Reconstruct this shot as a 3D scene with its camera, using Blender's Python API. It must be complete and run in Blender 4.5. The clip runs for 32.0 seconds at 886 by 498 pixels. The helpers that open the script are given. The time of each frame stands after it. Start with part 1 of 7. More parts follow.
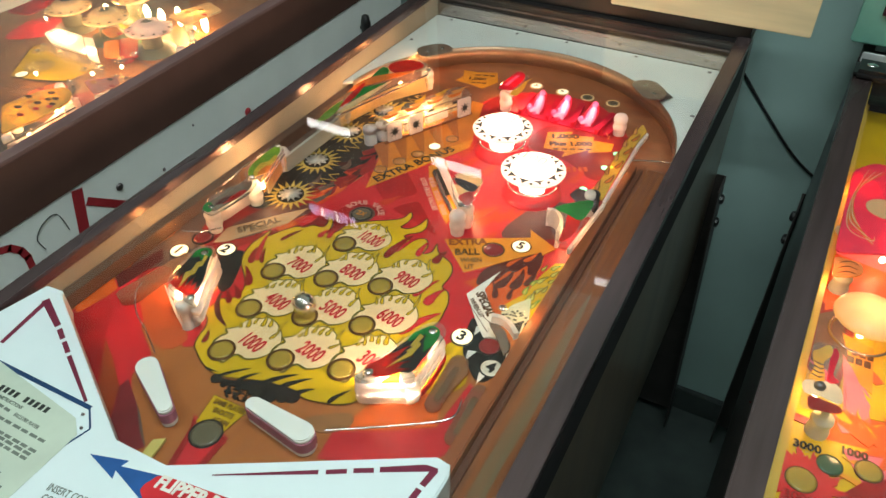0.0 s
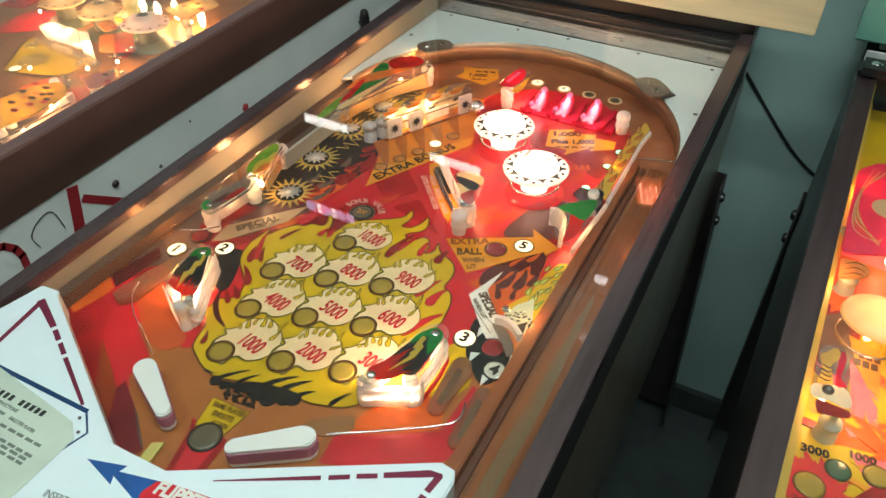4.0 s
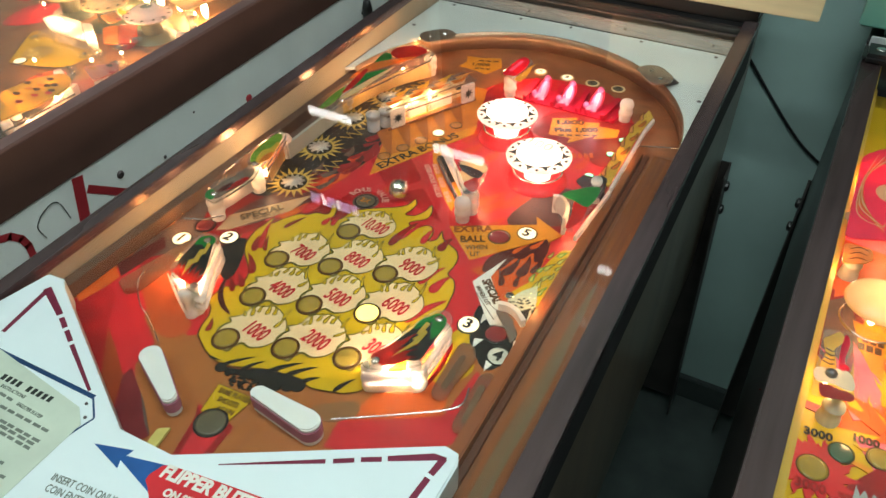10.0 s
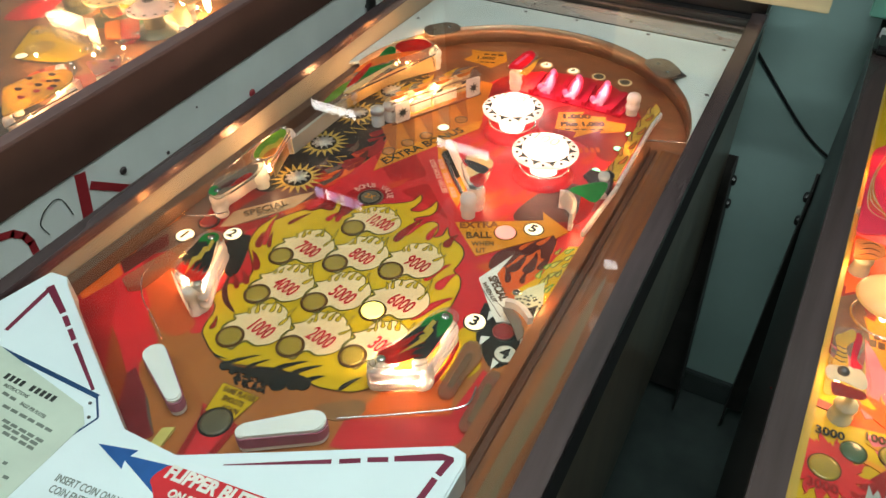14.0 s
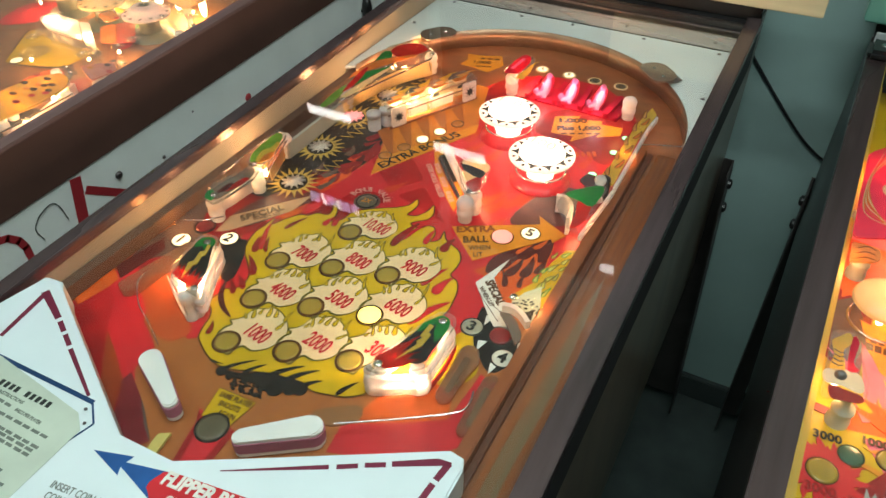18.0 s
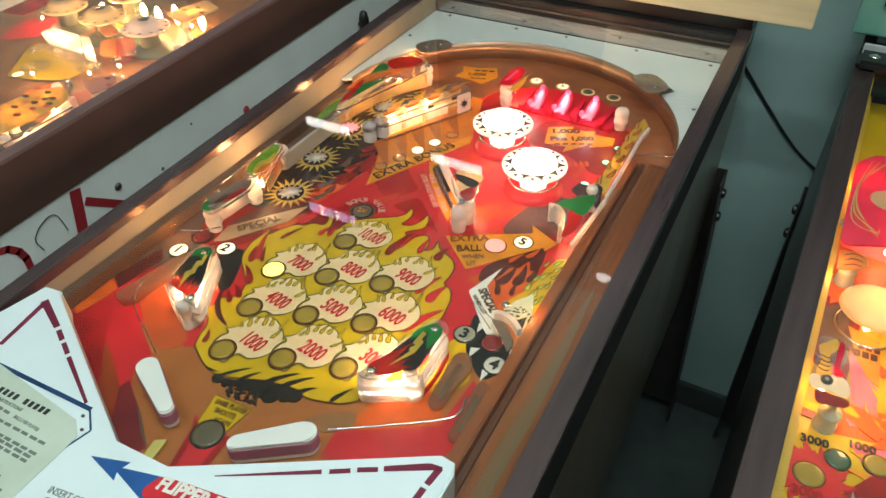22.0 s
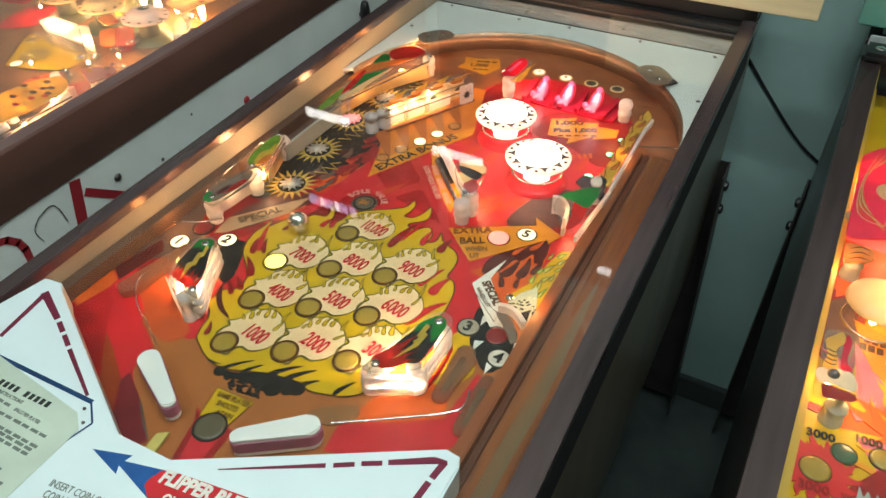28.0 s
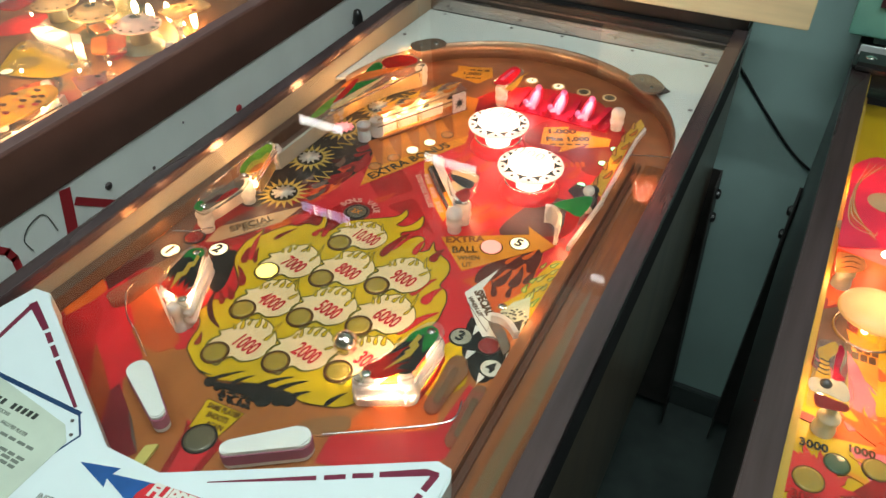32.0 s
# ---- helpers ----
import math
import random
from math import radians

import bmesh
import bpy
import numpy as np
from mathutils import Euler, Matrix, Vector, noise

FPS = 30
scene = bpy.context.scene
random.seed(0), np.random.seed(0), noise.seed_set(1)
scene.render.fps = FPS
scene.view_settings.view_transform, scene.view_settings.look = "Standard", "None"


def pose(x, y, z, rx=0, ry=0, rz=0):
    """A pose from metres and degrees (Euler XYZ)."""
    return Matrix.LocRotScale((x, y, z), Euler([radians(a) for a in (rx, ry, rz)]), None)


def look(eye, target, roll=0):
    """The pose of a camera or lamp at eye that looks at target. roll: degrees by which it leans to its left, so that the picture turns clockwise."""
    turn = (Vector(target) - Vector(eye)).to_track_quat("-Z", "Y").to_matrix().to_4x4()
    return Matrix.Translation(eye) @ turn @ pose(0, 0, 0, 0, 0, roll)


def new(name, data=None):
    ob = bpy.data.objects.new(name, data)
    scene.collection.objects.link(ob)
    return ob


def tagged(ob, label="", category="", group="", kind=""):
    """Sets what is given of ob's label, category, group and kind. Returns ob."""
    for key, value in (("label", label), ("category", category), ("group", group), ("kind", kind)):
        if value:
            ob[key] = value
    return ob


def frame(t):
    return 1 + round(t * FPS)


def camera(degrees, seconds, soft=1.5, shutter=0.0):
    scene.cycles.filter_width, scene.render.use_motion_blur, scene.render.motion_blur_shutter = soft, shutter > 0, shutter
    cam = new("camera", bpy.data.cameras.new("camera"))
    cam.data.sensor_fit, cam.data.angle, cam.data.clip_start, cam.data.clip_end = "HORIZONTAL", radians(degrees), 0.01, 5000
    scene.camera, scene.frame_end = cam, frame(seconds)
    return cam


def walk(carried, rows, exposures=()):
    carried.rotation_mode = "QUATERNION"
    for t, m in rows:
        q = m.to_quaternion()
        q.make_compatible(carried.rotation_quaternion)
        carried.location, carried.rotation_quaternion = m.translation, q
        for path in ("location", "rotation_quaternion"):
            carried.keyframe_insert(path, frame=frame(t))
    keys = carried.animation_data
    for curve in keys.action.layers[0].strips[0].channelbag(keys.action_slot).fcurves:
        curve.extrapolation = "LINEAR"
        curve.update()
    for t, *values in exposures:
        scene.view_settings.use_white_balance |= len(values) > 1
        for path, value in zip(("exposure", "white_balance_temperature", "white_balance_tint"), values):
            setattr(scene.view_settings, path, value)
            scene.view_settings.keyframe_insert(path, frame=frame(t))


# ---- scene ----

# camera: a phone held over the front corner of the machine
M = pose(0, 0, 0.9, 3.5)        # playfield frame of the machine in the middle
cam = camera(63.74, 32.0, soft=1.5, shutter=0.5)
PATH = [
    (0, 0.3952, -0.3073, 1.4507, 53.473, -1.062, 28.579),
    (0.5, 0.3896, -0.3071, 1.4518, 53.550, -1.218, 28.626),
    (1, 0.3812, -0.3012, 1.4476, 53.298, -1.609, 28.564),
    (1.5, 0.3779, -0.3001, 1.4463, 52.810, -1.910, 28.609),
    (2, 0.3801, -0.3011, 1.4468, 52.522, -1.993, 28.590),
    (2.5, 0.3814, -0.3016, 1.4469, 52.487, -1.923, 28.609),
    (3, 0.3826, -0.3009, 1.4489, 52.777, -1.595, 28.246),
    (3.5, 0.3820, -0.2998, 1.4494, 53.137, -1.508, 28.255),
    (5.5, 0.3801, -0.3040, 1.4433, 52.503, -1.399, 28.552),
    (6, 0.3824, -0.3029, 1.4449, 52.512, -1.501, 28.279),
    (6.5, 0.3842, -0.3056, 1.4437, 52.530, -1.549, 28.513),
    (7, 0.3826, -0.3073, 1.4437, 52.423, -1.571, 28.612),
    (7.5, 0.3827, -0.3070, 1.4438, 52.608, -1.515, 28.556),
    (8, 0.3839, -0.3068, 1.4454, 52.656, -1.505, 28.504),
    (8.5, 0.3850, -0.3050, 1.4447, 52.756, -1.347, 28.613),
    (9, 0.3862, -0.3042, 1.4446, 52.641, -1.082, 28.544),
    (9.5, 0.3846, -0.3038, 1.4436, 52.521, -1.058, 28.545),
    (10, 0.3862, -0.3053, 1.4433, 52.595, -0.982, 28.464),
    (10.5, 0.3881, -0.3066, 1.4429, 52.634, -0.966, 28.260),
    (11, 0.3903, -0.3090, 1.4433, 52.513, -1.127, 28.667),
    (11.5, 0.3897, -0.3046, 1.4437, 52.325, -0.817, 28.451),
    (12, 0.3803, -0.2994, 1.4424, 52.260, -0.849, 28.270),
    (12.5, 0.3753, -0.2961, 1.4412, 52.164, -0.930, 28.308),
    (13, 0.3746, -0.2977, 1.4422, 52.154, -1.017, 28.338),
    (13.5, 0.3794, -0.2998, 1.4404, 52.143, -0.874, 28.662),
    (14, 0.3796, -0.2989, 1.4409, 52.065, -0.714, 28.601),
    (14.5, 0.3794, -0.2985, 1.4402, 52.056, -0.684, 28.550),
    (16.5, 0.3810, -0.2993, 1.4428, 52.369, -0.803, 28.499),
    (17, 0.3808, -0.2990, 1.4430, 52.646, -0.608, 28.268),
    (17.5, 0.3777, -0.2984, 1.4419, 52.544, -0.880, 28.387),
    (18, 0.3780, -0.2986, 1.4408, 52.374, -0.843, 28.275),
    (18.5, 0.3810, -0.3006, 1.4429, 52.402, -0.840, 28.379),
    (19, 0.3841, -0.3003, 1.4446, 52.680, -0.700, 28.335),
    (19.5, 0.3857, -0.3002, 1.4436, 52.757, -0.454, 28.306),
    (20, 0.3863, -0.3030, 1.4446, 52.701, -0.576, 28.433),
    (20.5, 0.3880, -0.3049, 1.4430, 52.779, -0.646, 28.402),
    (21, 0.3885, -0.3069, 1.4451, 53.002, -0.770, 28.313),
    (21.5, 0.3899, -0.3067, 1.4479, 53.255, -0.849, 28.333),
    (22, 0.3912, -0.3042, 1.4458, 53.286, -0.605, 28.221),
    (22.5, 0.3896, -0.3032, 1.4432, 53.043, -0.530, 28.181),
    (23, 0.3868, -0.3036, 1.4425, 52.753, -0.630, 28.204),
    (23.5, 0.3847, -0.3017, 1.4426, 52.627, -0.680, 28.162),
    (24, 0.3818, -0.2975, 1.4438, 52.645, -0.587, 28.176),
    (24.5, 0.3829, -0.2950, 1.4442, 52.586, -0.258, 28.118),
    (25, 0.3833, -0.2978, 1.4428, 52.496, -0.251, 28.225),
    (25.5, 0.3831, -0.2999, 1.4414, 52.493, -0.334, 28.252),
    (27.5, 0.3853, -0.3016, 1.4428, 52.913, -0.594, 28.074),
    (28, 0.3835, -0.3026, 1.4419, 52.660, -0.820, 28.192),
    (28.5, 0.3840, -0.3031, 1.4438, 52.686, -0.803, 28.102),
    (29, 0.3852, -0.3016, 1.4444, 52.949, -0.867, 28.151),
    (29.5, 0.3859, -0.2995, 1.4438, 52.820, -0.654, 28.210),
    (30, 0.3847, -0.3003, 1.4419, 52.553, -0.532, 28.310),
    (30.5, 0.3821, -0.3009, 1.4400, 52.570, -0.839, 28.250),
    (31, 0.3805, -0.3008, 1.4412, 52.634, -1.045, 27.975),
    (31.5, 0.3821, -0.3000, 1.4433, 52.945, -1.167, 27.790),
    (32, 0.3835, -0.2982, 1.4425, 53.216, -1.073, 27.788),
]
walk(cam, [(t, pose(x, y, z, rx, ry, rz)) for t, x, y, z, rx, ry, rz in PATH], exposures=[(0, 0.12), (32, 0.12)])

# ---- world and room light ----
world = bpy.data.worlds.new("room_dark")
scene.world = world
world.use_nodes = True
world.node_tree.nodes["Background"].inputs[0].default_value = (0.5, 0.6, 0.65, 1)
world.node_tree.nodes["Background"].inputs[1].default_value = 0.02


def lamp(name, kind, m, power, colour, size=0.01, size_y=None):
    d = bpy.data.lights.new(name, kind)
    d.energy, d.color = power, colour
    if kind == "AREA":
        d.shape, d.size, d.size_y = "RECTANGLE", size, size_y
    else:
        d.shadow_soft_size = size
    ob = new(name, d)
    ob.matrix_world = m
    return ob


# tubes on the ceiling of the aisle, in front of the machines
COOL = (0.86, 1.0, 0.985)
TUBES = [(-0.9, -0.55), (0.7, -0.55), (0.45, 0.05)]
for (cx, cy), power in zip(TUBES, (7.5, 7.5, 12.5)):
    lamp("tube_light", "AREA", look((cx, cy, 2.60), (cx, cy + 0.15, 0)), power, COOL, 1.2, 0.10)
WARM = (1.0, 0.44, 0.12)
HOT = (1.0, 0.545, 0.24)

# ---- materials ----


def mat(name, colour, rough=0.5, metal=0.0, vary=0.12, scale=40.0, bump=0.0, coat=0.0, glow=0.0, glow_colour=None, through_light=0.0, second=None, stretch=(1, 1, 1)):
    m = bpy.data.materials.new(name)
    m.use_nodes = True
    nt = m.node_tree
    b = nt.nodes["Principled BSDF"]
    b.inputs["Roughness"].default_value = rough
    b.inputs["Metallic"].default_value = metal
    b.inputs["Coat Weight"].default_value = coat
    b.inputs["Coat Roughness"].default_value = 0.06
    col = (*colour, 1)
    b.inputs["Base Color"].default_value = col
    src = None
    if vary:
        tc = nt.nodes.new("ShaderNodeTexCoord")
        mp = nt.nodes.new("ShaderNodeMapping")
        mp.inputs["Scale"].default_value = stretch
        nt.links.new(tc.outputs["Object"], mp.inputs["Vector"])
        n1 = nt.nodes.new("ShaderNodeTexNoise")
        n1.inputs["Scale"].default_value, n1.inputs["Detail"].default_value = scale, 6
        n2 = nt.nodes.new("ShaderNodeTexNoise")
        n2.inputs["Scale"].default_value, n2.inputs["Detail"].default_value = scale * 0.13, 3
        for n in (n1, n2):
            nt.links.new(mp.outputs["Vector"], n.inputs["Vector"])
        add = nt.nodes.new("ShaderNodeMath")
        add.operation = "ADD"
        nt.links.new(n1.outputs["Fac"], add.inputs[0])
        nt.links.new(n2.outputs["Fac"], add.inputs[1])
        ramp = nt.nodes.new("ShaderNodeMapRange")
        ramp.inputs["From Min"].default_value, ramp.inputs["From Max"].default_value = 0.65, 1.35
        nt.links.new(add.outputs[0], ramp.inputs["Value"])
        mix = nt.nodes.new("ShaderNodeMix")
        mix.data_type = "RGBA"
        dark = second or tuple(c * (1 - 2.2 * vary) for c in colour)
        lite = colour if second else tuple(min(1, c * (1 + vary)) for c in colour)
        mix.inputs["A"].default_value, mix.inputs["B"].default_value = (*dark, 1), (*lite, 1)
        nt.links.new(ramp.outputs[0], mix.inputs["Factor"])
        src = mix.outputs["Result"]
        nt.links.new(src, b.inputs["Base Color"])
        rr = nt.nodes.new("ShaderNodeMapRange")
        rr.inputs["To Min"].default_value, rr.inputs["To Max"].default_value = max(0.02, rough - 0.08), min(1, rough + 0.10)
        nt.links.new(n2.outputs["Fac"], rr.inputs["Value"])
        nt.links.new(rr.outputs[0], b.inputs["Roughness"])
        if bump:
            bp = nt.nodes.new("ShaderNodeBump")
            bp.inputs["Strength"].default_value, bp.inputs["Distance"].default_value = bump, 0.001
            nt.links.new(n1.outputs["Fac"], bp.inputs["Height"])
            nt.links.new(bp.outputs[0], b.inputs["Normal"])
    if glow:
        b.inputs["Emission Color"].default_value = (*(glow_colour or colour), 1)
        b.inputs["Emission Strength"].default_value = glow
    if through_light:
        out = nt.nodes["Material Output"]
        tr = nt.nodes.new("ShaderNodeBsdfTranslucent")
        tr.inputs["Color"].default_value = col
        if src:
            nt.links.new(src, tr.inputs["Color"])
        ms = nt.nodes.new("ShaderNodeMixShader")
        ms.inputs[0].default_value = through_light
        nt.links.new(b.outputs[0], ms.inputs[1])
        nt.links.new(tr.outputs[0], ms.inputs[2])
        nt.links.new(ms.outputs[0], out.inputs[0])
    return m


def clear_mat(name, tint, ior=1.45, rough=0.02, body=0.0):
    """Clear sheet: what lies behind shows through, with the gloss of its surface."""
    m = bpy.data.materials.new(name)
    m.use_nodes = True
    nt = m.node_tree
    nt.nodes.remove(nt.nodes["Principled BSDF"])
    t = nt.nodes.new("ShaderNodeBsdfTransparent")
    t.inputs[0].default_value = (*tint, 1)
    d = nt.nodes.new("ShaderNodeBsdfDiffuse")
    d.inputs[0].default_value = (*tint, 1)
    m0 = nt.nodes.new("ShaderNodeMixShader")
    m0.inputs[0].default_value = body
    nt.links.new(t.outputs[0], m0.inputs[1])
    nt.links.new(d.outputs[0], m0.inputs[2])
    g = nt.nodes.new("ShaderNodeBsdfGlossy")
    g.inputs["Roughness"].default_value = rough
    lw = nt.nodes.new("ShaderNodeLayerWeight")
    lw.inputs[0].default_value = 0.5
    pw = nt.nodes.new("ShaderNodeMath")
    pw.operation = "POWER"
    pw.inputs[1].default_value = 5.0
    nt.links.new(lw.outputs["Facing"], pw.inputs[0])
    fr = nt.nodes.new("ShaderNodeMapRange")
    fr.inputs["To Min"].default_value = ((ior - 1) / (ior + 1)) ** 2
    nt.links.new(pw.outputs[0], fr.inputs["Value"])
    m1 = nt.nodes.new("ShaderNodeMixShader")
    nt.links.new(fr.outputs[0], m1.inputs[0])
    nt.links.new(m0.outputs[0], m1.inputs[1])
    nt.links.new(g.outputs[0], m1.inputs[2])
    nt.links.new(m1.outputs[0], nt.nodes["Material Output"].inputs[0])
    return m


def paint(name, colour, vary=0.10, scale=60):
    m = mat(name, colour, 0.46, vary=vary, scale=scale, coat=0.06)
    m.node_tree.nodes["Principled BSDF"].inputs["Specular IOR Level"].default_value = 0.22
    return m


MAPLE = mat("lacquered_maple", (0.42, 0.132, 0.030), 0.35, vary=0.2, scale=22, coat=0.4, second=(0.29, 0.083, 0.019), stretch=(6, 0.7, 1))
LANE_WOOD = mat("worn_lane_wood", (0.32, 0.088, 0.018), 0.26, vary=0.2, scale=26, coat=0.5, second=(0.13, 0.044, 0.018), bump=0.04, stretch=(7, 0.3, 1))
RAIL_WOOD = mat("stained_rail_wood", (0.31, 0.078, 0.015), 0.42, vary=0.2, scale=34, coat=0.15, second=(0.17, 0.045, 0.013), stretch=(6, 0.3, 1))
ARCH_WOOD = mat("brown_arch_wood", (0.27, 0.085, 0.030), 0.35, vary=0.22, scale=16, coat=0.5, stretch=(1.5, 4, 1))
STEEL = mat("brushed_steel", (0.60, 0.54, 0.56), 0.24, 1.0, vary=0.05, scale=90, bump=0.05, stretch=(4, 0.3, 1))
DARK_STEEL = mat("tarnished_steel", (0.20, 0.17, 0.17), 0.36, 0.9, vary=0.2, scale=60, stretch=(4, 0.3, 1))
CHROME = mat("chrome", (0.78, 0.76, 0.74), 0.09, 1.0, vary=0.05, scale=80)
RAIL_STEEL = mat("aged_rail_steel", (0.165, 0.115, 0.115), 0.24, 0.65, vary=0.25, scale=24, bump=0.05, stretch=(3, 0.25, 1))
CHANNEL_STEEL = mat("dull_channel_steel", (0.52, 0.48, 0.47), 0.26, 0.95, vary=0.12, scale=60, bump=0.05, stretch=(0.3, 4, 4))
BLACK = mat("black_paint", (0.014, 0.013, 0.013), 0.35, vary=0.25, scale=14, bump=0.03)
BLACK_PLY = mat("black_cabinet_side", (0.25, 0.19, 0.13), 0.36, vary=0.2, scale=7, bump=0.04, coat=0.25, second=(0.11, 0.085, 0.06), stretch=(1, 2.5, 0.25))
CREAM_WALL = mat("cream_cabinet_wall", (0.36, 0.30, 0.22), 0.75, vary=0.14, scale=14)
WHITE_SHEET = mat("white_sheet_metal", (0.72, 0.74, 0.70), 0.4, vary=0.06, scale=12)
APRON_WHITE = mat("white_enamel_apron", (0.69, 0.765, 0.77), 0.28, vary=0.03, scale=10, coat=0.3)
CARD = mat("cream_card", (0.50, 0.56, 0.455), 0.6, vary=0.06, scale=30)
MAROON = paint("maroon_print", (0.17, 0.02, 0.045))
BLUE = paint("blue_print", (0.02, 0.09, 0.28))
NAVY = paint("navy_print", (0.015, 0.05, 0.13))
INK = paint("dark_print", (0.03, 0.035, 0.03))
P_RED = mat("red_paint", (0.62, 0.007, 0.014), 0.48, vary=0.14, scale=26, coat=0.05, second=(0.40, 0.006, 0.010))
P_DEEP = paint("deep_red_paint", (0.28, 0.012, 0.011), 0.2, 30)
P_ORANGE = paint("orange_paint", (0.66, 0.105, 0.014), 0.12, 40)
P_YELLOW = paint("yellow_paint", (0.575, 0.355, 0.005), 0.09, 30)
P_AMBER = paint("amber_paint", (0.68, 0.245, 0.016), 0.1, 40)
P_CREAM = paint("cream_paint", (0.74, 0.52, 0.28), 0.06, 40)
P_BROWN = paint("brown_line_paint", (0.10, 0.038, 0.008), 0.2, 40)
P_BLACK = paint("black_art_paint", (0.022, 0.017, 0.014), 0.3, 40)
P_WHITE = paint("white_art_paint", (0.72, 0.70, 0.62), 0.06, 40)
P_GREEN = paint("green_art_paint", (0.06, 0.22, 0.02), 0.2, 60)
P_LIME = paint("lime_art_paint", (0.50, 0.50, 0.10), 0.2, 60)
P_TAN = paint("tan_pink_paint", (0.31, 0.135, 0.050), 0.35, 14)
P_CRIMSON = paint("crimson_number_paint", (0.56, 0.025, 0.03), 0.1, 60)
INSERT_OLIVE = mat("olive_insert_plastic", (0.34, 0.225, 0.030), 0.2, vary=0.12, scale=200, coat=0.5)
INSERT_DARK = mat("dark_insert_plastic", (0.11, 0.088, 0.05), 0.35, vary=0.12, scale=200, coat=0.3)
INSERT_RED = mat("red_insert_plastic", (0.22, 0.02, 0.02), 0.2, vary=0.12, scale=200, coat=0.8)
INSERT_WHITE = mat("white_insert_plastic", (0.60, 0.56, 0.45), 0.25, vary=0.05, scale=200, coat=0.8)
LIT_YELLOW = mat("lit_yellow_lens", (1, 0.85, 0.3), 0.3, vary=0, glow=1.5, glow_colour=(1.0, 0.85, 0.10))
LIT_WHITE = mat("lit_white_lens", (0.9, 0.8, 0.6), 0.3, vary=0, glow=1.0, glow_colour=(1.0, 0.80, 0.48))
LIT_RED = mat("lit_red_lens", (0.9, 0.25, 0.2), 0.3, vary=0, glow=0.85, glow_colour=(1.0, 0.36, 0.30))
LIT_GREEN = mat("lit_green_lens", (0.4, 0.9, 0.6), 0.3, vary=0, glow=1.4, glow_colour=(0.25, 1.0, 0.50))
BULB = mat("bulb_glass_lit", (1, 0.8, 0.5), 0.3, vary=0, glow=26, glow_colour=(1.0, 0.72, 0.36))
BUMPER_BULB = mat("bumper_bulb_lit", (1, 0.9, 0.7), 0.3, vary=0, glow=85, glow_colour=(1.0, 0.78, 0.56))
RUBBER = mat("white_rubber", (0.88, 0.83, 0.79), 0.55, vary=0.05, scale=120, through_light=0.6)
FLIPPER_TOP = mat("white_flipper_plastic", (0.80, 0.79, 0.74), 0.3, vary=0.03, scale=60)
FLIPPER_RUBBER = mat("mauve_flipper_rubber", (0.40, 0.13, 0.21), 0.6, vary=0.12, scale=120)
POST = mat("white_post_plastic", (0.80, 0.74, 0.68), 0.25, vary=0.04, scale=80, through_light=0.45)
CAP = mat("white_bumper_cap", (0.92, 0.79, 0.76), 0.25, vary=0.03, scale=80, through_light=0.5)
SKIRT = mat("red_bumper_skirt", (0.62, 0.02, 0.03), 0.25, vary=0.05, scale=80, through_light=0.3)
PINK_TARGET = mat("pink_target_plastic", (0.86, 0.27, 0.48), 0.35, vary=0.04, scale=80, through_light=0.6)
PETAL = mat("pale_petal_plastic", (0.92, 0.58, 0.74), 0.3, vary=0.05, scale=80, through_light=0.5)
TARGET_RED = mat("red_target_plastic", (0.70, 0.012, 0.05), 0.5, vary=0.1, scale=80, through_light=0.5)
PLASTIC = clear_mat("clear_plastic", (0.93, 0.93, 0.90), 1.45, 0.05, 0.04)
SMOKE = clear_mat("smoked_plastic", (0.78, 0.58, 0.40), 1.45, 0.06, 0.10)
PRINT_BLACK = mat("black_plastic_print", (0.02, 0.016, 0.014), 0.3, vary=0.2, scale=60, coat=0.15)
PRINT_GREEN = mat("green_plastic_print", (0.03, 0.28, 0.05), 0.2, vary=0.2, scale=60, coat=0.6, through_light=0.4)
PRINT_RED = mat("red_plastic_print", (0.60, 0.03, 0.02), 0.2, vary=0.2, scale=60, coat=0.6, through_light=0.4)
PRINT_YELLOW = mat("yellow_plastic_print", (0.80, 0.52, 0.08), 0.2, vary=0.1, scale=60, coat=0.6, through_light=0.4)
PRINT_CREAM = mat("cream_plastic_print", (0.85, 0.66, 0.36), 0.2, vary=0.08, scale=60, coat=0.6, through_light=0.45)
PRINT_ORANGE = mat("orange_plastic_print", (0.80, 0.26, 0.05), 0.2, vary=0.15, scale=60, coat=0.6, through_light=0.4)
GLASS = clear_mat("playfield_glass", (0.97, 0.985, 0.975), 1.5, 0.0, 0.002)
WALL = mat("teal_wall_paint", (0.39, 0.54, 0.51), 0.45, vary=0.08, scale=5, bump=0.05)
FLOOR = mat("dark_green_floor", (0.085, 0.105, 0.10), 0.5, vary=0.3, scale=8, bump=0.1)
TUBE = mat("lit_tube", (1, 1, 1), 0.4, vary=0, glow=20, glow_colour=(0.80, 1.0, 0.98))
SIGN_LIT = mat("lit_red_sign", (1, 0.3, 0.15), 0.4, vary=0, glow=24.0, glow_colour=(1.0, 0.36, 0.22))
SIGN_DIM = mat("dim_red_sign", (0.5, 0.1, 0.04), 0.4, vary=0, glow=2.2, glow_colour=(1.0, 0.20, 0.05))
P_OLIVE = paint("olive_line_paint", (0.15, 0.115, 0.018), 0.2, 60)
GREY_POST = mat("grey_post_plastic", (0.52, 0.50, 0.50), 0.3, vary=0.05, scale=80, through_light=0.3)
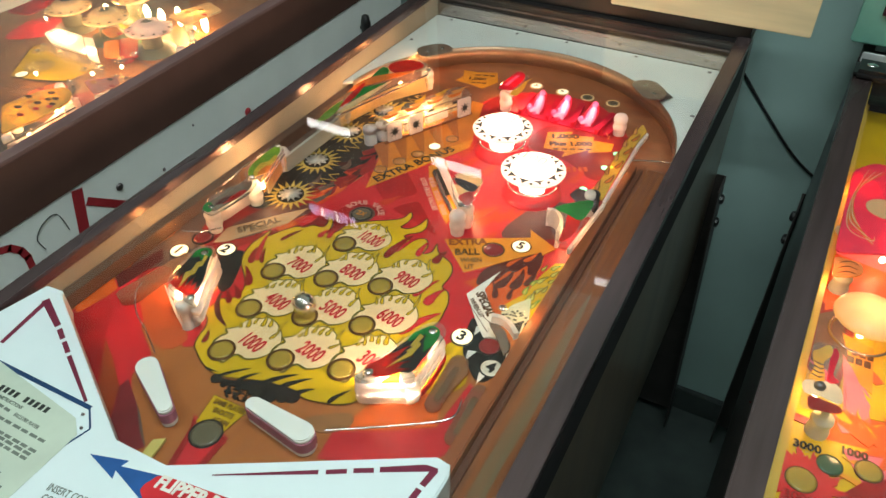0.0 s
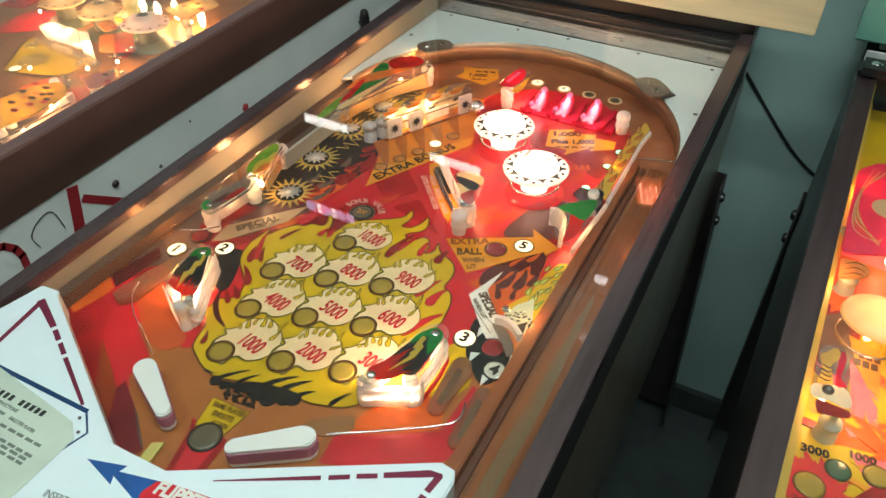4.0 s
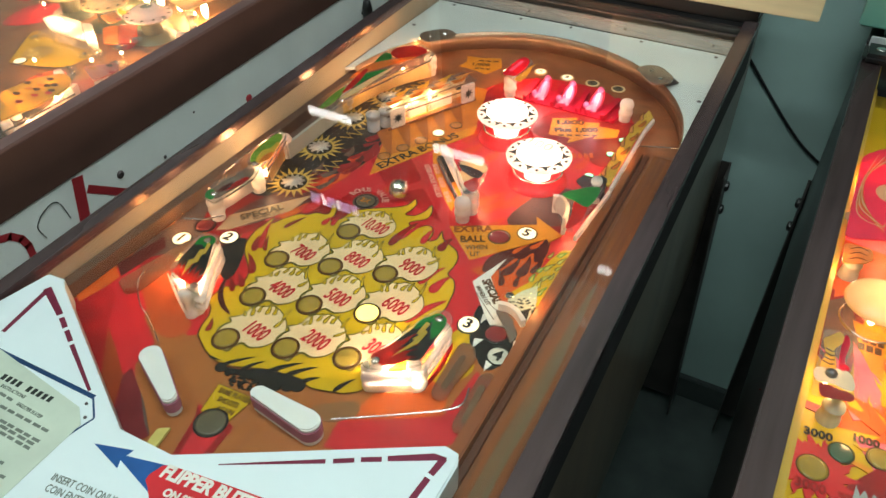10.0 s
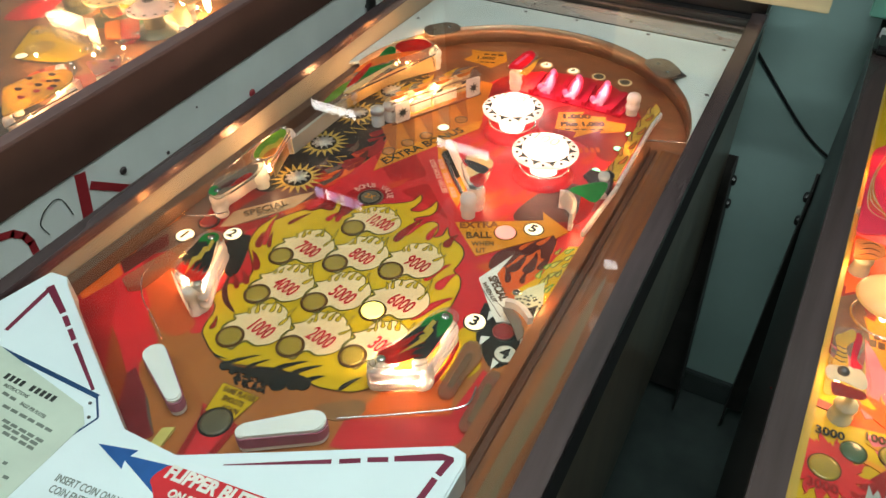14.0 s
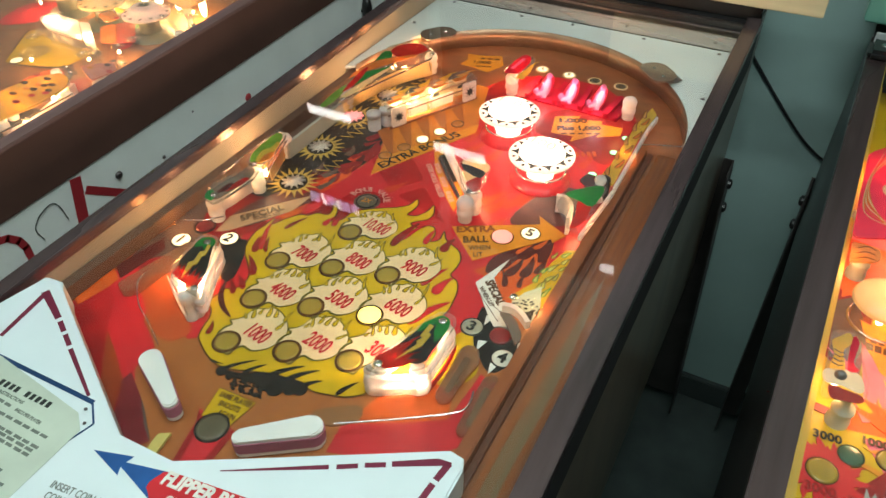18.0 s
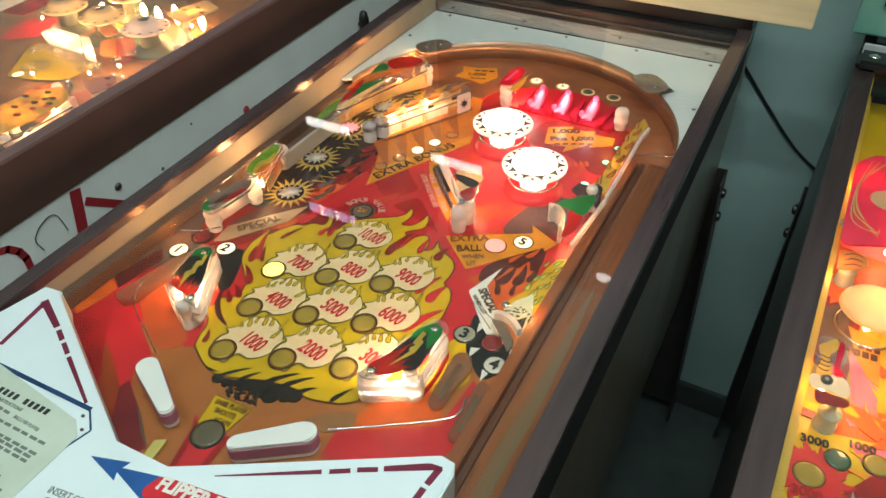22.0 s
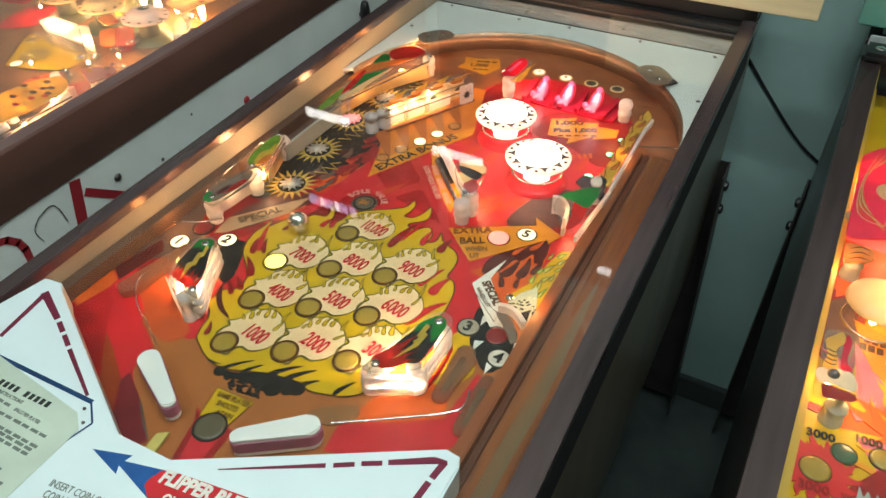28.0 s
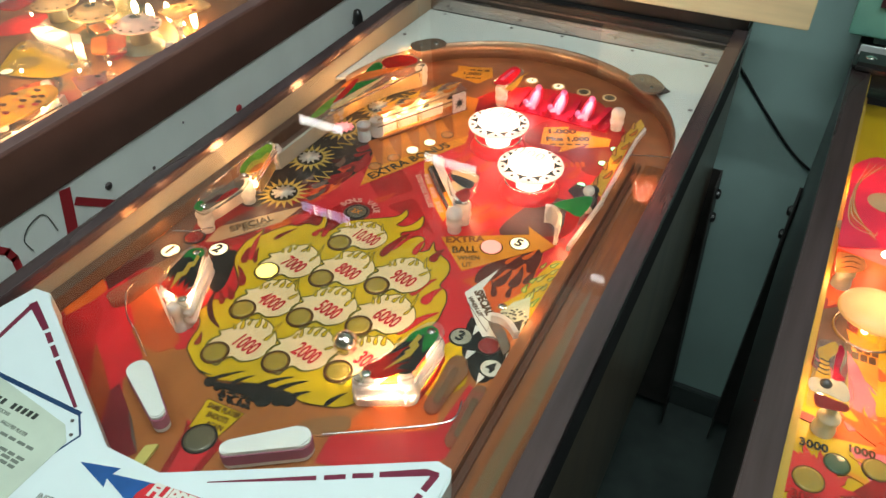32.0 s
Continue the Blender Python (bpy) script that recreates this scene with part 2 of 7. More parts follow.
WASHED_INK = mat("thin_red_ink", (0.70, 0.36, 0.33), 0.4, vary=0.1, scale=80, through_light=0.85)
PRINT_AMBER = mat("amber_lane_plastic", (0.82, 0.44, 0.14), 0.2, vary=0.1, scale=60, coat=0.6, through_light=0.6)
P_RUST = paint("dark_rust_paint", (0.095, 0.016, 0.012), 0.25, 30)
LIT_PINK = mat("lit_pink_star", (1, 0.4, 0.4), 0.3, vary=0, glow=0.8, glow_colour=(1.0, 0.26, 0.30))
SIDE_WOOD = mat("dark_side_wood", (0.115, 0.058, 0.034), 0.7, vary=0.25, scale=26, stretch=(5, 0.6, 1))
BROWN_SMOKE = clear_mat("dark_brown_plastic", (0.34, 0.23, 0.165), 1.45, 0.06, 0.5)
INSERT_AMBER = mat("amber_insert_plastic", (0.46, 0.17, 0.045), 0.2, vary=0.12, scale=200, coat=0.6)
P_PANEL = paint("deep_amber_paint", (0.58, 0.165, 0.016), 0.12, 40)
P_DUSK = paint("grey_brown_paint", (0.13, 0.075, 0.055), 0.2, 40)
LEFT_RAIL = mat("mauve_rail_steel", (0.20, 0.115, 0.105), 0.5, 0.15, vary=0.15, scale=24, bump=0.03, stretch=(3, 0.25, 1))
# pale body in this glass imitates a veil of reflected light
HAZE_GLASS = clear_mat("haze_glass", (0.96, 0.975, 0.965), 1.5, 0.0, 0.030)
SKIRT_DULL = mat("dull_green_skirt", (0.10, 0.10, 0.045), 0.4, vary=0.1, scale=60)
P_GLOW = paint("vermilion_paint", (0.58, 0.050, 0.014), 0.15, 20)
BASE = mat("dark_baseboard", (0.06, 0.072, 0.07), 0.5, vary=0.2, scale=12)
P_STAR = paint("ochre_star_paint", (0.46, 0.30, 0.07), 0.15, 50)
PRINT_LIME = mat("lime_plastic_print", (0.26, 0.46, 0.06), 0.25, vary=0.2, scale=60, coat=0.4, through_light=0.5)
INSERT_GREY = mat("grey_insert_plastic", (0.34, 0.31, 0.22), 0.3, vary=0.08, scale=200, coat=0.4)
CEIL = mat("ceiling_paint", (0.75, 0.78, 0.75), 0.8, vary=0.05, scale=4)
PLANK_WOOD = mat("pale_plywood", (0.86, 0.66, 0.38), 0.55, vary=0.12, scale=12, bump=0.08, stretch=(0.5, 4, 4))
LEFT_SIDE = mat("white_stencilled_side", (0.86, 0.88, 0.84), 0.45, vary=0.06, scale=9, bump=0.03)
STENCIL_RED = mat("red_stencil_paint", (0.36, 0.022, 0.03), 0.5, vary=0.12, scale=40)
BROWN_RAIL = mat("dark_brown_rail", (0.098, 0.045, 0.034), 0.5, vary=0.15, scale=12, bump=0.03)
TEAL_BOX = mat("sea_green_backbox", (0.16, 0.38, 0.30), 0.4, vary=0.12, scale=14)
CABLE = mat("black_cable", (0.010, 0.010, 0.011), 0.5, vary=0)
SCORE_LIT = mat("lit_score_window", (1, 1, 1), 0.4, vary=0, glow=8.0, glow_colour=(1.0, 0.98, 0.94))
SCORE_DIM = mat("dim_score_window", (0.6, 0.5, 0.7), 0.4, vary=0, glow=4.0, glow_colour=(0.72, 0.58, 1.0))
BACKGLASS = mat("dark_backglass", (0.05, 0.02, 0.025), 0.2, vary=0.4, scale=9)

# ---- mesh helpers ----


def mm(pts):
    return [(x * 0.001, y * 0.001) for x, y in pts]


def mesh_object(name, bm, material):
    me = bpy.data.meshes.new(name)
    bm.normal_update()
    bm.to_mesh(me)
    bm.free()
    me.materials.append(material)
    return new(name, me)


def part(name, bm, material, parent, label=""):
    """One mesh under a thing, in the thing's playfield frame, or under a part."""
    ob = mesh_object(name, bm, material)
    ob.parent = parent
    if parent.type == "EMPTY":
        ob.matrix_basis = Matrix.Translation((0, -0.4, 0.9))
    if label:
        tagged(ob, label)
    return ob


def again(ob, x, y, z=0.0, rz=0.0, name=None):
    """Another object on the same mesh, moved in the playfield frame, under the same thing."""
    o = ob.copy()
    scene.collection.objects.link(o)
    o.matrix_basis = Matrix.Translation((0, -0.4, 0.9)) @ pose(x, y, z, 0, 0, rz)
    return o


def smooth(ob):
    for p in ob.data.polygons:
        p.use_smooth = True
    return ob


def box(x0, x1, y0, y1, z0, z1, slope=0.0, bev=0.0, bm=None):
    bm = bm or bmesh.new()
    r = bmesh.ops.create_cube(bm, size=1)["verts"]
    for v in r:
        y = y0 + (v.co.y + 0.5) * (y1 - y0)
        v.co = (x0 + (v.co.x + 0.5) * (x1 - x0), y, z0 + (v.co.z + 0.5) * (z1 - z0) + slope * y)
    if bev:
        es = [e for e in bm.edges if e.verts[0] in r]
        bmesh.ops.bevel(bm, geom=es, offset=bev, segments=2, affect="EDGES")
    return bm


def prism(pts, z0, z1, bm=None, bev=0.0):
    bm = bm or bmesh.new()
    area = sum(a[0] * b[1] - b[0] * a[1] for a, b in zip(pts, pts[1:] + pts[:1]))
    if area < 0:
        pts = pts[::-1]
    lo = [bm.verts.new((x, y, z0)) for x, y in pts]
    hi = [bm.verts.new((x, y, z1)) for x, y in pts]
    top = bm.faces.new(hi)
    bm.faces.new(lo[::-1])
    n = len(pts)
    for i in range(n):
        bm.faces.new((lo[i], lo[(i + 1) % n], hi[(i + 1) % n], hi[i]))
    if bev:
        bmesh.ops.bevel(bm, geom=list(top.edges), offset=bev, segments=2, affect="EDGES")
    return bm


def lathe(profile, x=0.0, y=0.0, z=0.0, seg=24, bm=None):
    bm = bm or bmesh.new()
    rings = []
    for r, h in profile:
        if r < 1e-6:
            rings.append([bm.verts.new((x, y, z + h))])
        else:
            rings.append([bm.verts.new((x + r * math.cos(2 * math.pi * i / seg), y + r * math.sin(2 * math.pi * i / seg), z + h)) for i in range(seg)])
    for a, b in zip(rings, rings[1:]):
        for i in range(seg):
            j = (i + 1) % seg
            q = [a[i % len(a)], a[j % len(a)], b[j % len(b)], b[i % len(b)]]
            q = [v for k, v in enumerate(q) if v not in q[:k]]
            if len(q) > 2:
                bm.faces.new(q)
    return bm


def tube(pts, r, seg=8, closed=False, bm=None):
    bm = bm or bmesh.new()
    pts = [Vector(p) for p in pts]
    n, rings = len(pts), []
    for i, p in enumerate(pts):
        a = pts[(i - 1) % n] if closed or i else p
        b = pts[(i + 1) % n] if closed or i < n - 1 else p
        d = (b - a).normalized()
        u = d.orthogonal() if abs(d.z) > 0.9 else d.cross(Vector((0, 0, 1)))
        u.normalize()
        w = u.cross(d)
        rings.append([bm.verts.new(p + r * (math.cos(k * 2 * math.pi / seg) * u + math.sin(k * 2 * math.pi / seg) * w)) for k in range(seg)])
    for i in range(n if closed else n - 1):
        a, b = rings[i], rings[(i + 1) % n]
        for k in range(seg):
            bm.faces.new((a[k], a[(k + 1) % seg], b[(k + 1) % seg], b[k]))
    if not closed:
        bm.faces.new(rings[0][::-1])
        bm.faces.new(rings[-1])
    bmesh.ops.recalc_face_normals(bm, faces=bm.faces[:])
    return bm


def curl(pts, n=5, closed=True):
    """A flowing line through the points."""
    out, k = [], len(pts)
    for i in range(k if closed else k - 1):
        p = [Vector(pts[(i + j - 1) % k] if closed else pts[min(max(i + j - 1, 0), k - 1)]) for j in range(4)]
        for s in range(n):
            t = s / n
            q = 0.5 * (2 * p[1] + (p[2] - p[0]) * t + (2 * p[0] - 5 * p[1] + 4 * p[2] - p[3]) * t * t + (3 * p[1] - p[0] - 3 * p[2] + p[3]) * t ** 3)
            out.append(tuple(q))
    if not closed:
        out.append(tuple(pts[-1]))
    return out


def tongue(x, y, ang, length, width, bend=0.35):
    """Outline of one lick of flame from (x, y) towards ang degrees."""
    c, s = math.cos(radians(ang)), math.sin(radians(ang))
    loc = [(0, -0.5), (0.3, -0.55), (0.62, -0.25), (0.8, 0.1 + bend * 0.5), (1.0, bend), (0.72, 0.3 + bend * 0.3), (0.45, 0.25), (0.25, 0.45), (0, 0.5)]
    out = []
    for a, b in curl(loc, 3, False):
        a, b = a * length, b * width
        out.append((x + c * a - s * b, y + s * a + c * b))
    return out


def rounded(pts, r, n=4):
    """A polygon with rounded corners."""
    out, k = [], len(pts)
    for i in range(k):
        p, a, b = Vector(pts[i]), Vector(pts[i - 1]), Vector(pts[(i + 1) % k])
        da, db = (a - p), (b - p)
        ra = min(r, da.length * 0.45, db.length * 0.45)
        s, e = p + da.normalized() * ra, p + db.normalized() * ra
        for j in range(n + 1):
            t = j / n
            out.append(tuple((1 - t) ** 2 * s + 2 * t * (1 - t) * p + t * t * e))
    return out


def ring_pts(x, y, r, n=28, a0=0.0, a1=360.0):
    return [(x + r * math.cos(radians(a0 + (a1 - a0) * i / n)), y + r * math.sin(radians(a0 + (a1 - a0) * i / n))) for i in range(n if a1 - a0 == 360 else n + 1)]


def star(x, y, r0, r1, n, rot=0.0):
    return [(x + (r1 if i % 2 else r0) * math.cos(math.pi * i / n + rot), y + (r1 if i % 2 else r0) * math.sin(math.pi * i / n + rot)) for i in range(2 * n)]


def ribbon(pts, w, z, closed=True):
    """A printed line of width w along the points."""
    n, bm, rows = len(pts), bmesh.new(), []
    for i in range(n):
        a = Vector(pts[(i - 1) % n] if closed or i else pts[i])
        b = Vector(pts[(i + 1) % n] if closed or i < n - 1 else pts[i])
        t = (b - a).normalized() if (b - a).length > 1e-7 else Vector((1, 0))
        k = w / 2 if closed else w / 2 * (1 - 0.75 * abs(2 * i / (n - 1) - 1) ** 2)
        rows.append([bm.verts.new((pts[i][0] + s * t.y * k, pts[i][1] - s * t.x * k, z)) for s in (1, -1)])
    for i in range(n if closed else n - 1):
        a, b = rows[i], rows[(i + 1) % n]
        bm.faces.new((a[0], b[0], b[1], a[1]))
    bmesh.ops.recalc_face_normals(bm, faces=bm.faces[:])
    if bm.faces and bm.faces[:][0].normal.z < 0:
        bmesh.ops.reverse_faces(bm, faces=bm.faces[:])
    return bm


STEP = 0.00022   # thickness of one coat of print


def art(name, pts, layer, material, parent, label="", base=0.0):
    return part(name, prism(pts, base, base + layer * STEP), material, parent, label)


def lettering(text, size, x, y, rot, z, material, parent, shear=0.0, wide=1.0, name="lettering", thick=0.0, m=None):
    cu = bpy.data.curves.new("t", "FONT")
    cu.body, cu.size, cu.shear, cu.extrude, cu.offset = text, size, shear, 0.0002, thick
    cu.resolution_u = 3
    cu.align_x = "LEFT"
    tmp = bpy.data.objects.new("t", cu)
    scene.collection.objects.link(tmp)
    me = bpy.data.meshes.new_from_object(tmp.evaluated_get(bpy.context.evaluated_depsgraph_get()))
    bpy.data.objects.remove(tmp)
    me.transform((m or pose(x, y, z, 0, 0, rot)) @ Matrix.Diagonal((wide, 1, 1, 1)))
    me.materials.clear()
    me.materials.append(material)
    me.name = name
    ob = new(name, me)
    ob.parent = parent
    if parent.type == "EMPTY":
        ob.matrix_basis = Matrix.Translation((0, -0.4, 0.9))
    return ob


def bars(rows, parent, material, z, name="print_bar"):
    """Lines of small print: (x, y, length, height, turn)."""
    for x, y, l, h, rot in rows:
        bm = prism([(0, 0), (l, 0), (l, h), (0, h)], 0, 0.0002)
        bm.transform(pose(x, y, z, 0, 0, rot))
        part(name, bm, material, parent)


def bulb_light(parent_m, x, y, z, power, colour=WARM):
    return lamp("bulb_light", "POINT", parent_m @ Matrix.Translation((x, y, z)), power, colour, 0.008)


# ---- the room ----


def room():
    for name, bm, m in (("floor", box(-3.2, 3.2, -3.0, 1.13, -0.05, 0), FLOOR),
                        ("ceiling", box(-3.2, 3.2, -3.0, 1.25, 2.7, 2.75), CEIL),
                        ("wall_north", box(-3.2, 3.2, 1.13, 1.25, 0, 2.7), WALL),
                        ("wall_south", box(-3.2, 3.2, -3.1, -3.0, 0, 2.7), WALL),
                        ("wall_east", box(3.2, 3.3, -3.0, 1.13, 0, 2.7), WALL),
                        ("wall_west", box(-3.3, -3.2, -3.0, 1.13, 0, 2.7), WALL)):
        tagged(mesh_object(name, bm, m), kind="structure")
    tagged(mesh_object("baseboard", box(-3.2, 3.2, 1.112, 1.13, 0, 0.07, bev=0.003), BASE), kind="structure")
    for cx, cy in TUBES:
        e = new("ceiling_light")
        e.location = (cx, cy, 2.7)
        tagged(e, "white steel batten ceiling light with a fluorescent tube", "ceiling light", "ceiling lights")
        body = mesh_object("housing", box(-0.62, 0.62, -0.05, 0.05, -0.06, 0, bev=0.004), WHITE_SHEET)
        body.parent = e
        t = smooth(mesh_object("tube", tube([(-0.6, 0, -0.085), (0.6, 0, -0.085)], 0.013, 12), TUBE))
        t.parent = e
    # black mains cable hanging across the gap on the wall
    pts = curl([(0.285, 1.1275, 0.918), (0.305, 1.1275, 0.895), (0.347, 1.1275, 0.847), (0.392, 1.1275, 0.798), (0.428, 1.1275, 0.764), (0.465, 1.1265, 0.739), (0.50, 1.125, 0.722)], 6, False)
    c = mesh_object("power_cable", tube(pts, 0.0026, 8), CABLE)
    tagged(smooth(c), "thin black power cable hanging against the teal wall", "cable")


room()


# ---- things shared by the machines ----


def machine(name, m, label, group="pinball machines"):
    e = new(name)
    e.matrix_world = m @ Matrix.Translation((0, 0.4, -0.9))
    return tagged(e, label, "pinball machine", group)


HGT, SLP = 0.050, 0.035     # glass over the playfield at the flippers, and its rise


def cabinet(e, side_mat, rail_mat, rail_lip=0.013, wide=0.298, deep=0.33, glass=None, splay=0.0, top=0.021):
    w, s = wide, SLP
    for sx, nm in ((-1, "side_panel"), (1, "side_panel")):
        a, b = sorted((sx * w, sx * (w - 0.018)))
        part(nm, box(a, b, -0.30, 1.02, -deep, HGT - 0.003, s, 0.001), side_mat, e)
        a, b = sorted((sx * (w + 0.0015), sx * (w - top)))
        bm = box(a, b, -0.30, 0.955, HGT - 0.003, HGT, s, 0.0011)
        a, b = sorted((sx * (w - top + 0.0015), sx * (w - top - 0.0002)))
        box(a, b, -0.30, 0.935, HGT - rail_lip, HGT - 0.0022, s, 0, bm)
        a, b = sorted((sx * (w + 0.0002), sx * (w + 0.0018)))
        box(a, b, -0.30, 0.955, HGT - 0.016, HGT - 0.0022, s, 0, bm)
        part("side_rail", bm, rail_mat, e, "worn steel side rail")
    part("bottom_panel", box(-w + 0.02, w - 0.02, -0.29, 1.01, -0.33, -0.315), BLACK, e)
    part("front_panel", box(-w + 0.0185, w - 0.0185, -0.30, -0.28, -0.33, 0.03, 0, 0.001), side_mat, e)
    part("back_panel", box(-w + 0.0185, w - 0.0185, 1.0, 1.02, -0.33, 0.07), BLACK, e)
    for sx in (-1, 1):
        for y in (-0.27, 0.985):
            bm = bmesh.new()
            x = sx * (w + 0.003)
            for a0, a1, b0, b1 in ((0, 0.003, -0.033, 0.033), (-0.033 - 2.0 * splay, 0.0, 0.03, 0.033)):
                xs = sorted((x + sx * a0 if a0 >= 0 else x + sx * a0, x + sx * a1))
                box(xs[0], xs[1], y + b0, y + b1, -0.93, -0.22, 0, 0, bm)
            for v in bm.verts:
                v.co.x += sx * splay * (0.5 + 1.6 * (-0.22 - v.co.z))
            leg = part("leg", bm, mat("dark_leg_steel", (0.05, 0.042, 0.038), 0.5, vary=0.2, scale=20) if "dark_leg_steel" not in bpy.data.materials else bpy.data.materials["dark_leg_steel"], e)
            for dz in (-0.262, -0.318):
                bo = part("bolt", lathe([(0, 0.009), (0.006, 0.0085), (0.010, 0.006), (0.011, 0)], 0, 0, 0, 12), BLACK, leg)
                bo.matrix_basis = Matrix.Translation((x + sx * (0.002 + splay * (0.5 + 1.6 * (-0.22 - dz))), y + 0.012, dz)) @ pose(0, 0, 0, 0, 90 * sx, 0)
    g = part("glass", box(-w + top - 0.0025, w - top + 0.0025, -0.29, 0.925, HGT - 0.0075, HGT - 0.0045, s), glass or GLASS, e, "clear tempered glass sheet")
    g.visible_shadow = False


def backbox(e, body_mat, windows, z0=0.16, wide=0.305):
    part("backbox_body", box(-wide, wide, 0.962, 1.105, z0, 0.80, 0, 0.003), body_mat, e)
    bg = part("backglass", box(-wide + 0.03, wide - 0.03, 0.955, 0.962, z0 + 0.05, 0.78), BACKGLASS, e, "dark printed backglass")
    for x0, x1, z, m in windows:
        part("score_window", box(x0, x1, 0.952, 0.955, z - 0.003 if z < 0.75 else z - 0.014, z + 0.018), m, bg, "lit score window")


def screw(e, x, y, z, r=0.004, m=None):
    return smooth(part("screw", lathe([(0, 0.0018), (r * 0.6, 0.0016), (r, 0.0004), (r, 0)], x, y, z, 10), m or CHROME, e))


def insert(e, x, y, r, material, ring=P_BROWN, ring_w=0.0026, layer=6):
    art("insert_ring", ring_pts(x, y, r + ring_w), layer, ring, e)
    return smooth(part("insert", lathe([(0, 0.0007), (r * 0.8, 0.0006), (r, 0.0002), (r, 0)], x, y, layer * STEP, 28), material, e))


def post_mesh(h=0.036):
    return lathe([(0.0075, 0), (0.0075, 0.006), (0.0048, 0.009), (0.0048, h - 0.014), (0.0075, h - 0.011), (0.0075, h - 0.003), (0.006, h), (0.0, h)], seg=16)


def bulb_mesh(x, y, z, r):
    return lathe([(r * math.sin(math.pi * k / 8), -r * 1.15 * math.cos(math.pi * k / 8)) for k in range(9)], x, y, z, 14)


# ---- the machine in the middle ----
main = machine("pinball_machine", M, "pinball machine with a yellow flame playfield, steel rails and black sides")
cabinet(main, BLACK_PLY, RAIL_STEEL, deep=0.54, splay=0.026)
# matt black strip along the side, below the rail
part("side_strip", box(0.2981, 0.2992, -0.30, 0.955, -0.034, HGT - 0.0165, SLP, 0.0004), mat("matt_black_strip", (0.010, 0.009, 0.009), 0.75, vary=0.2, scale=30, stretch=(1, 0.2, 1)), main, "matt black strip under the side rail")
# the second window is an unseen addition that makes a glint in the glass
backbox(main, BLACK, [(-0.333, -0.20, 0.505, SCORE_LIT), (0.100, 0.132, 0.722, SCORE_LIT)], z0=0.15)
part("glass_channel", box(-0.277, 0.277, 0.928, 0.936, -0.002, 0.022, SLP, 0.001), CHANNEL_STEEL, main, "steel channel across the back")
part("channel_ledge", box(-0.277, 0.277, 0.9365, 0.957, 0.0, 0.044, SLP, 0.002), BLACK, main)
part("channel_lip", box(-0.277, 0.277, 0.9325, 0.9362, 0.028, 0.0315, SLP, 0.0008), DARK_STEEL, main, "dark steel lip over the channel")
part("backbox_base", box(-0.296, 0.296, 0.957, 1.02, -0.02, 0.15, 0, 0.002), BLACK, main)
for x in (-0.24, -0.09, 0.09, 0.24):
    screw(main, x, 0.9275, 0.041, 0.0035, DARK_STEEL).rotation_mode = "XYZ"
part("inner_wall", box(-0.2795, -0.2775, -0.28, 0.927, -0.012, HGT - 0.006, SLP), CREAM_WALL, main, "cream painted inside of the cabinet")

field = part("playfield", box(-0.272, 0.276, -0.24, 0.926, -0.013, 0), MAPLE, main, "lacquered wooden playfield with flame artwork")
part("side_wood", box(-0.277, -0.262, -0.12, 0.70, 0.0005, 0.019, 0, 0.001), SIDE_WOOD, main)
part("lane_divider", box(0.211, 0.2245, -0.1, 0.60, 0.0005, 0.017, 0, 0.0015), RAIL_WOOD, main, "stained wooden divider of the shooter lane")
# dark strip: the shade beside the divider, put into the colour
part("lane_shade", box(0.2250, 0.2320, -0.1, 0.61, 0.0005, 0.0060, 0, 0.001), mat("dark_shade_strip", (0.13, 0.034, 0.010), 0.5, vary=0.2, scale=30, stretch=(6, 0.3, 1)), main, "dark strip standing for the shade beside the divider")
part("lane_floor", box(0.2322, 0.2755, -0.2, 0.62, 0.0002, 0.0008), LANE_WOOD, main, "worn shooter lane")
art("lane_wear", curl([(0.246, -0.1), (0.243, 0.05), (0.245, 0.16), (0.252, 0.34), (0.260, 0.16), (0.258, 0.05), (0.262, -0.1)], 4), 5, mat("green_lane_wear", (0.22, 0.085, 0.030), 0.28, vary=0.25, scale=26, coat=0.6, second=(0.115, 0.105, 0.058), stretch=(7, 0.35, 1)), main)
art("lane_border", [(0.2685, -0.2), (0.2755, -0.2), (0.2755, 0.60), (0.2700, 0.60)], 5, mat("orange_lane_border", (0.50, 0.105, 0.020), 0.3, vary=0.2, scale=24, coat=0.6, stretch=(4, 0.4, 1)), main)
art("lane_border", [(0.2324, -0.2), (0.2365, -0.2), (0.2365, 0.60), (0.2324, 0.60)], 5, ARCH_WOOD, main)
art("lane_mouth", mm([(208, 478), (272, 478), (268, 700), (226, 760), (206, 700)]), 1.5, ARCH_WOOD, main)

# white plate round the arch, and the arch itself
AC, AR = (0.003, 0.600), 0.266
arc = ring_pts(*AC, AR, 40, 2, 178)
plate = [(0.2765, 0.600)] + [(0.2765, 0.926), (-0.2765, 0.926), (-0.2765, 0.60)] + arc[::-1]
part("arch_plate", prism(plate, 0.026, 0.030), WHITE_SHEET, main, "white sheet metal plate")
bm = bmesh.new()
for a, b in zip(arc, arc[1:]):
    q = [bm.verts.new((a[0], a[1], 0.0)), bm.verts.new((b[0], b[1], 0.0)), bm.verts.new((b[0], b[1], 0.0315)), bm.verts.new((a[0], a[1], 0.0315))]
    bm.faces.new(q)
bmesh.ops.remove_doubles(bm, verts=bm.verts[:], dist=1e-5)
bmesh.ops.solidify(bm, geom=bm.faces[:], thickness=0.0012)
smooth(part("ball_arch", bm, mat("brown_arch_band", (0.30, 0.17, 0.10), 0.3, 0.5, vary=0.15, scale=30), main, "curved steel ball arch"))
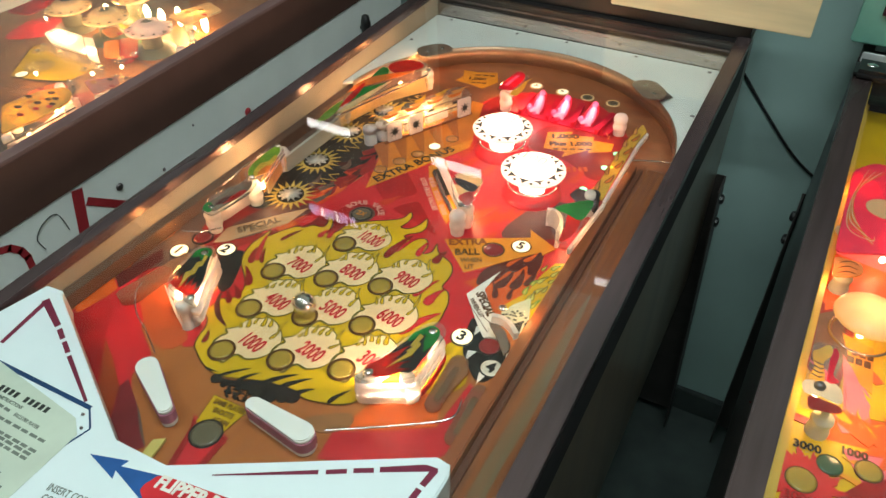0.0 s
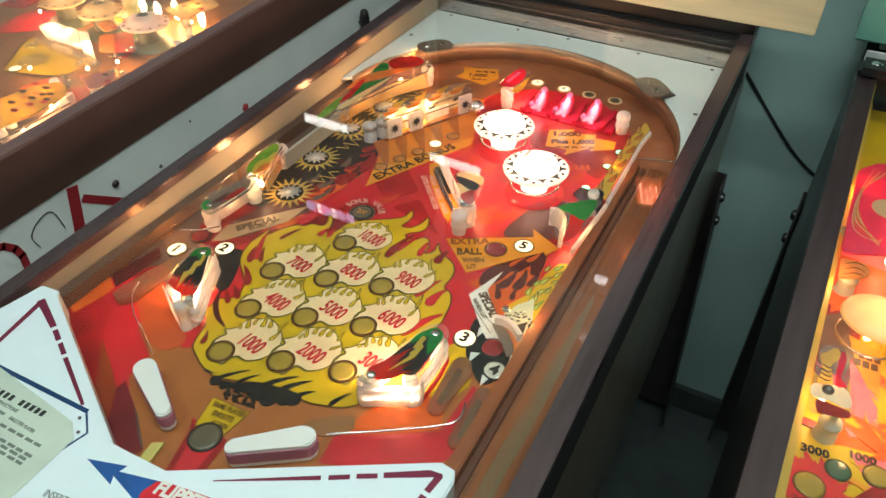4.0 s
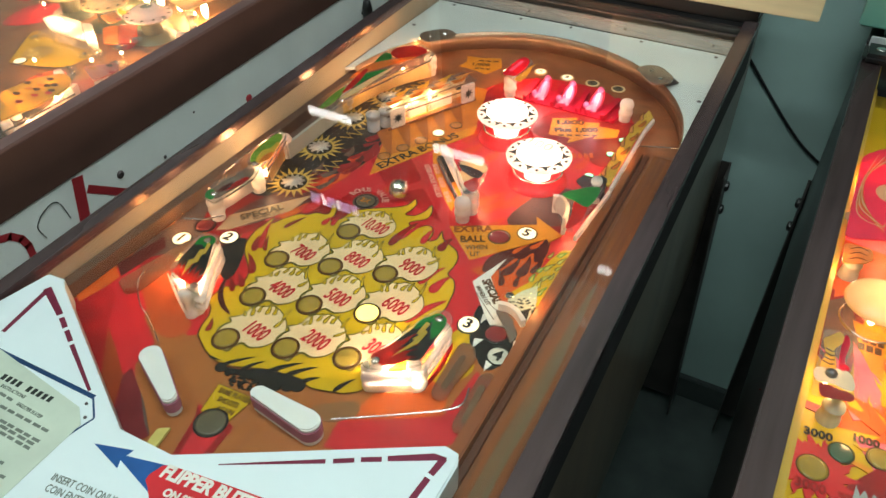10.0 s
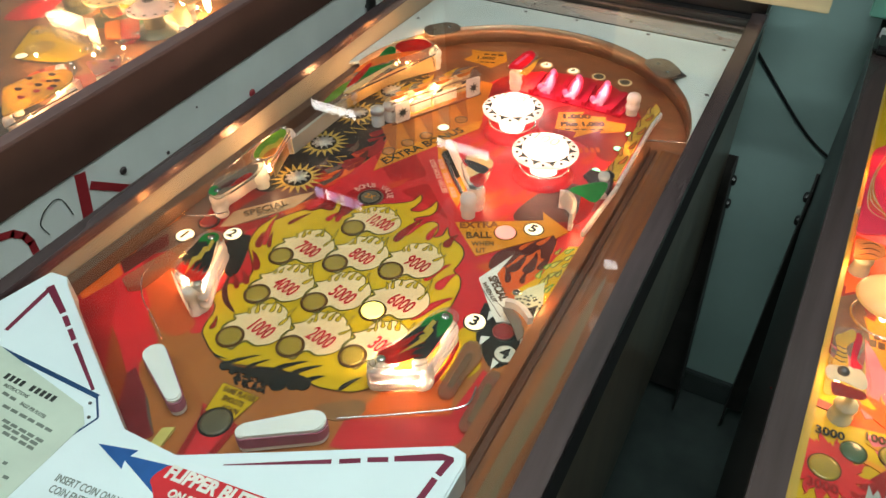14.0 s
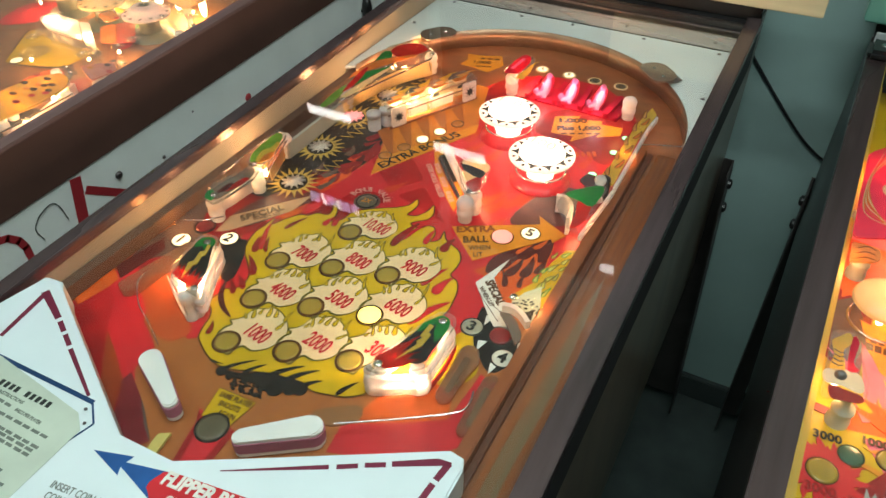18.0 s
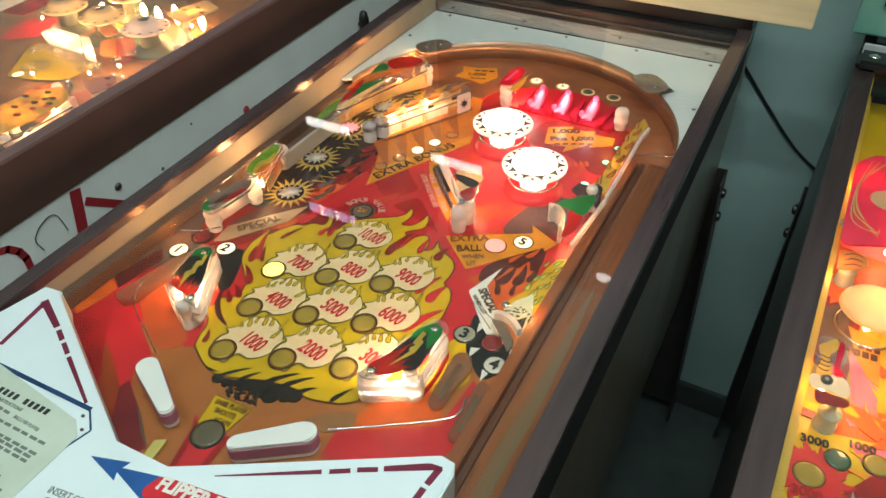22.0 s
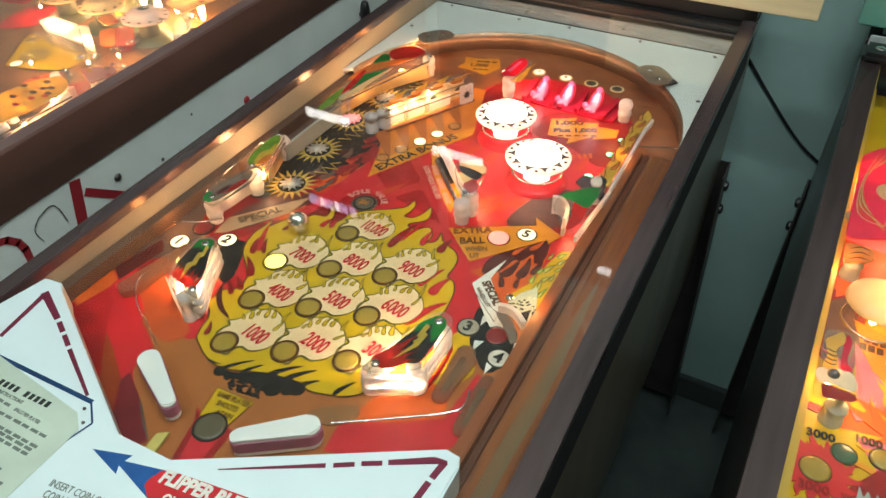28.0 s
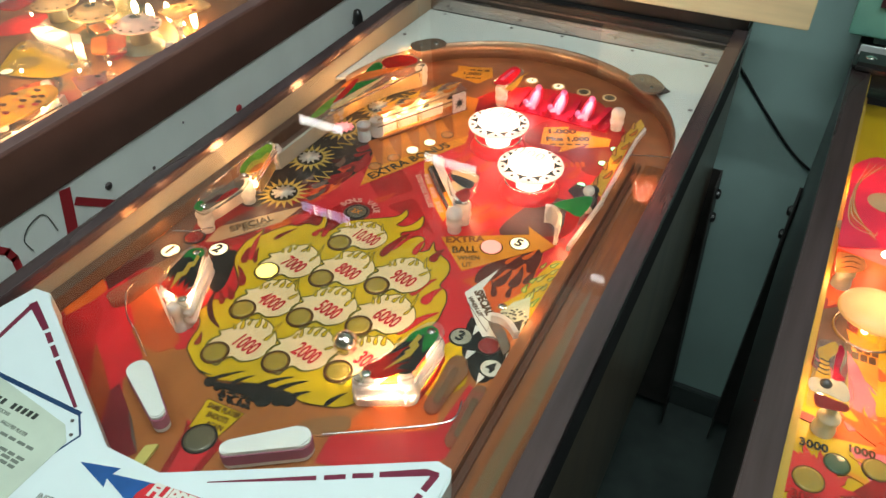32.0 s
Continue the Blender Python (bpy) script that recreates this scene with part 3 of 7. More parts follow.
art("arch_wood", ring_pts(*AC, AR - 0.003, 40, 0, 180) + ring_pts(*AC, AR - 0.062, 40, 0, 180)[::-1], 1.2, ARCH_WOOD, main)
for x, y in ((-0.10, 0.912), (-0.004, 0.917), (0.125, 0.916), (0.252, 0.912), (-0.24, 0.915), (-0.262, 0.80), (0.262, 0.75)):
    screw(main, x, y, 0.030, 0.0035, DARK_STEEL)
# ball gates on the arch
for x, y, rot in ((-0.186, 0.752, 52), (0.186, 0.778, -45)):
    bm = prism(rounded([(-0.028, -0.020), (0.024, -0.022), (0.034, 0.0), (0.020, 0.022), (-0.022, 0.022), (-0.034, 0.004)], 0.013, 6), 0, 0.0030, bev=0.0008)
    bm.transform(pose(x, y, 0.042, 0, 0, rot))
    gate = part("ball_gate", bm, BROWN_SMOKE, main, "smoky plastic ball gate bracket")
    bm = prism([(-0.02, 0.012), (0.02, 0.012), (0.016, 0.034), (-0.012, 0.034)], 0, 0.0012)
    bm.transform(pose(x, y, 0.032, 0, 0, rot))
    part("bracket", bm, DARK_STEEL, gate)
    for dx in (-0.014, 0.014):
        p = pose(x, y, 0.0445, 0, 0, rot) @ Vector((dx, 0.0, 0))
        screw(main, p.x, p.y, p.z)

# ---- playfield print ----
art("arch_wood", curl(mm([(-200, 600), (-206, 740), (-110, 836), (0, 858), (110, 842), (204, 750), (214, 620), (150, 690), (40, 700), (-60, 640), (-130, 560)]), 4), 0.8, ARCH_WOOD, field)
art("red_field", curl(mm([(-118, 262), (-160, 300), (-120, 405), (-128, 490), (-132, 560), (-84, 640), (-66, 690), (-36, 742), (18, 772), (110, 776), (168, 748), (204, 640), (212, 520), (210, 400), (196, 320), (120, 270), (60, 330), (0, 340)])), 1, P_RED, field, "red painted field")
art("dark_field", curl(mm([(-222, 290), (-246, 400), (-254, 540), (-225, 670), (-160, 660), (-137, 516), (-120, 420), (-150, 345), (-176, 300)])), 2, P_BLACK, field)
art("deep_field", curl(mm([(-240, 226), (-224, 300), (-176, 312), (-136, 330), (-110, 290), (-150, 236), (-196, 190)])), 1.6, P_DEEP, field)
for x, y, a, l in ((-150, 262, 64, 54), (-166, 250, 60, 50), (-132, 284, 70, 50), (-182, 232, 58, 46)):
    art("dark_lick", tongue(x * 0.001, y * 0.001, a, l * 0.001, 0.016, 0.4), 2.4, P_ORANGE if l > 50 else P_RED, field)
# darker copy of the red: shade at the lower left put into the colour
SHADED_MAROON = paint("shaded_maroon_paint", (0.42, 0.010, 0.012), 0.25, 30)
art("left_red", mm([(-262, -20), (-258, 120), (-226, 118), (-196, 95), (-170, 50), (-146, 20), (-122, -8), (-52, -70), (-90, -90), (-262, -90)]), 1, P_RED, field)
art("flame_bed", curl(mm([(-100, 56), (-122, 66), (-136, 96), (-138, 130), (-140, 156), (-166, 200), (-162, 250), (-120, 300), (-60, 350), (0, 380), (60, 350), (110, 318), (128, 290), (140, 262), (160, 232), (166, 200), (150, 150), (60, 150), (-60, 150)]), 4), 1.2, P_RED, field)
art("left_outlane", curl(mm([(-262, 122), (-256, 200), (-214, 190), (-190, 168), (-191, 128), (-222, 138), (-240, 112)]), 4), 1.3, P_DUSK, field)
art("left_lane_floor", curl(mm([(-262, 196), (-262, 660), (-232, 660), (-222, 560), (-244, 430), (-226, 300), (-216, 200)]), 3), 1.4, P_DUSK, field)
art("left_stripe", curl(mm([(-242, 116), (-222, 140), (-190, 126), (-192, 112), (-214, 96), (-228, 102)]), 4), 1.6, P_DEEP, field)
# orange patch: the slingshot lamp's glow on the wood, painted on
art("left_glow", curl(mm([(-222, 96), (-204, 116), (-184, 112), (-160, 92), (-134, 76), (-112, 62), (-118, 42), (-138, 39), (-170, 56), (-196, 74), (-214, 84)]), 5), 1.8, paint("painted_lamp_glow", (0.50, 0.080, 0.020), 0.2, 14), field)
art("sling_bed", curl(mm([(-190, 132), (-178, 182), (-158, 192), (-148, 160), (-152, 132), (-166, 122)]), 4), 1.9, P_RUST, field)
art("left_maroon", mm([(-258, 24), (-254, 74), (-222, 58), (-193, 20), (-140, -34), (-170, -30)]), 1.7, SHADED_MAROON, field)
art("left_orange", mm([(-193, 21), (-160, 2), (-126, -20), (-98, -60), (-140, -36)]), 2, paint("burnt_orange_paint", (0.34, 0.050, 0.012), 0.2, 30), field)
art("left_red_tip", mm([(-238, 71), (-213, 79), (-176, 53), (-141, 34), (-130, 27), (-128, 6), (-124, -10), (-150, -2), (-190, 30)]), 1.6, P_RED, field)
art("left_deep", mm([(-125, -9), (-110, -18), (-94, -27), (-48, -61), (-60, -80), (-90, -80), (-98, -58), (-126, -20)]), 2.2, paint("dusky_maroon_paint", (0.20, 0.018, 0.022), 0.2, 30), field)
# thin dark strip below the flipper: shade painted on
art("left_painted_shade", mm([(-94, -27), (-82, -34), (-50, -58), (-48, -61), (-66, -50)]), 2.3, P_DUSK, field)
art("left_amber", mm([(-277, 46), (-270, 98), (-244, 84), (-244, 66), (-252, 32)]), 2.1, P_ORANGE, field)
art("left_corner", mm([(-264, 98), (-252, 163), (-235, 148), (-243, 85)]), 2.0, P_RUST, field)
art("right_red", mm([(103, 6), (99, 38), (150, 66), (184, 88), (188, 152), (198, 146), (210, 150), (210, 70), (180, 30)]), 1, P_RED, field)
art("right_orange", mm([(101, 38), (112, 80), (128, 96), (150, 122), (146, 166), (160, 156), (172, 130), (183, 88), (150, 66)]), 1.5, P_ORANGE, field)
# the great yellow flame, with its dark outline and licks
flame_west = [(-73, 43), (-86, 50), (-98, 58), (-104, 72), (-107, 85), (-115, 96), (-127, 102), (-124, 114), (-123, 127), (-113, 133), (-109, 144), (-114, 159), (-128, 173), (-145, 188), (-154, 204), (-158, 224), (-156, 238), (-154, 257), (-149, 245), (-141, 261), (-130, 277), (-119, 281), (-112, 290), (-98, 293), (-99, 305), (-106, 317), (-95, 311), (-88, 297), (-86, 284), (-76, 294), (-73, 312), (-65, 321)]
flame_east = [(-49, 333), (-29, 346), (-16, 358), (-13, 374), (-6, 365), (-6, 351), (-8, 340), (4, 343), (11, 357), (13, 372), (21, 357), (20, 343), (8, 332), (6, 325), (19, 323), (27, 332), (36, 332), (43, 320), (44, 307), (52, 315), (50, 332), (59, 319), (73, 312), (84, 306), (92, 294), (94, 279), (94, 265), (105, 259), (113, 245), (116, 230), (118, 215), (117, 201)]
flame_foot = [(120, 168), (125, 136), (119, 101), (102, 82), (96, 73), (85, 65), (74, 61), (56, 56), (46, 56), (34, 59), (18, 57), (1, 54), (-20, 46), (-40, 39), (-56, 38)]
flame = mm((flame_west + flame_east + flame_foot)[::-1])


fl = curl(flame, 4)
art("yellow_flame", fl, 4, P_YELLOW, field, "yellow painted flame")
part("flame_outline", ribbon(fl, 0.0018, 4.3 * STEP), P_BROWN, field)
rng = random.Random(4)


def comma(x, y, ang, length, width, side):
    """A curled drop: a round foot and a bent tip."""
    c, s = math.cos(radians(ang)), math.sin(radians(ang))
    loc = [(0, 0), (0.06, -0.4), (0.3, -0.5), (0.55, -0.2), (0.78, 0.15), (1.0, 0.75), (0.72, 0.55), (0.45, 0.45), (0.2, 0.42), (0.04, 0.25)]
    return [(x + c * a * length - s * b * width * side, y + s * a * length + c * b * width * side) for a, b in curl(loc, 3)]


def along(pts, k):
    """Point at share k of a closed line."""
    f = (k % 1.0) * len(pts)
    i = int(f)
    return Vector(pts[i % len(pts)]).lerp(Vector(pts[(i + 1) % len(pts)]), f - i)


def drop(x0, y0, x1, y1, w, side=1):
    """A curled drop with its round foot at the first point and its tip at the second."""
    d = Vector((x1 - x0, y1 - y0))
    return comma(x0 * 0.001, y0 * 0.001, math.degrees(math.atan2(d.y, d.x)) - 14 * side, d.length * 0.001, w * 0.001, side)


# red drops licking into the yellow: foot, tip, width, bend
for k, d in enumerate([(7, 278, 20, 330, 11, -1), (73, 235, 89, 272, 9, -1), (93, 229, 98, 261, 12, -1), (67, 297, 67, 323, 11, -1), (89, 176, 118, 223, 12, -1), (-130, 200, -145, 249, 8, -1), (-129, 245, -114, 274, 6, -1), (-89, 273, -88, 292, 8, -1), (-78, 277, -79, 298, 7, -1), (-93, 65, -100, 82, 6, 1), (41, 299, 41, 329, 8, -1), (12, 294, 27, 329, 7, -1), (-122, 199, -133, 225, 5, -1)]):
    pts = drop(*d)
    art("red_lick", pts, 5.6, P_RED if k % 3 else P_DEEP, field)
    part("lick_outline", ribbon(pts, 0.0010, 5.8 * STEP), P_DEEP if k % 3 else P_BROWN, field)
# black points of the coals running into the foot of the flame
for x0, y0, x1, y1, w, side in [(-46, 36, -18, 58, 5, -1), (-24, 41, -7, 60, 5, -1), (1, 50, 30, 75, 7, -1), (20, 54, 46, 78, 7, -1), (40, 56, 54, 70, 6, -1), (75, 62, 88, 85, 6, -1), (-66, 40, -49, 44, 3, 1)]:
    art("coal_point", drop(x0, y0, x1, y1, w, side), 5, P_BLACK, field)
# charred coals under the flame
art("coals", curl(mm([(-51, 34), (-40, 37), (-22, 42), (-8, 51), (4, 54), (21, 58), (40, 60), (46, 55), (42, 48), (34, 44), (25, 45), (24, 38), (17, 34), (9, 37), (-1, 37), (-17, 35), (-32, 33), (-42, 31)]), 4), 6, P_BLACK, field)
for x, y, r in ((17, 41, 9), (39, 52, 8), (31, 46, 6), (8, 41, 7), (-45, 34, 6)):
    art("coal_lump", ring_pts(x * 0.001, y * 0.001, r * 0.001, 14), 6.3, P_BLACK, field)
for k in range(110):
    f, g = rng.random(), rng.random()
    x = (1 - g) * (-39 + 43 * f) + g * (-19 + 32 * f)
    y = (1 - g) * (32 + 11 * f) + g * (21 + 4 * f)
    r = rng.uniform(0.8, 2.6) * (1.15 - 0.45 * g)
    art("coal_speck", star(x * 0.001, y * 0.001, r * 0.001, r * 0.0007, 5, k), 6.5 + 0.2 * (k % 4), P_BLACK, field)

# bonus fireballs with their inserts and numbers
U, V, O = Vector((0.0645, 0.0190)), Vector((-0.0165, 0.0635)), Vector((-0.0665, 0.0660))
BALLSHAPE = mm([(-14, 2), (-16, 14), (-12, 22), (-18, 26), (-12, 31), (-7, 38), (-6, 46), (-1, 54), (7, 57), (13, 62), (24, 61), (36, 55), (46, 46), (51, 35), (50, 24), (46, 13), (39, 6), (31, 2), (20, 3), (15, -4), (11, -13)])
BONUS = {}
for k, (num, i, j) in enumerate([("1000", 0, 0), ("2000", 1, 0), ("3000", 2, 0), ("4000", 0, 1), ("5000", 1, 1), ("6000", 2, 1), ("7000", 0, 2), ("8000", 1, 2), ("9000", 2, 2), ("10,000", 1, 3)]):
    c = O + U * i + V * j
    if j == 3:
        c = Vector((-0.0530, 0.2765))
    BONUS[num] = c
    ky = 0.86 if j == 3 else 1.0
    sh = curl([(c.x + x * 0.98, c.y + y * ky) for x, y in BALLSHAPE], 4)
    art("fireball", sh, 7, P_CREAM, field)
    part("fireball_outline", ribbon(sh[56:] + sh[:22], 0.0032, 7.3 * STEP, False), P_OLIVE, field)
    part("fireball_outline", ribbon(sh[20:58], 0.0014, 7.25 * STEP, False), P_OLIVE, field)
    for dx, dy, tx, ty, w, side in ((2, 35, -2, 49, 4.5, -1), (6, 43, 3, 57, 4.5, -1), (15, 44, 12, 60, 5, -1), (23, 47, 21, 63, 5.5, -1), (35, 33, 40, 51, 4.5, 1), (36, 47, 32, 70, 4, -1), (-4, 31, -7, 41, 4, 1)):
        lean, short = rng.uniform(-5, 5), rng.uniform(0.65, 1.0)
        x0, y0 = c.x * 1000 + dx, c.y * 1000 + (dy + 4) * ky
        pts = drop(x0, y0, x0 + (tx - dx) * short + lean, y0 + (ty - dy) * ky * short, w * rng.uniform(0.75, 1.1), side if rng.random() < 0.75 else -side)
        art("flame_curl", pts, 7.6, P_YELLOW, field)
        part("curl_outline", ribbon(pts, 0.0010, 7.9 * STEP), P_OLIVE, field)
    ins = insert(main, c.x, c.y, 0.0122, INSERT_OLIVE, P_BROWN, 0.0032, 9)
    lettering(num, 0.0270, c.x + 0.0055, c.y + 0.0175, -8.5, 10 * STEP, P_CRIMSON, field, 0.08, 0.55 if j < 3 else 0.48, "bonus_number", 0.0005)

# darker patches and licks in the red
for pts in ([(58, 602), (60, 668), (118, 692), (190, 690), (196, 610), (178, 560), (126, 588)], [(-58, 656), (-54, 716), (-30, 736), (-8, 700), (-12, 664), (-40, 640)], [(176, 440), (184, 520), (200, 540), (206, 460)], [(150, 408), (170, 436), (200, 400), (186, 396)]):
    art("maroon_patch", curl(mm(pts), 4), 2.0, P_DEEP, field)
for x, y, a, l, w in ((60, 400, 60, 60, 16), (78, 392, 70, 54, 14), (92, 410, 64, 50, 14), (110, 420, 76, 44, 12), (30, 500, 80, 46, 14), (-8, 500, 70, 60, 14), (-20, 530, 84, 50, 12), (66, 540, 74, 44, 12), (150, 540, 80, 50, 12), (-60, 372, 62, 40, 12), (96, 360, 70, 40, 10)):
    art("red_flame_lick", tongue(x * 0.001, y * 0.001, a, l * 0.001, w * 0.001, 0.5 if l % 4 else -0.4), 2.3, P_GLOW, field)
# darker rectangles: faint reflections in the glass, painted onto the red
REFLECTION_RED = paint("reflection_red_paint", (0.42, 0.010, 0.012), 0.3, 26)
for pts in ([(-120, 428), (-85, 472), (-26, 417), (-56, 377)], [(-43, 369), (-18, 403), (46, 344), (7, 358)], [(41, 434), (69, 427), (78, 395), (57, 397)], [(-105, 328), (-92, 363), (-39, 362), (-57, 336)]):
    art("reflection_patch", rounded(mm(pts), 0.010), 1.5, REFLECTION_RED, field)
# 2x bonus value
c = (-0.0690, 0.3400)
art("bonus_value_disc", ring_pts(*c, 0.0175), 3, P_DUSK, field)
insert(main, *c, 0.0125, INSERT_DARK, P_BLACK, 0.002, 5)
lettering("2X", 0.012, c[0] - 0.007, c[1] - 0.004, 0, 0.0022, P_AMBER, field, 0, 0.9)
PALE_RED = paint("pale_red_print", (0.66, 0.30, 0.24))
for k, ch in enumerate("BONUS VALUE"):
    a = 172 - k * 14.0
    lettering(ch, 0.0125, c[0] + 0.0215 * math.cos(radians(a)), c[1] + 0.0215 * math.sin(radians(a)), a - 90, 0.0012, PALE_RED, field, 0, 0.8, thick=0.0003)

# extra bonus panel
art("extra_bonus_panel", mm([(-98, 393), (-18, 556), (-60, 690), (-88, 690), (-142, 524)]), 3, P_PANEL, field, "amber printed bonus panel")
art("panel_edge", mm([(-98, 393), (-18, 556), (-24, 580), (-110, 430)]), 4, P_AMBER, field)
for k, (x, y) in enumerate([(-105, 443), (-92, 474), (-78, 503), (-66, 534), (-53, 566)]):
    art("spike", mm([(x - 4, y + 12), (x + 8, y + 8), (x - 32, y + 74), (x - 46, y + 52)]), 5, paint("brown_spike", (0.36, 0.095, 0.016)) if k == 0 else bpy.data.materials["brown_spike"], field)
    insert(main, x * 0.001, y * 0.001, 0.0085, INSERT_AMBER if k != 3 else LIT_WHITE, P_BROWN, 0.0014, 6)
lettering("EXTRA BONUS", 0.0205, -0.092, 0.4125, 65, 0.0013, P_BLACK, field, 0, 1.02, thick=0.0004)
# print beside the panel
lettering("LITES HOLE VALUES", 0.0098, -0.0425, 0.4500, -48, 0.0008, PALE_RED, field, 0, 0.92, thick=0.0004)
bars([(-0.0330 + 0.0056 * q, 0.4560 - 0.0063 * q, 0.0068, 0.0066, -48) for q in range(12) if q % 4 != 3], field, PALE_RED, 0.0008)
art("gate_slot", mm([(-37, 478), (-29, 487), (15, 435), (8, 424)]), 4, P_BLACK, field, "black slot")
art("slot_edge", mm([(-48, 484), (-30, 507), (36, 410), (41, 373), (21, 392), (-25, 445)]), 3, P_AMBER, field)
art("dark_patch", curl(mm([(-175, 186), (-158, 207), (-137, 173), (-127, 147), (-131, 137), (-150, 149)]), 3), 3.1, P_BLACK, field)
part("lick_stroke", ribbon(curl(mm([(-130, 137), (-121, 119), (-105, 104), (-87, 96)]), 4, False), 0.0065, 5.7 * STEP, False), P_RUST, field)
for d in [(-110, 159, -138, 184, 10, 1), (-105, 136, -126, 152, 8, 1), (-133, 193, -146, 220, 9, -1), (-110, 125, -130, 142, 7, 1)]:
    art("red_lick", drop(*d), 5.9, P_DEEP, field)
UMBER = paint("umber_art_paint", (0.13, 0.040, 0.030), 0.25, 30)
art("dark_patch", curl(mm([(117, 383), (115, 423), (139, 481), (173, 484), (181, 421), (169, 405)]), 3), 2.6, UMBER, field)
art("dark_patch", curl(mm([(-205, 218), (-203, 264), (-173, 321), (-132, 322), (-149, 272), (-178, 224)]), 3), 2.7, UMBER, field)
art("dark_patch", curl(mm([(-111, 287), (-105, 328), (-61, 315), (-66, 297)]), 3), 1.6, P_DEEP, field)

# extra ball arrow
art("extra_ball_arrow", mm([(54, 344), (150, 398), (143, 413), (186, 392), (176, 372), (172, 378), (105, 299)]), 6.5, P_AMBER, field, "amber printed arrow")
EXTRA = (0.1180, 0.3540)
insert(main, *EXTRA, 0.0125, INSERT_RED, P_BROWN, 0.002, 7)
lettering("EXTRA", 0.0165, 0.064, 0.3365, 29, 0.0016, paint("rust_print", (0.24, 0.06, 0.012)), field, 0, 0.95, thick=0.0006)
lettering("BALL", 0.0165, 0.080, 0.3225, 29, 0.0016, P_BROWN, field, 0, 0.85, thick=0.0005)
lettering("WHEN", 0.011, 0.0925, 0.3135, 29, 0.0016, P_BROWN, field, 0, 0.8, thick=0.0003)
lettering("LIT", 0.011, 0.1025, 0.3050, 29, 0.0016, P_BROWN, field, 0, 0.8, thick=0.0003)
# numbered rollover discs
DISCS = {"1": (-0.2290, 0.1690), "2": (-0.1780, 0.1980), "3": (0.1520, 0.2040), "4": (0.1990, 0.1790), "5": (0.1460, 0.3760)}
for ch, (x, y) in DISCS.items():
    lit = ch in "125"
    insert(main, x, y, 0.0112, LIT_WHITE if lit else INSERT_WHITE if ch == "4" else INSERT_GREY, P_BLACK, 0.0018, 7)
    lettering(ch, 0.019, x - 0.0052, y - 0.0065, 0, 0.0028, P_BLACK, field, 0, 1.0, "disc_number", 0.0006)
insert(main, 0.1840, 0.2060, 0.0118, INSERT_RED, P_BLACK, 0.002, 7)
insert(main, -0.222, 0.2030, 0.0118, INSERT_RED, P_BLACK, 0.002, 7)
# special plates
art("special_plate", mm([(125, 267), (132, 288), (143, 321), (140, 284), (171, 246), (188, 218), (173, 214), (164, 222)]), 7, P_WHITE, field, "white special panel")
part("panel_line", ribbon(mm([(135, 254), (173, 223), (172, 236)]), 0.0010, 7.3 * STEP), P_BROWN, field)
lettering("SPECIAL", 0.0140, 0.1340, 0.2730, -44.2, 0.0018, P_BROWN, field, 0, 0.80, thick=0.0006)
lettering("WHEN LIT", 0.0072, 0.1320, 0.2610, -41.6, 0.0018, P_BROWN, field, 0, 0.98, thick=0.0002)
art("special_plate", mm([(-203, 202), (-208, 234), (-154, 302), (-140, 318), (-144, 278), (-190, 210)]), 4, paint("tan_plate_paint", (0.46, 0.27, 0.14)), field, "tan special panel")
lettering("SPECIAL", 0.0160, -0.1880, 0.2316, 53, 0.0013, P_BROWN, field, 0, 0.98, thick=0.0004)
lettering("WHEN LIT", 0.0085, -0.1740, 0.2391, 53, 0.0013, P_BROWN, field, 0, 0.9)
# right side: dark flames, chequers and green licks
art("right_flame_field", mm([(112, 284), (124, 300), (150, 352), (172, 384), (181, 366), (188, 310), (172, 250), (160, 250), (138, 280)]), 2, P_ORANGE, field)
art("dark_flame", curl(mm([(126, 290), (124, 316), (146, 352), (171, 383), (180, 364), (182, 340), (174, 332), (167, 346), (160, 330), (151, 326), (146, 306), (137, 292)]), 4), 3, P_RUST, field)
for d in ((149, 294, 156, 330, 12, 1), (166, 300, 166, 338, 13, 1), (178, 312, 178, 346, 9, 1), (156, 276, 142, 300, 8, 1), (172, 282, 170, 304, 7, -1)):
    art("dark_lick", drop(*d), 3.5, P_RUST, field)
for d in ((160, 352, 168, 376, 7, 1), (146, 334, 158, 356, 6, -1)):
    art("orange_lick", drop(*d), 3.8, P_ORANGE, field)
art("green_flame_field", mm([(167, 262), (186, 303), (189, 340), (196, 366), (209, 372), (209, 252), (188, 258)]), 5, P_YELLOW, field)
for q in range(16):
    x, y = 178 + 26 * rng.random() + (6 if q > 8 else 0), 262 + 6 * q
    pts = drop(x, y, x + rng.uniform(-2, 9), y + rng.uniform(11, 17), rng.uniform(4, 6), rng.choice((-1, 1)))
    art("green_curl", pts, 6, P_LIME, field)
    part("curl_outline", ribbon(pts, 0.0013, 6.3 * STEP), P_OLIVE if q % 3 else P_GREEN, field)
art("black_corner", curl(mm([(148, 236), (172, 226), (200, 222), (206, 196), (203, 164), (190, 158), (172, 176), (160, 190)]), 3), 3, P_BLACK, field)
for x, y in ((158, 226), (166, 190), (190, 168), (204, 206)):
    art("white_fleck", mm([(x, y), (x + 9, y + 3), (x + 4, y - 14)]), 5, P_WHITE, field)
art("yellow_corner", curl(mm([(132, 150), (146, 196), (158, 204), (170, 178), (184, 150), (170, 124), (150, 122)]), 4), 2, P_YELLOW, field)
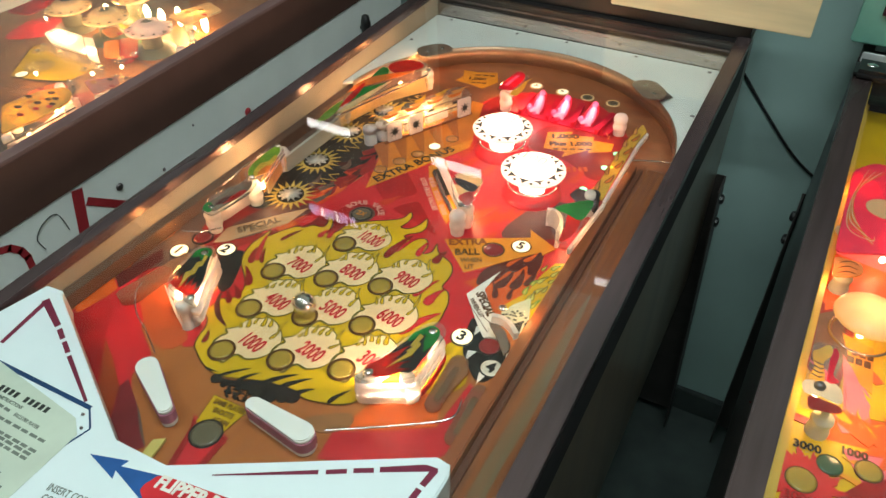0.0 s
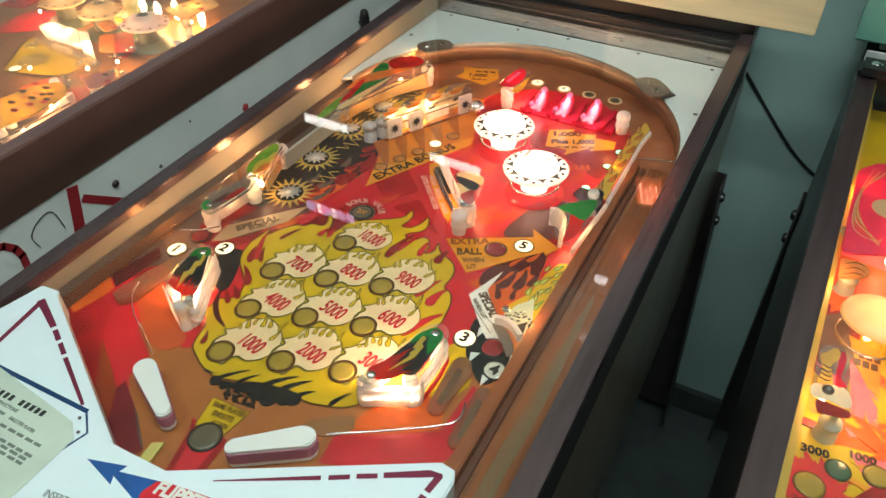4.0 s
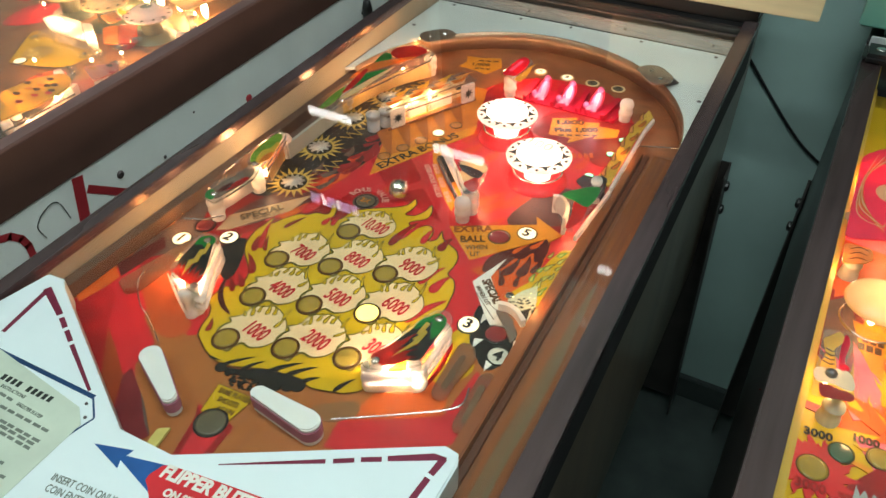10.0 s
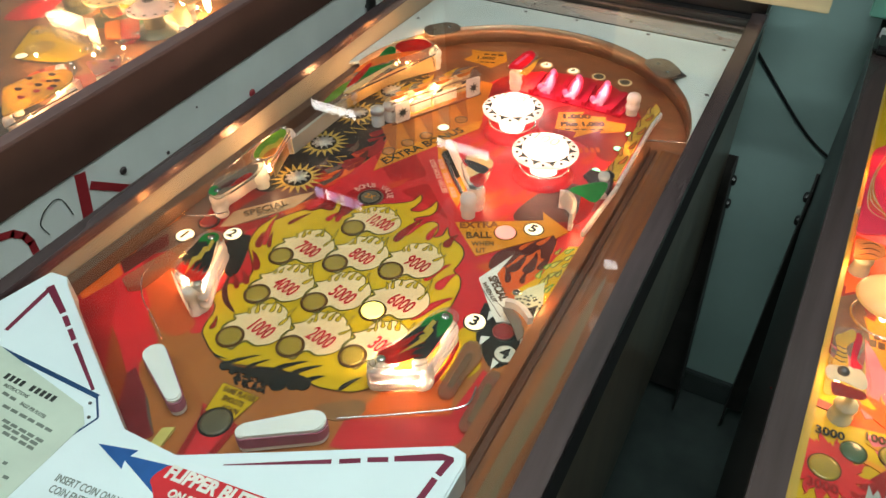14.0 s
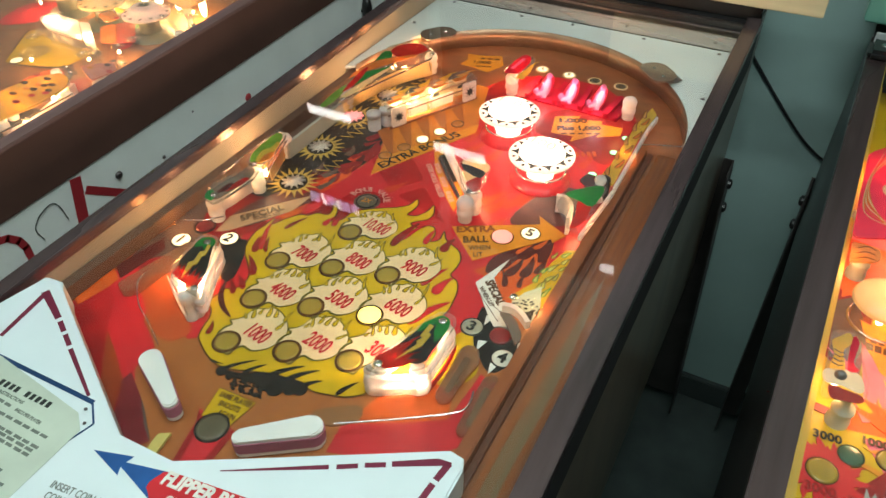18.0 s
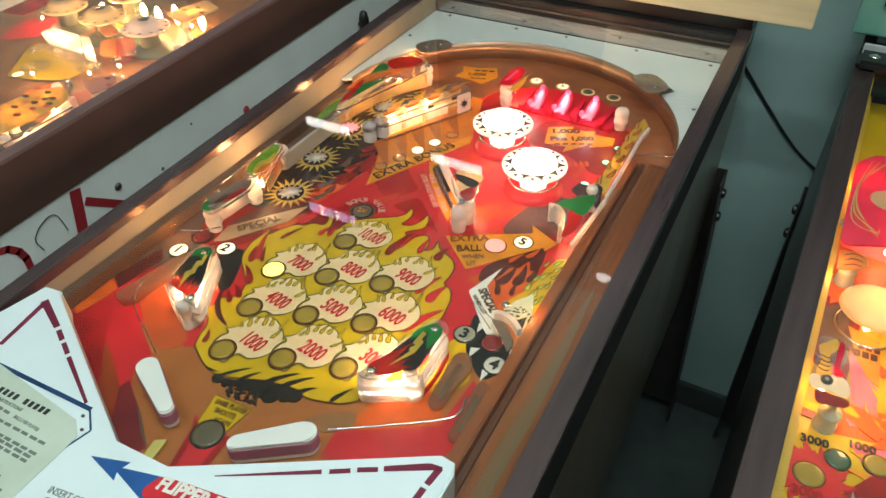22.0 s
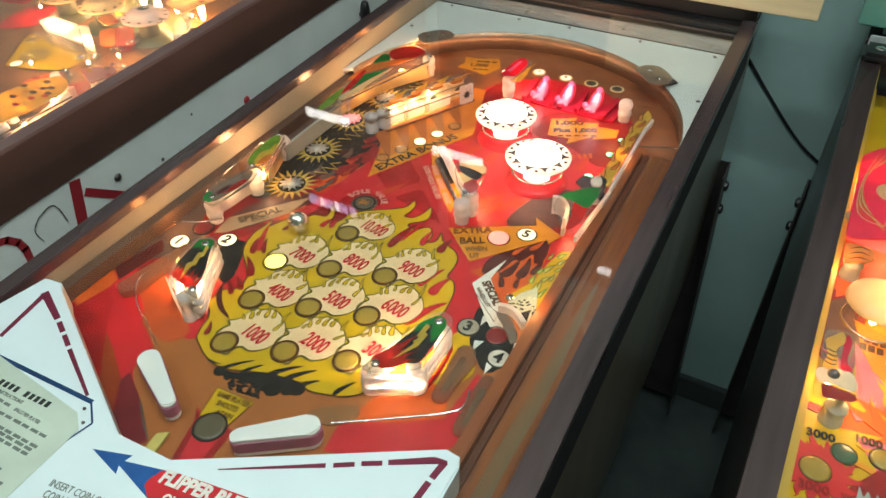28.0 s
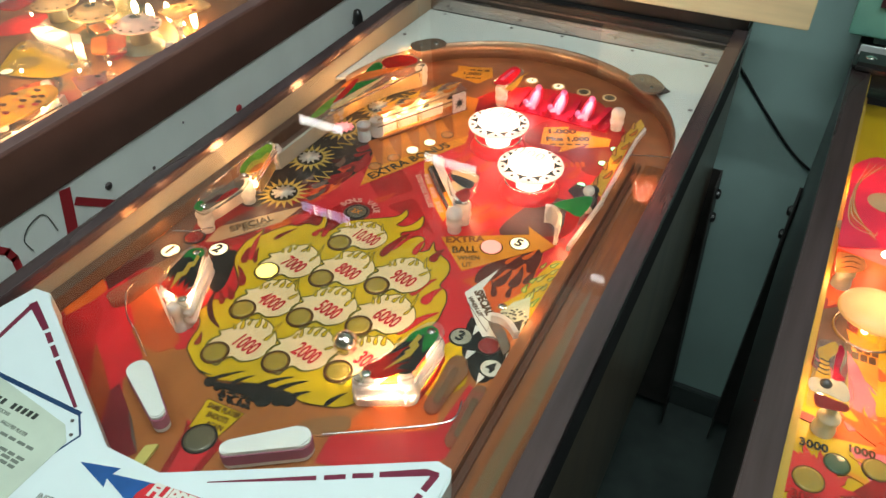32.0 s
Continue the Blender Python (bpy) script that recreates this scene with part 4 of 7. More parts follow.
# same player shoots again
art("shoot_red", mm([(-33, -11), (-25, -24), (-12, -72), (13, -61), (17, -21), (6, -16)]), 3, P_RED, field)
art("shoot_edge", mm([(-33, -11), (-25, -24), (-12, -72), (-6, -69), (-19, -23)]), 3.4, P_DEEP, field)
art("shoot_edge", mm([(6, -14), (16, -16), (18, -59), (11, -63), (10, -23)]), 3.4, P_DEEP, field)
art("shoot_panel", mm([(-32, 17), (12, 19), (7, -15), (-25, -17)]), 4, P_YELLOW, field, "yellow printed panel")
part("panel_line", ribbon(mm([(-32, 17), (12, 19), (7, -15), (-25, -17)]), 0.0012, 4.2 * STEP), P_BROWN, field)
insert(main, -0.0065, -0.0226, 0.0145, INSERT_DARK, P_BLACK, 0.0022, 6)
for k, s in enumerate(("SAME PLAYER", "SHOOTS", "AGAIN")):
    lettering(s, 0.0085, -0.0262 + 0.0065 * k, 0.0085 - 0.0088 * k, 4.8, 0.0011, P_BROWN, field, 0, 0.72, thick=0.0003)
# 1,000 plus 1,000 sign
art("value_sign", mm([(81, 607), (69, 653), (103, 672), (104, 660), (138, 672), (140, 662), (171, 666), (174, 644), (144, 624), (144, 634), (114, 596), (113, 612)]), 3, P_AMBER, field, "amber value sign")
lettering("1,000", 0.0160, 0.0785, 0.6390, 24, 0.0010, P_BROWN, field, 0, 1.25, thick=0.0009)
lettering("Plus 1,000", 0.0150, 0.0860, 0.6180, 26, 0.0010, P_BROWN, field, 0, 1.05, thick=0.0008)
bars([(0.096 + 0.011 * q, 0.609 + 0.0053 * q, 0.008, 0.0035, 26) for q in range(5)], field, P_BROWN, 0.0010)
art("value_sign", mm([(-141, 745), (-136, 766), (-146, 786), (-120, 790), (-88, 804), (-72, 772), (-86, 738), (-112, 744)]), 3, P_AMBER, field, "amber value sign")
lettering("1,000", 0.0135, -0.124, 0.757, 18, 0.0010, P_BROWN, field, 0, 1.1, thick=0.0004)
bars([(-0.118 + 0.012 * q, 0.776 + 0.004 * q, 0.009, 0.005, 18) for q in range(3)], field, P_BROWN, 0.0010)
bars([(-0.112 + 0.009 * q, 0.747 + 0.003 * q, 0.007, 0.004, 18) for q in range(3)], field, P_BROWN, 0.0010)
# top lane rings
for k, x in enumerate((-7, 41, 85, 129)):
    insert(main, x * 0.001, 0.789, 0.0085, LIT_WHITE if k < 2 else INSERT_DARK, P_CREAM, 0.003, 5)
    lettering("ABCD"[k], 0.012, x * 0.001 - 0.004, 0.785, 0, 0.002, P_BLACK, field)
# starbursts of the left lanes
for k, (x, y) in enumerate(((-181, 331), (-201, 419), (-205, 511), (-192, 594))):
    x, y = x * 0.001, y * 0.001
    art("starburst", star(x, y, 0.036, 0.020, 19, 0.1), 5, P_STAR, field)
    art("star_ring", ring_pts(x, y, 0.019), 6, P_BLACK, field)
    smooth(part("star_rollover", prism(star(x, y, 0.0165, 0.0085, 11), 6 * STEP, 0.0042), POST, main, "white plastic star rollover button"))
    zig = [(x + dx * 0.001, y + dy * 0.001) for dx, dy in ((10, 38), (28, 44), (12, 52), (36, 58), (18, 66), (30, 74))]
    part("zigzag_line", tube([(a, b, 0.0009) for a, b in zig], 0.0009, 5), P_STAR, field)
for x, y, a, l in ((-150, 345, 60, 70), (-140, 380, 75, 60), (-165, 320, 70, 60), (-132, 420, 80, 60)):
    art("dark_lick", tongue(x * 0.001, y * 0.001, a, l * 0.001, 0.024, 0.4), 3, P_ORANGE if l == 70 else P_DEEP, field)

for k in range(16):
    x, y = rng.uniform(-0.176, -0.118), rng.uniform(0.330, 0.470)
    if x > -0.13 and y > 0.42:
        continue
    art("dark_lick", tongue(x, y, rng.uniform(50, 95), rng.uniform(0.022, 0.044), rng.uniform(0.007, 0.013), 0.5 if k % 2 else -0.4), 3.2 + 0.2 * (k % 4), (P_GLOW, P_RUST, P_DEEP, P_DUSK)[k % 4], field)
# ---- pop bumpers ----


def bumper(e, x, y, cap_text="100"):
    b = smooth(part("pop_bumper", lathe([(0.0175, 0.004), (0.0180, 0.014), (0.0195, 0.016), (0.0190, 0.019), (0.0205, 0.026), (0.0235, 0.0355)], x, y, 0, 28), CAP, e, "white pop bumper with a round cap"))
    smooth(part("skirt", lathe([(0.041, 0.0012), (0.040, 0.0045), (0.033, 0.009), (0.0215, 0.013)], x, y, 0, 36), SKIRT, b, "red skirt"))
    smooth(part("rod_ring", lathe([(0.033, 0.017), (0.0345, 0.0185), (0.033, 0.020), (0.0315, 0.0185), (0.033, 0.017)], x, y, 0, 36), CHROME, b))
    cap = part("cap", lathe([(0.024, 0.035), (0.0432, 0.0385), (0.0438, 0.041), (0.0420, 0.0420), (0.0300, 0.0430), (0.0290, 0.0480), (0.0255, 0.0520), (0.0150, 0.0545), (0.0, 0.0552)], x, y, 0, 40), CAP, b, "white plastic cap with black diamonds")
    smooth(cap)
    for k in range(10):
        a = 36 * k + 18
        p = [(x + r * math.cos(radians(a + d)), y + r * math.sin(radians(a + d))) for r, d in ((0.0405, 0), (0.0340, 5), (0.0316, 16), (0.0306, 0), (0.0316, -16), (0.0340, -5))]
        part("cap_print", prism(p, 0.0425, 0.0434), INK, cap)
        q = (x + 0.0378 * math.cos(radians(a + 18)), y + 0.0378 * math.sin(radians(a + 18)))
        part("cap_print", prism(ring_pts(*q, 0.0022, 8), 0.0420, 0.0430), INK, cap)
    lettering(cap_text, 0.0250, x - 0.023, y - 0.002, -6, 0.0553, WASHED_INK, cap, 0.0, 1.05, thick=0.0003)
    lettering("1000 WHEN LIT", 0.0052, x - 0.017, y - 0.009, -6, 0.0553, WASHED_INK, cap, 0.0, 0.85)
    bulb = part("bulb", lathe([(0, -0.010), (0.007, -0.008), (0.0105, 0), (0.007, 0.008), (0, 0.010)], 0, 0, 0, 16), BUMPER_BULB, b)
    bulb.matrix_basis = Matrix.Translation((x, y, 0.030))
    return bulb


BUMPERS = [((0.029, 0.569), None), ((0.112, 0.488), None)]
BUMPERS = [(c, bumper(main, *c)) for c, _ in BUMPERS]

# ---- flippers ----


def flipper(e, x, y, name="flipper"):
    L, r0, r1 = 0.0625, 0.0112, 0.0072

    def outline(g):
        a = math.degrees(math.asin((r0 - r1) / L))
        return ring_pts(0, 0, r0 + g, 12, 90 - a, 270 + a) + ring_pts(L, 0, r1 + g, 10, -90 + a, 90 - a)
    f = part(name, prism(outline(0), 0.0206, 0.0246, bev=0.0014), FLIPPER_TOP, e, "white plastic flipper with a mauve rubber band")
    part("rubber", prism(outline(0.0009), 0.0072, 0.0205, bev=0.001), FLIPPER_RUBBER, f, "mauve rubber band")
    part("foot", prism(outline(0.0004), 0.0020, 0.0071, bev=0.0008), FLIPPER_TOP, f, "white plastic foot")
    part("shaft", lathe([(0.006, 0), (0.006, 0.008)], 0, 0, 0, 12), STEEL, f)
    return f


FLIP_L, FLIP_R = (-0.1018, 0.0018), (0.0865, 0.0105)
flip_l = flipper(main, *FLIP_L)
flip_r = flipper(main, *FLIP_R)

# ---- posts, rubbers and plastics ----
_post = smooth(part("post", post_mesh(), POST, main, "white plastic post"))
_post.matrix_basis = Matrix.Translation((0, -0.4, 0.9)) @ pose(-0.122, 0.084, 0)
for x, y in ((-124, 77), (-152, 94), (-158, 150), (113, 90), (142, 107), (140, 164), (196, 480)):
    again(_post, x * 0.001, y * 0.001)


def rubber_ring(pts, z=0.020, r=0.0032):
    return smooth(part("rubber_ring", tube([(a, b, z) for a, b in rounded(mm(pts), 0.006)], r, 8, True), RUBBER, main, "white rubber ring"))


def plastic(pts, z, name="plastic_cover", m=None, label=""):
    return part(name, prism(rounded(pts, 0.006), z, z + 0.0022, bev=0.0004), m or PLASTIC, main, label)


def sling(outline, walls, bolt, red, green, screws, dark):
    """Clear printed cover on white sleeves and rubbers, over a lamp."""
    ring = [(x, y) for x, y in outline]
    rubber_ring(ring, 0.012, 0.0034)
    rubber_ring(ring, 0.024, 0.0036)
    for w in walls:
        w = [Vector(p) for p in curl(mm(w), 5, False)]
        bm, rows = bmesh.new(), []
        for q, p in enumerate(w):
            d = (w[min(q + 1, len(w) - 1)] - w[max(q - 1, 0)]).normalized()
            n = Vector((-d.y, d.x)) * 0.0008
            prof = [(0.003, 0.0), (0.008, 1.6), (0.013, 0.2), (0.019, 1.8), (0.026, 0.2), (0.034, 0.0)]
            rows.append([bm.verts.new((p.x - n.x * k, p.y - n.y * k, z)) for z, k in prof])
        for r0, r1 in zip(rows, rows[1:]):
            for q in range(5):
                bm.faces.new((r0[q], r1[q], r1[q + 1], r0[q + 1]))
        bmesh.ops.solidify(bm, geom=bm.faces[:], thickness=0.0010)
        smooth(part("lamp_shield", bm, RUBBER, main, "white rubber sleeve before a lamp"))
    big = mm(outline)
    cx, cy = sum(p[0] for p in big) / len(big), sum(p[1] for p in big) / len(big)
    out = [tuple(Vector((cx, cy)) + (Vector(p) - Vector((cx, cy))) * 1.12) for p in big]
    c = part("slingshot_plastic", prism(rounded(out, 0.006), 0.037, 0.0392, bev=0.0004), PLASTIC, main, "clear plastic slingshot cover printed with a bolt of lightning")
    part("clear_rim", tube([(x, y, 0.0394) for x, y in rounded(out, 0.006)], 0.0009, 6, True), PLASTIC, c)

    def sub(name, pts, lay, m):
        part(name, prism(pts, 0.0394, 0.0394 + lay * STEP), m, c)
    sub("black_print", rounded(mm(dark), 0.006), 1, PRINT_BLACK)
    for x, y, ang, l, w in red:
        sub("red_flame", tongue(x * 0.001, y * 0.001, ang, l * 0.001, w * 0.001, 0.2 if l % 2 else -0.2), 2 + 0.5 * (l % 2), PRINT_RED)
    sub("green_print", curl(mm(green), 3), 3, PRINT_GREEN)
    sub("lightning_bolt", mm(bolt), 5, PRINT_YELLOW)
    for x, y in screws:
        screw(main, x * 0.001, y * 0.001, 0.0395, 0.005)


sling([(104, 83), (116, 84), (146, 103), (150, 110), (150, 164), (144, 172), (134, 173), (127, 165)],
      [[(101, 90), (98, 82), (104, 76), (118, 82), (138, 94), (148, 97), (154, 104), (153, 112)]],
      [(129, 155), (134, 154), (133, 145), (137, 143), (136, 126), (122, 100), (131, 127), (128, 129), (132, 136), (128, 137)],
      [(107, 92, 62, 55, 9), (110, 90, 54, 46, 10), (113, 89, 47, 41, 9), (116, 89, 40, 36, 8), (119, 90, 36, 29, 6), (107, 90, 70, 38, 8)],
      [(123, 141), (122, 152), (128, 163), (134, 171), (144, 169), (148, 158), (147, 146), (144, 136), (141, 142), (138, 147), (134, 158), (130, 150)],
      [(110, 89), (138, 165)],
      [(114, 116), (124, 98), (145, 106), (148, 112), (148, 162), (143, 169), (134, 170), (127, 162)])
sling([(-108, 82), (-120, 83), (-150, 90), (-160, 98), (-170, 146), (-166, 156), (-152, 158), (-145, 146)],
      [[(-119, 78), (-127, 104), (-139, 137), (-150, 160)]],
      [(-154, 147), (-149, 136), (-153, 133), (-148, 118), (-152, 114), (-140, 90), (-144, 112), (-141, 116), (-146, 128), (-143, 131), (-149, 146)],
      [(-146, 90, 104, 23, 7), (-140, 88, 98, 26, 7), (-134, 87, 92, 27, 7), (-128, 86, 88, 25, 7), (-122, 86, 84, 22, 7), (-151, 92, 110, 18, 6)],
      [(-168, 150), (-160, 158), (-151, 156), (-147, 148), (-152, 138), (-158, 142), (-165, 137)],
      [(-118, 86), (-158, 150)],
      [(-120, 104), (-134, 98), (-158, 104), (-163, 110), (-168, 146), (-164, 154), (-152, 156), (-146, 146)])

# left lanes: printed plastics over lit guides
def lane_cover(pts, prints, label):
    c = plastic(mm(pts), 0.040, "lane_plastic", PLASTIC, label)
    part("clear_rim", tube([(x, y, 0.0424) for x, y in rounded(mm(pts), 0.006)], 0.0008, 6, True), PLASTIC, c)
    for k, (shape, m) in enumerate(prints):
        part("printed_flame", prism(curl(mm(shape), 3), 0.0424 + 0.00012 * k, 0.0427 + 0.00012 * k), m, c)
    return c


def guide(pts, z0, z1, th, m, label):
    """An upright strip along the points."""
    pts = [Vector(p) for p in curl(mm(pts), 4, False)]
    lo = []
    for k, p in enumerate(pts):
        d = (pts[min(k + 1, len(pts) - 1)] - pts[max(k - 1, 0)]).normalized()
        lo.append(Vector((-d.y, d.x)) * th / 2)
    return part("lane_wall", prism([tuple(p + n) for p, n in zip(pts, lo)] + [tuple(p - n) for p, n in zip(pts, lo)][::-1], z0, z1), m, main, label)


lane_cover([(-218, 209), (-229, 236), (-212, 285), (-214, 303), (-196, 292), (-188, 265), (-194, 221), (-197, 205)], [([(-214, 218), (-220, 234), (-209, 279), (-202, 287), (-193, 266), (-198, 226), (-203, 213)], BROWN_SMOKE), ([(-203, 231), (-204, 247), (-201, 265), (-194, 266), (-195, 246)], PRINT_RED), ([(-217, 211), (-222, 224), (-214, 225), (-204, 210)], PRINT_GREEN), ([(-210, 225), (-211, 240), (-206, 251), (-202, 234)], P_RUST)], "clear plastic printed dark red and green over a white rubber")
lane_cover([(-221, 293), (-234, 317), (-236, 380), (-217, 373), (-203, 345), (-197, 309), (-204, 293)], [([(-217, 297), (-230, 320), (-231, 371), (-216, 362), (-211, 336), (-208, 307)], PRINT_LIME), ([(-213, 302), (-221, 325), (-215, 337), (-217, 352), (-211, 349), (-205, 327), (-203, 304)], PRINT_YELLOW), ([(-207, 302), (-211, 318), (-206, 330), (-199, 315)], PRINT_ORANGE)], "clear plastic printed with a lime green flame")
lane_cover([(-224, 445), (-226, 512), (-229, 611), (-237, 677), (-202, 714), (-160, 692), (-152, 663), (-188, 597), (-196, 497), (-202, 449)], [([(-223, 658), (-224, 681), (-200, 703), (-173, 692), (-181, 665), (-200, 646)], PRINT_RED), ([(-229, 618), (-233, 653), (-220, 655), (-210, 632), (-216, 611)], PRINT_GREEN), ([(-234, 551), (-234, 602), (-212, 636), (-177, 667), (-202, 618), (-221, 582)], PRINT_ORANGE), ([(-215, 535), (-223, 569), (-209, 593), (-195, 608), (-205, 574), (-209, 547)], PRINT_GREEN), ([(-221, 456), (-227, 498), (-224, 527), (-214, 501), (-212, 468)], PRINT_LIME), ([(-209, 488), (-209, 526), (-202, 575), (-192, 619), (-195, 558), (-200, 512)], PRINT_CREAM), ([(-217, 507), (-229, 578), (-224, 590), (-213, 541)], PRINT_RED)], "clear plastic printed with green, orange and red flames")
guide([(-224, 225), (-218, 247), (-216, 270), (-213, 292)], 0.004, 0.030, 0.0030, RUBBER, "white rubber stretched between posts")
guide([(-209, 311), (-218, 339), (-229, 368), (-235, 392)], 0.008, 0.030, 0.0012, PRINT_AMBER, "amber plastic lane guide")
guide([(-208, 318), (-220, 352), (-229, 379), (-236, 399)], 0.002, 0.020, 0.0012, PRINT_CREAM, "cream plastic lane guide")
guide([(-221, 374), (-221, 420), (-221, 470), (-219, 505)], 0.002, 0.026, 0.0045, mat("grey_lane_rubber", (0.50, 0.46, 0.38), 0.5, vary=0.1, scale=60, through_light=0.3), "long grey rubber lane guide")
guide([(-228, 508), (-216, 570), (-200, 629), (-164, 687)], 0.001, 0.022, 0.0020, PRINT_CREAM, "cream lit lane guide")
guide([(-220, 503), (-209, 561), (-193, 619), (-162, 679)], 0.026, 0.031, 0.0012, PRINT_CREAM, "cream upper lane guide")
for a, b in (((-0.198, 0.302, 0.034), (-0.226, 0.381, 0.034)), ((-0.197, 0.303, 0.030), (-0.223, 0.380, 0.030)), ((-0.246, 0.273, 0.030), (-0.244, 0.330, 0.036)), ((-0.211, 0.495, 0.036), (-0.158, 0.677, 0.036)), ((-0.202, 0.230, 0.034), (-0.198, 0.276, 0.034))):
    part("lane_rail", tube([a, b], 0.0013, 6), STEEL, main, "thin steel lane rail")
guide([(-165, 92), (-144, 80), (-124, 70)], 0.002, 0.032, 0.0012, RUBBER, "thin white rubber before a lamp")
# the low red wall is added to block light leaking from the slingshot lamp
guide([(153, 106), (155, 136), (152, 166)], 0.002, 0.010, 0.0015, TARGET_RED, "low red wall added to hold back the slingshot lamp")
part("wire_gate", tube([(-0.205, 0.553, 0.034), (-0.188, 0.613, 0.036), (-0.160, 0.666, 0.036), (-0.156, 0.666, 0.033), (-0.152, 0.662, 0.022)], 0.0009, 6), STEEL, main, "bent steel wire gate")
part("lane_guide", tube([(-0.196, 0.214, 0.018), (-0.214, 0.196, 0.018), (-0.236, 0.186, 0.018)], 0.0010, 8), STEEL, main, "bent steel wire guide")
screw(main, -0.2107, 0.2199, 0.0425, 0.0045)
screw(main, -0.2103, 0.2963, 0.0425, 0.0045)
screw(main, -0.2290, 0.3740, 0.0425, 0.0045)
screw(main, -0.1583, 0.6796, 0.0425, 0.0045)
screw(main, -0.2044, 0.4892, 0.0425, 0.0045)

# bank of star drop targets on the left, before a lit cream reflector
A, B = Vector((-0.135, 0.508)), Vector((-0.064, 0.646))
D1 = (B - A).normalized()
N1 = Vector((-D1.y, D1.x))


def strip(name, f0, f1, off, th, z0, z1, m, label=""):
    p, q = A.lerp(B, f0) + N1 * off, A.lerp(B, f1) + N1 * off
    return part(name, prism([tuple(p), tuple(q), tuple(q + N1 * th), tuple(p + N1 * th)], z0, z1), m, main, label)


strip("reflector", 0.0, 1.0, 0.022, 0.0015, 0.002, 0.034, PRINT_CREAM, "cream reflector behind the drop targets")
strip("bank_base", -0.02, 1.03, -0.002, 0.004, 0.0008, 0.004, ARCH_WOOD, "amber slot of the drop targets")
strip("bank_rail", -0.02, 1.03, 0.002, 0.002, 0.030, 0.034, PLASTIC, "clear rail over the drop targets")
for f0, f1 in ((0.03, 0.215), (0.24, 0.46), (0.49, 0.77)):
    strip("lamp_window", f0, f1, 0.009, 0.0010, 0.004, 0.022, RUBBER, "white lit window of the target bank")
for f in (0.22, 0.47, 0.78):
    strip("bank_divider", f, f + 0.012, 0.0, 0.020, 0.002, 0.034, PLASTIC, "clear divider between drop targets")
for z in (0.0225, 0.035):
    strip("frame_bar", -0.02, 1.03, -0.0005, 0.0012, z, z + 0.0016, BROWN_SMOKE, "dark frame bar of the target bank")
for f in (0.50, 0.80):
    strip("bank_slot", f, f + 0.07, 0.0018, 0.0008, 0.0275, 0.0325, INK, "black printed mark")
m4 = Matrix(((D1.x, 0, D1.y, 0), (D1.y, 0, -D1.x, 0), (0, 1, 0, 0.019), (0, 0, 0, 1)))
DROPS = []
for k, f in enumerate((0.09, 0.335, 0.925)):
    t = part("drop_target", prism(rounded([(-0.0125, -0.016), (0.0125, -0.016), (0.0125, 0.015), (-0.0125, 0.015)], 0.003), 0.0, 0.0025), POST, main, "white drop target with a black star")
    part("target_star", prism(star(0, -0.001, 0.0095, 0.0038, 8), 0.0025, 0.0029), INK, t)
    p = A.lerp(B, f)
    DROPS.append((t, Matrix.Translation((p.x, p.y, 0)) @ m4))
c = plastic([tuple(A + N1 * 0.030 - D1 * 0.004), tuple(A + N1 * 0.001 - D1 * 0.004), tuple(B + N1 * 0.001 + D1 * 0.004), tuple(B + N1 * 0.030 + D1 * 0.004)], 0.036, "target_plastic", PLASTIC, "clear plastic printed with orange flames")
for k in range(11):
    p = A.lerp(B, 0.02 + 0.085 * k) + N1 * (0.010 + 0.007 * (k % 3))
    part("printed_flame", prism(tongue(p.x, p.y, 62 + 9 * (k % 3), 0.034, 0.009, 0.5 if k % 2 else -0.4), 0.0384, 0.0387), (PRINT_ORANGE, PRINT_AMBER, PRINT_YELLOW)[k % 3], c)
for k in range(8):
    p = A.lerp(B, 0.05 + 0.12 * k) + N1 * 0.036
    art("flame_lick", tongue(p.x, p.y, 70 + 12 * (k % 3), 0.040, 0.015, 0.5 if k % 2 else -0.5), 3 + 0.3 * (k % 2), P_ORANGE if k % 2 else P_AMBER, field)

# upper centre: eye-shaped plastic on its rails
c = plastic(mm([(26, 414), (23, 433), (39, 446), (60, 440), (65, 428), (72, 392), (74, 374), (63, 371), (46, 385)]), 0.036, "kicker_plastic", PLASTIC, "clear plastic printed with a cream, black and red shape")
for k, (pts, m) in enumerate((([(25, 432), (40, 444), (55, 440), (64, 431), (62, 419), (49, 424), (32, 422)], PRINT_CREAM), ([(27, 424), (49, 424), (63, 419), (63, 407), (53, 405), (36, 413)], PRINT_BLACK), ([(35, 411), (53, 405), (61, 404), (54, 393), (45, 396)], PRINT_CREAM), ([(53, 395), (60, 405), (71, 390), (70, 377), (62, 378), (52, 386)], PRINT_RED))):
    part("printed_shape", prism(curl(mm(pts), 3), 0.0384 + 0.0002 * k, 0.0387 + 0.0002 * k), m, c)
part("clear_rim", tube([(x, y, 0.0386) for x, y in rounded(mm([(26, 414), (23, 433), (39, 446), (60, 440), (65, 428), (72, 392), (74, 374), (63, 371), (46, 385)]), 0.006)], 0.0011, 6, True), PLASTIC, c)
part("kicker_rail", tube([(-0.018, 0.462, 0.030), (0.022, 0.418, 0.031), (0.060, 0.378, 0.031)], 0.0056, 10), RUBBER, main, "white rubber stretched between posts")
part("kicker_rail", tube([(-0.022, 0.454, 0.014), (0.016, 0.412, 0.014), (0.054, 0.374, 0.014)], 0.0034, 8), STEEL, main, "polished steel bar")
screw(main, 0.062, 0.376, 0.037, 0.005, DARK_STEEL)

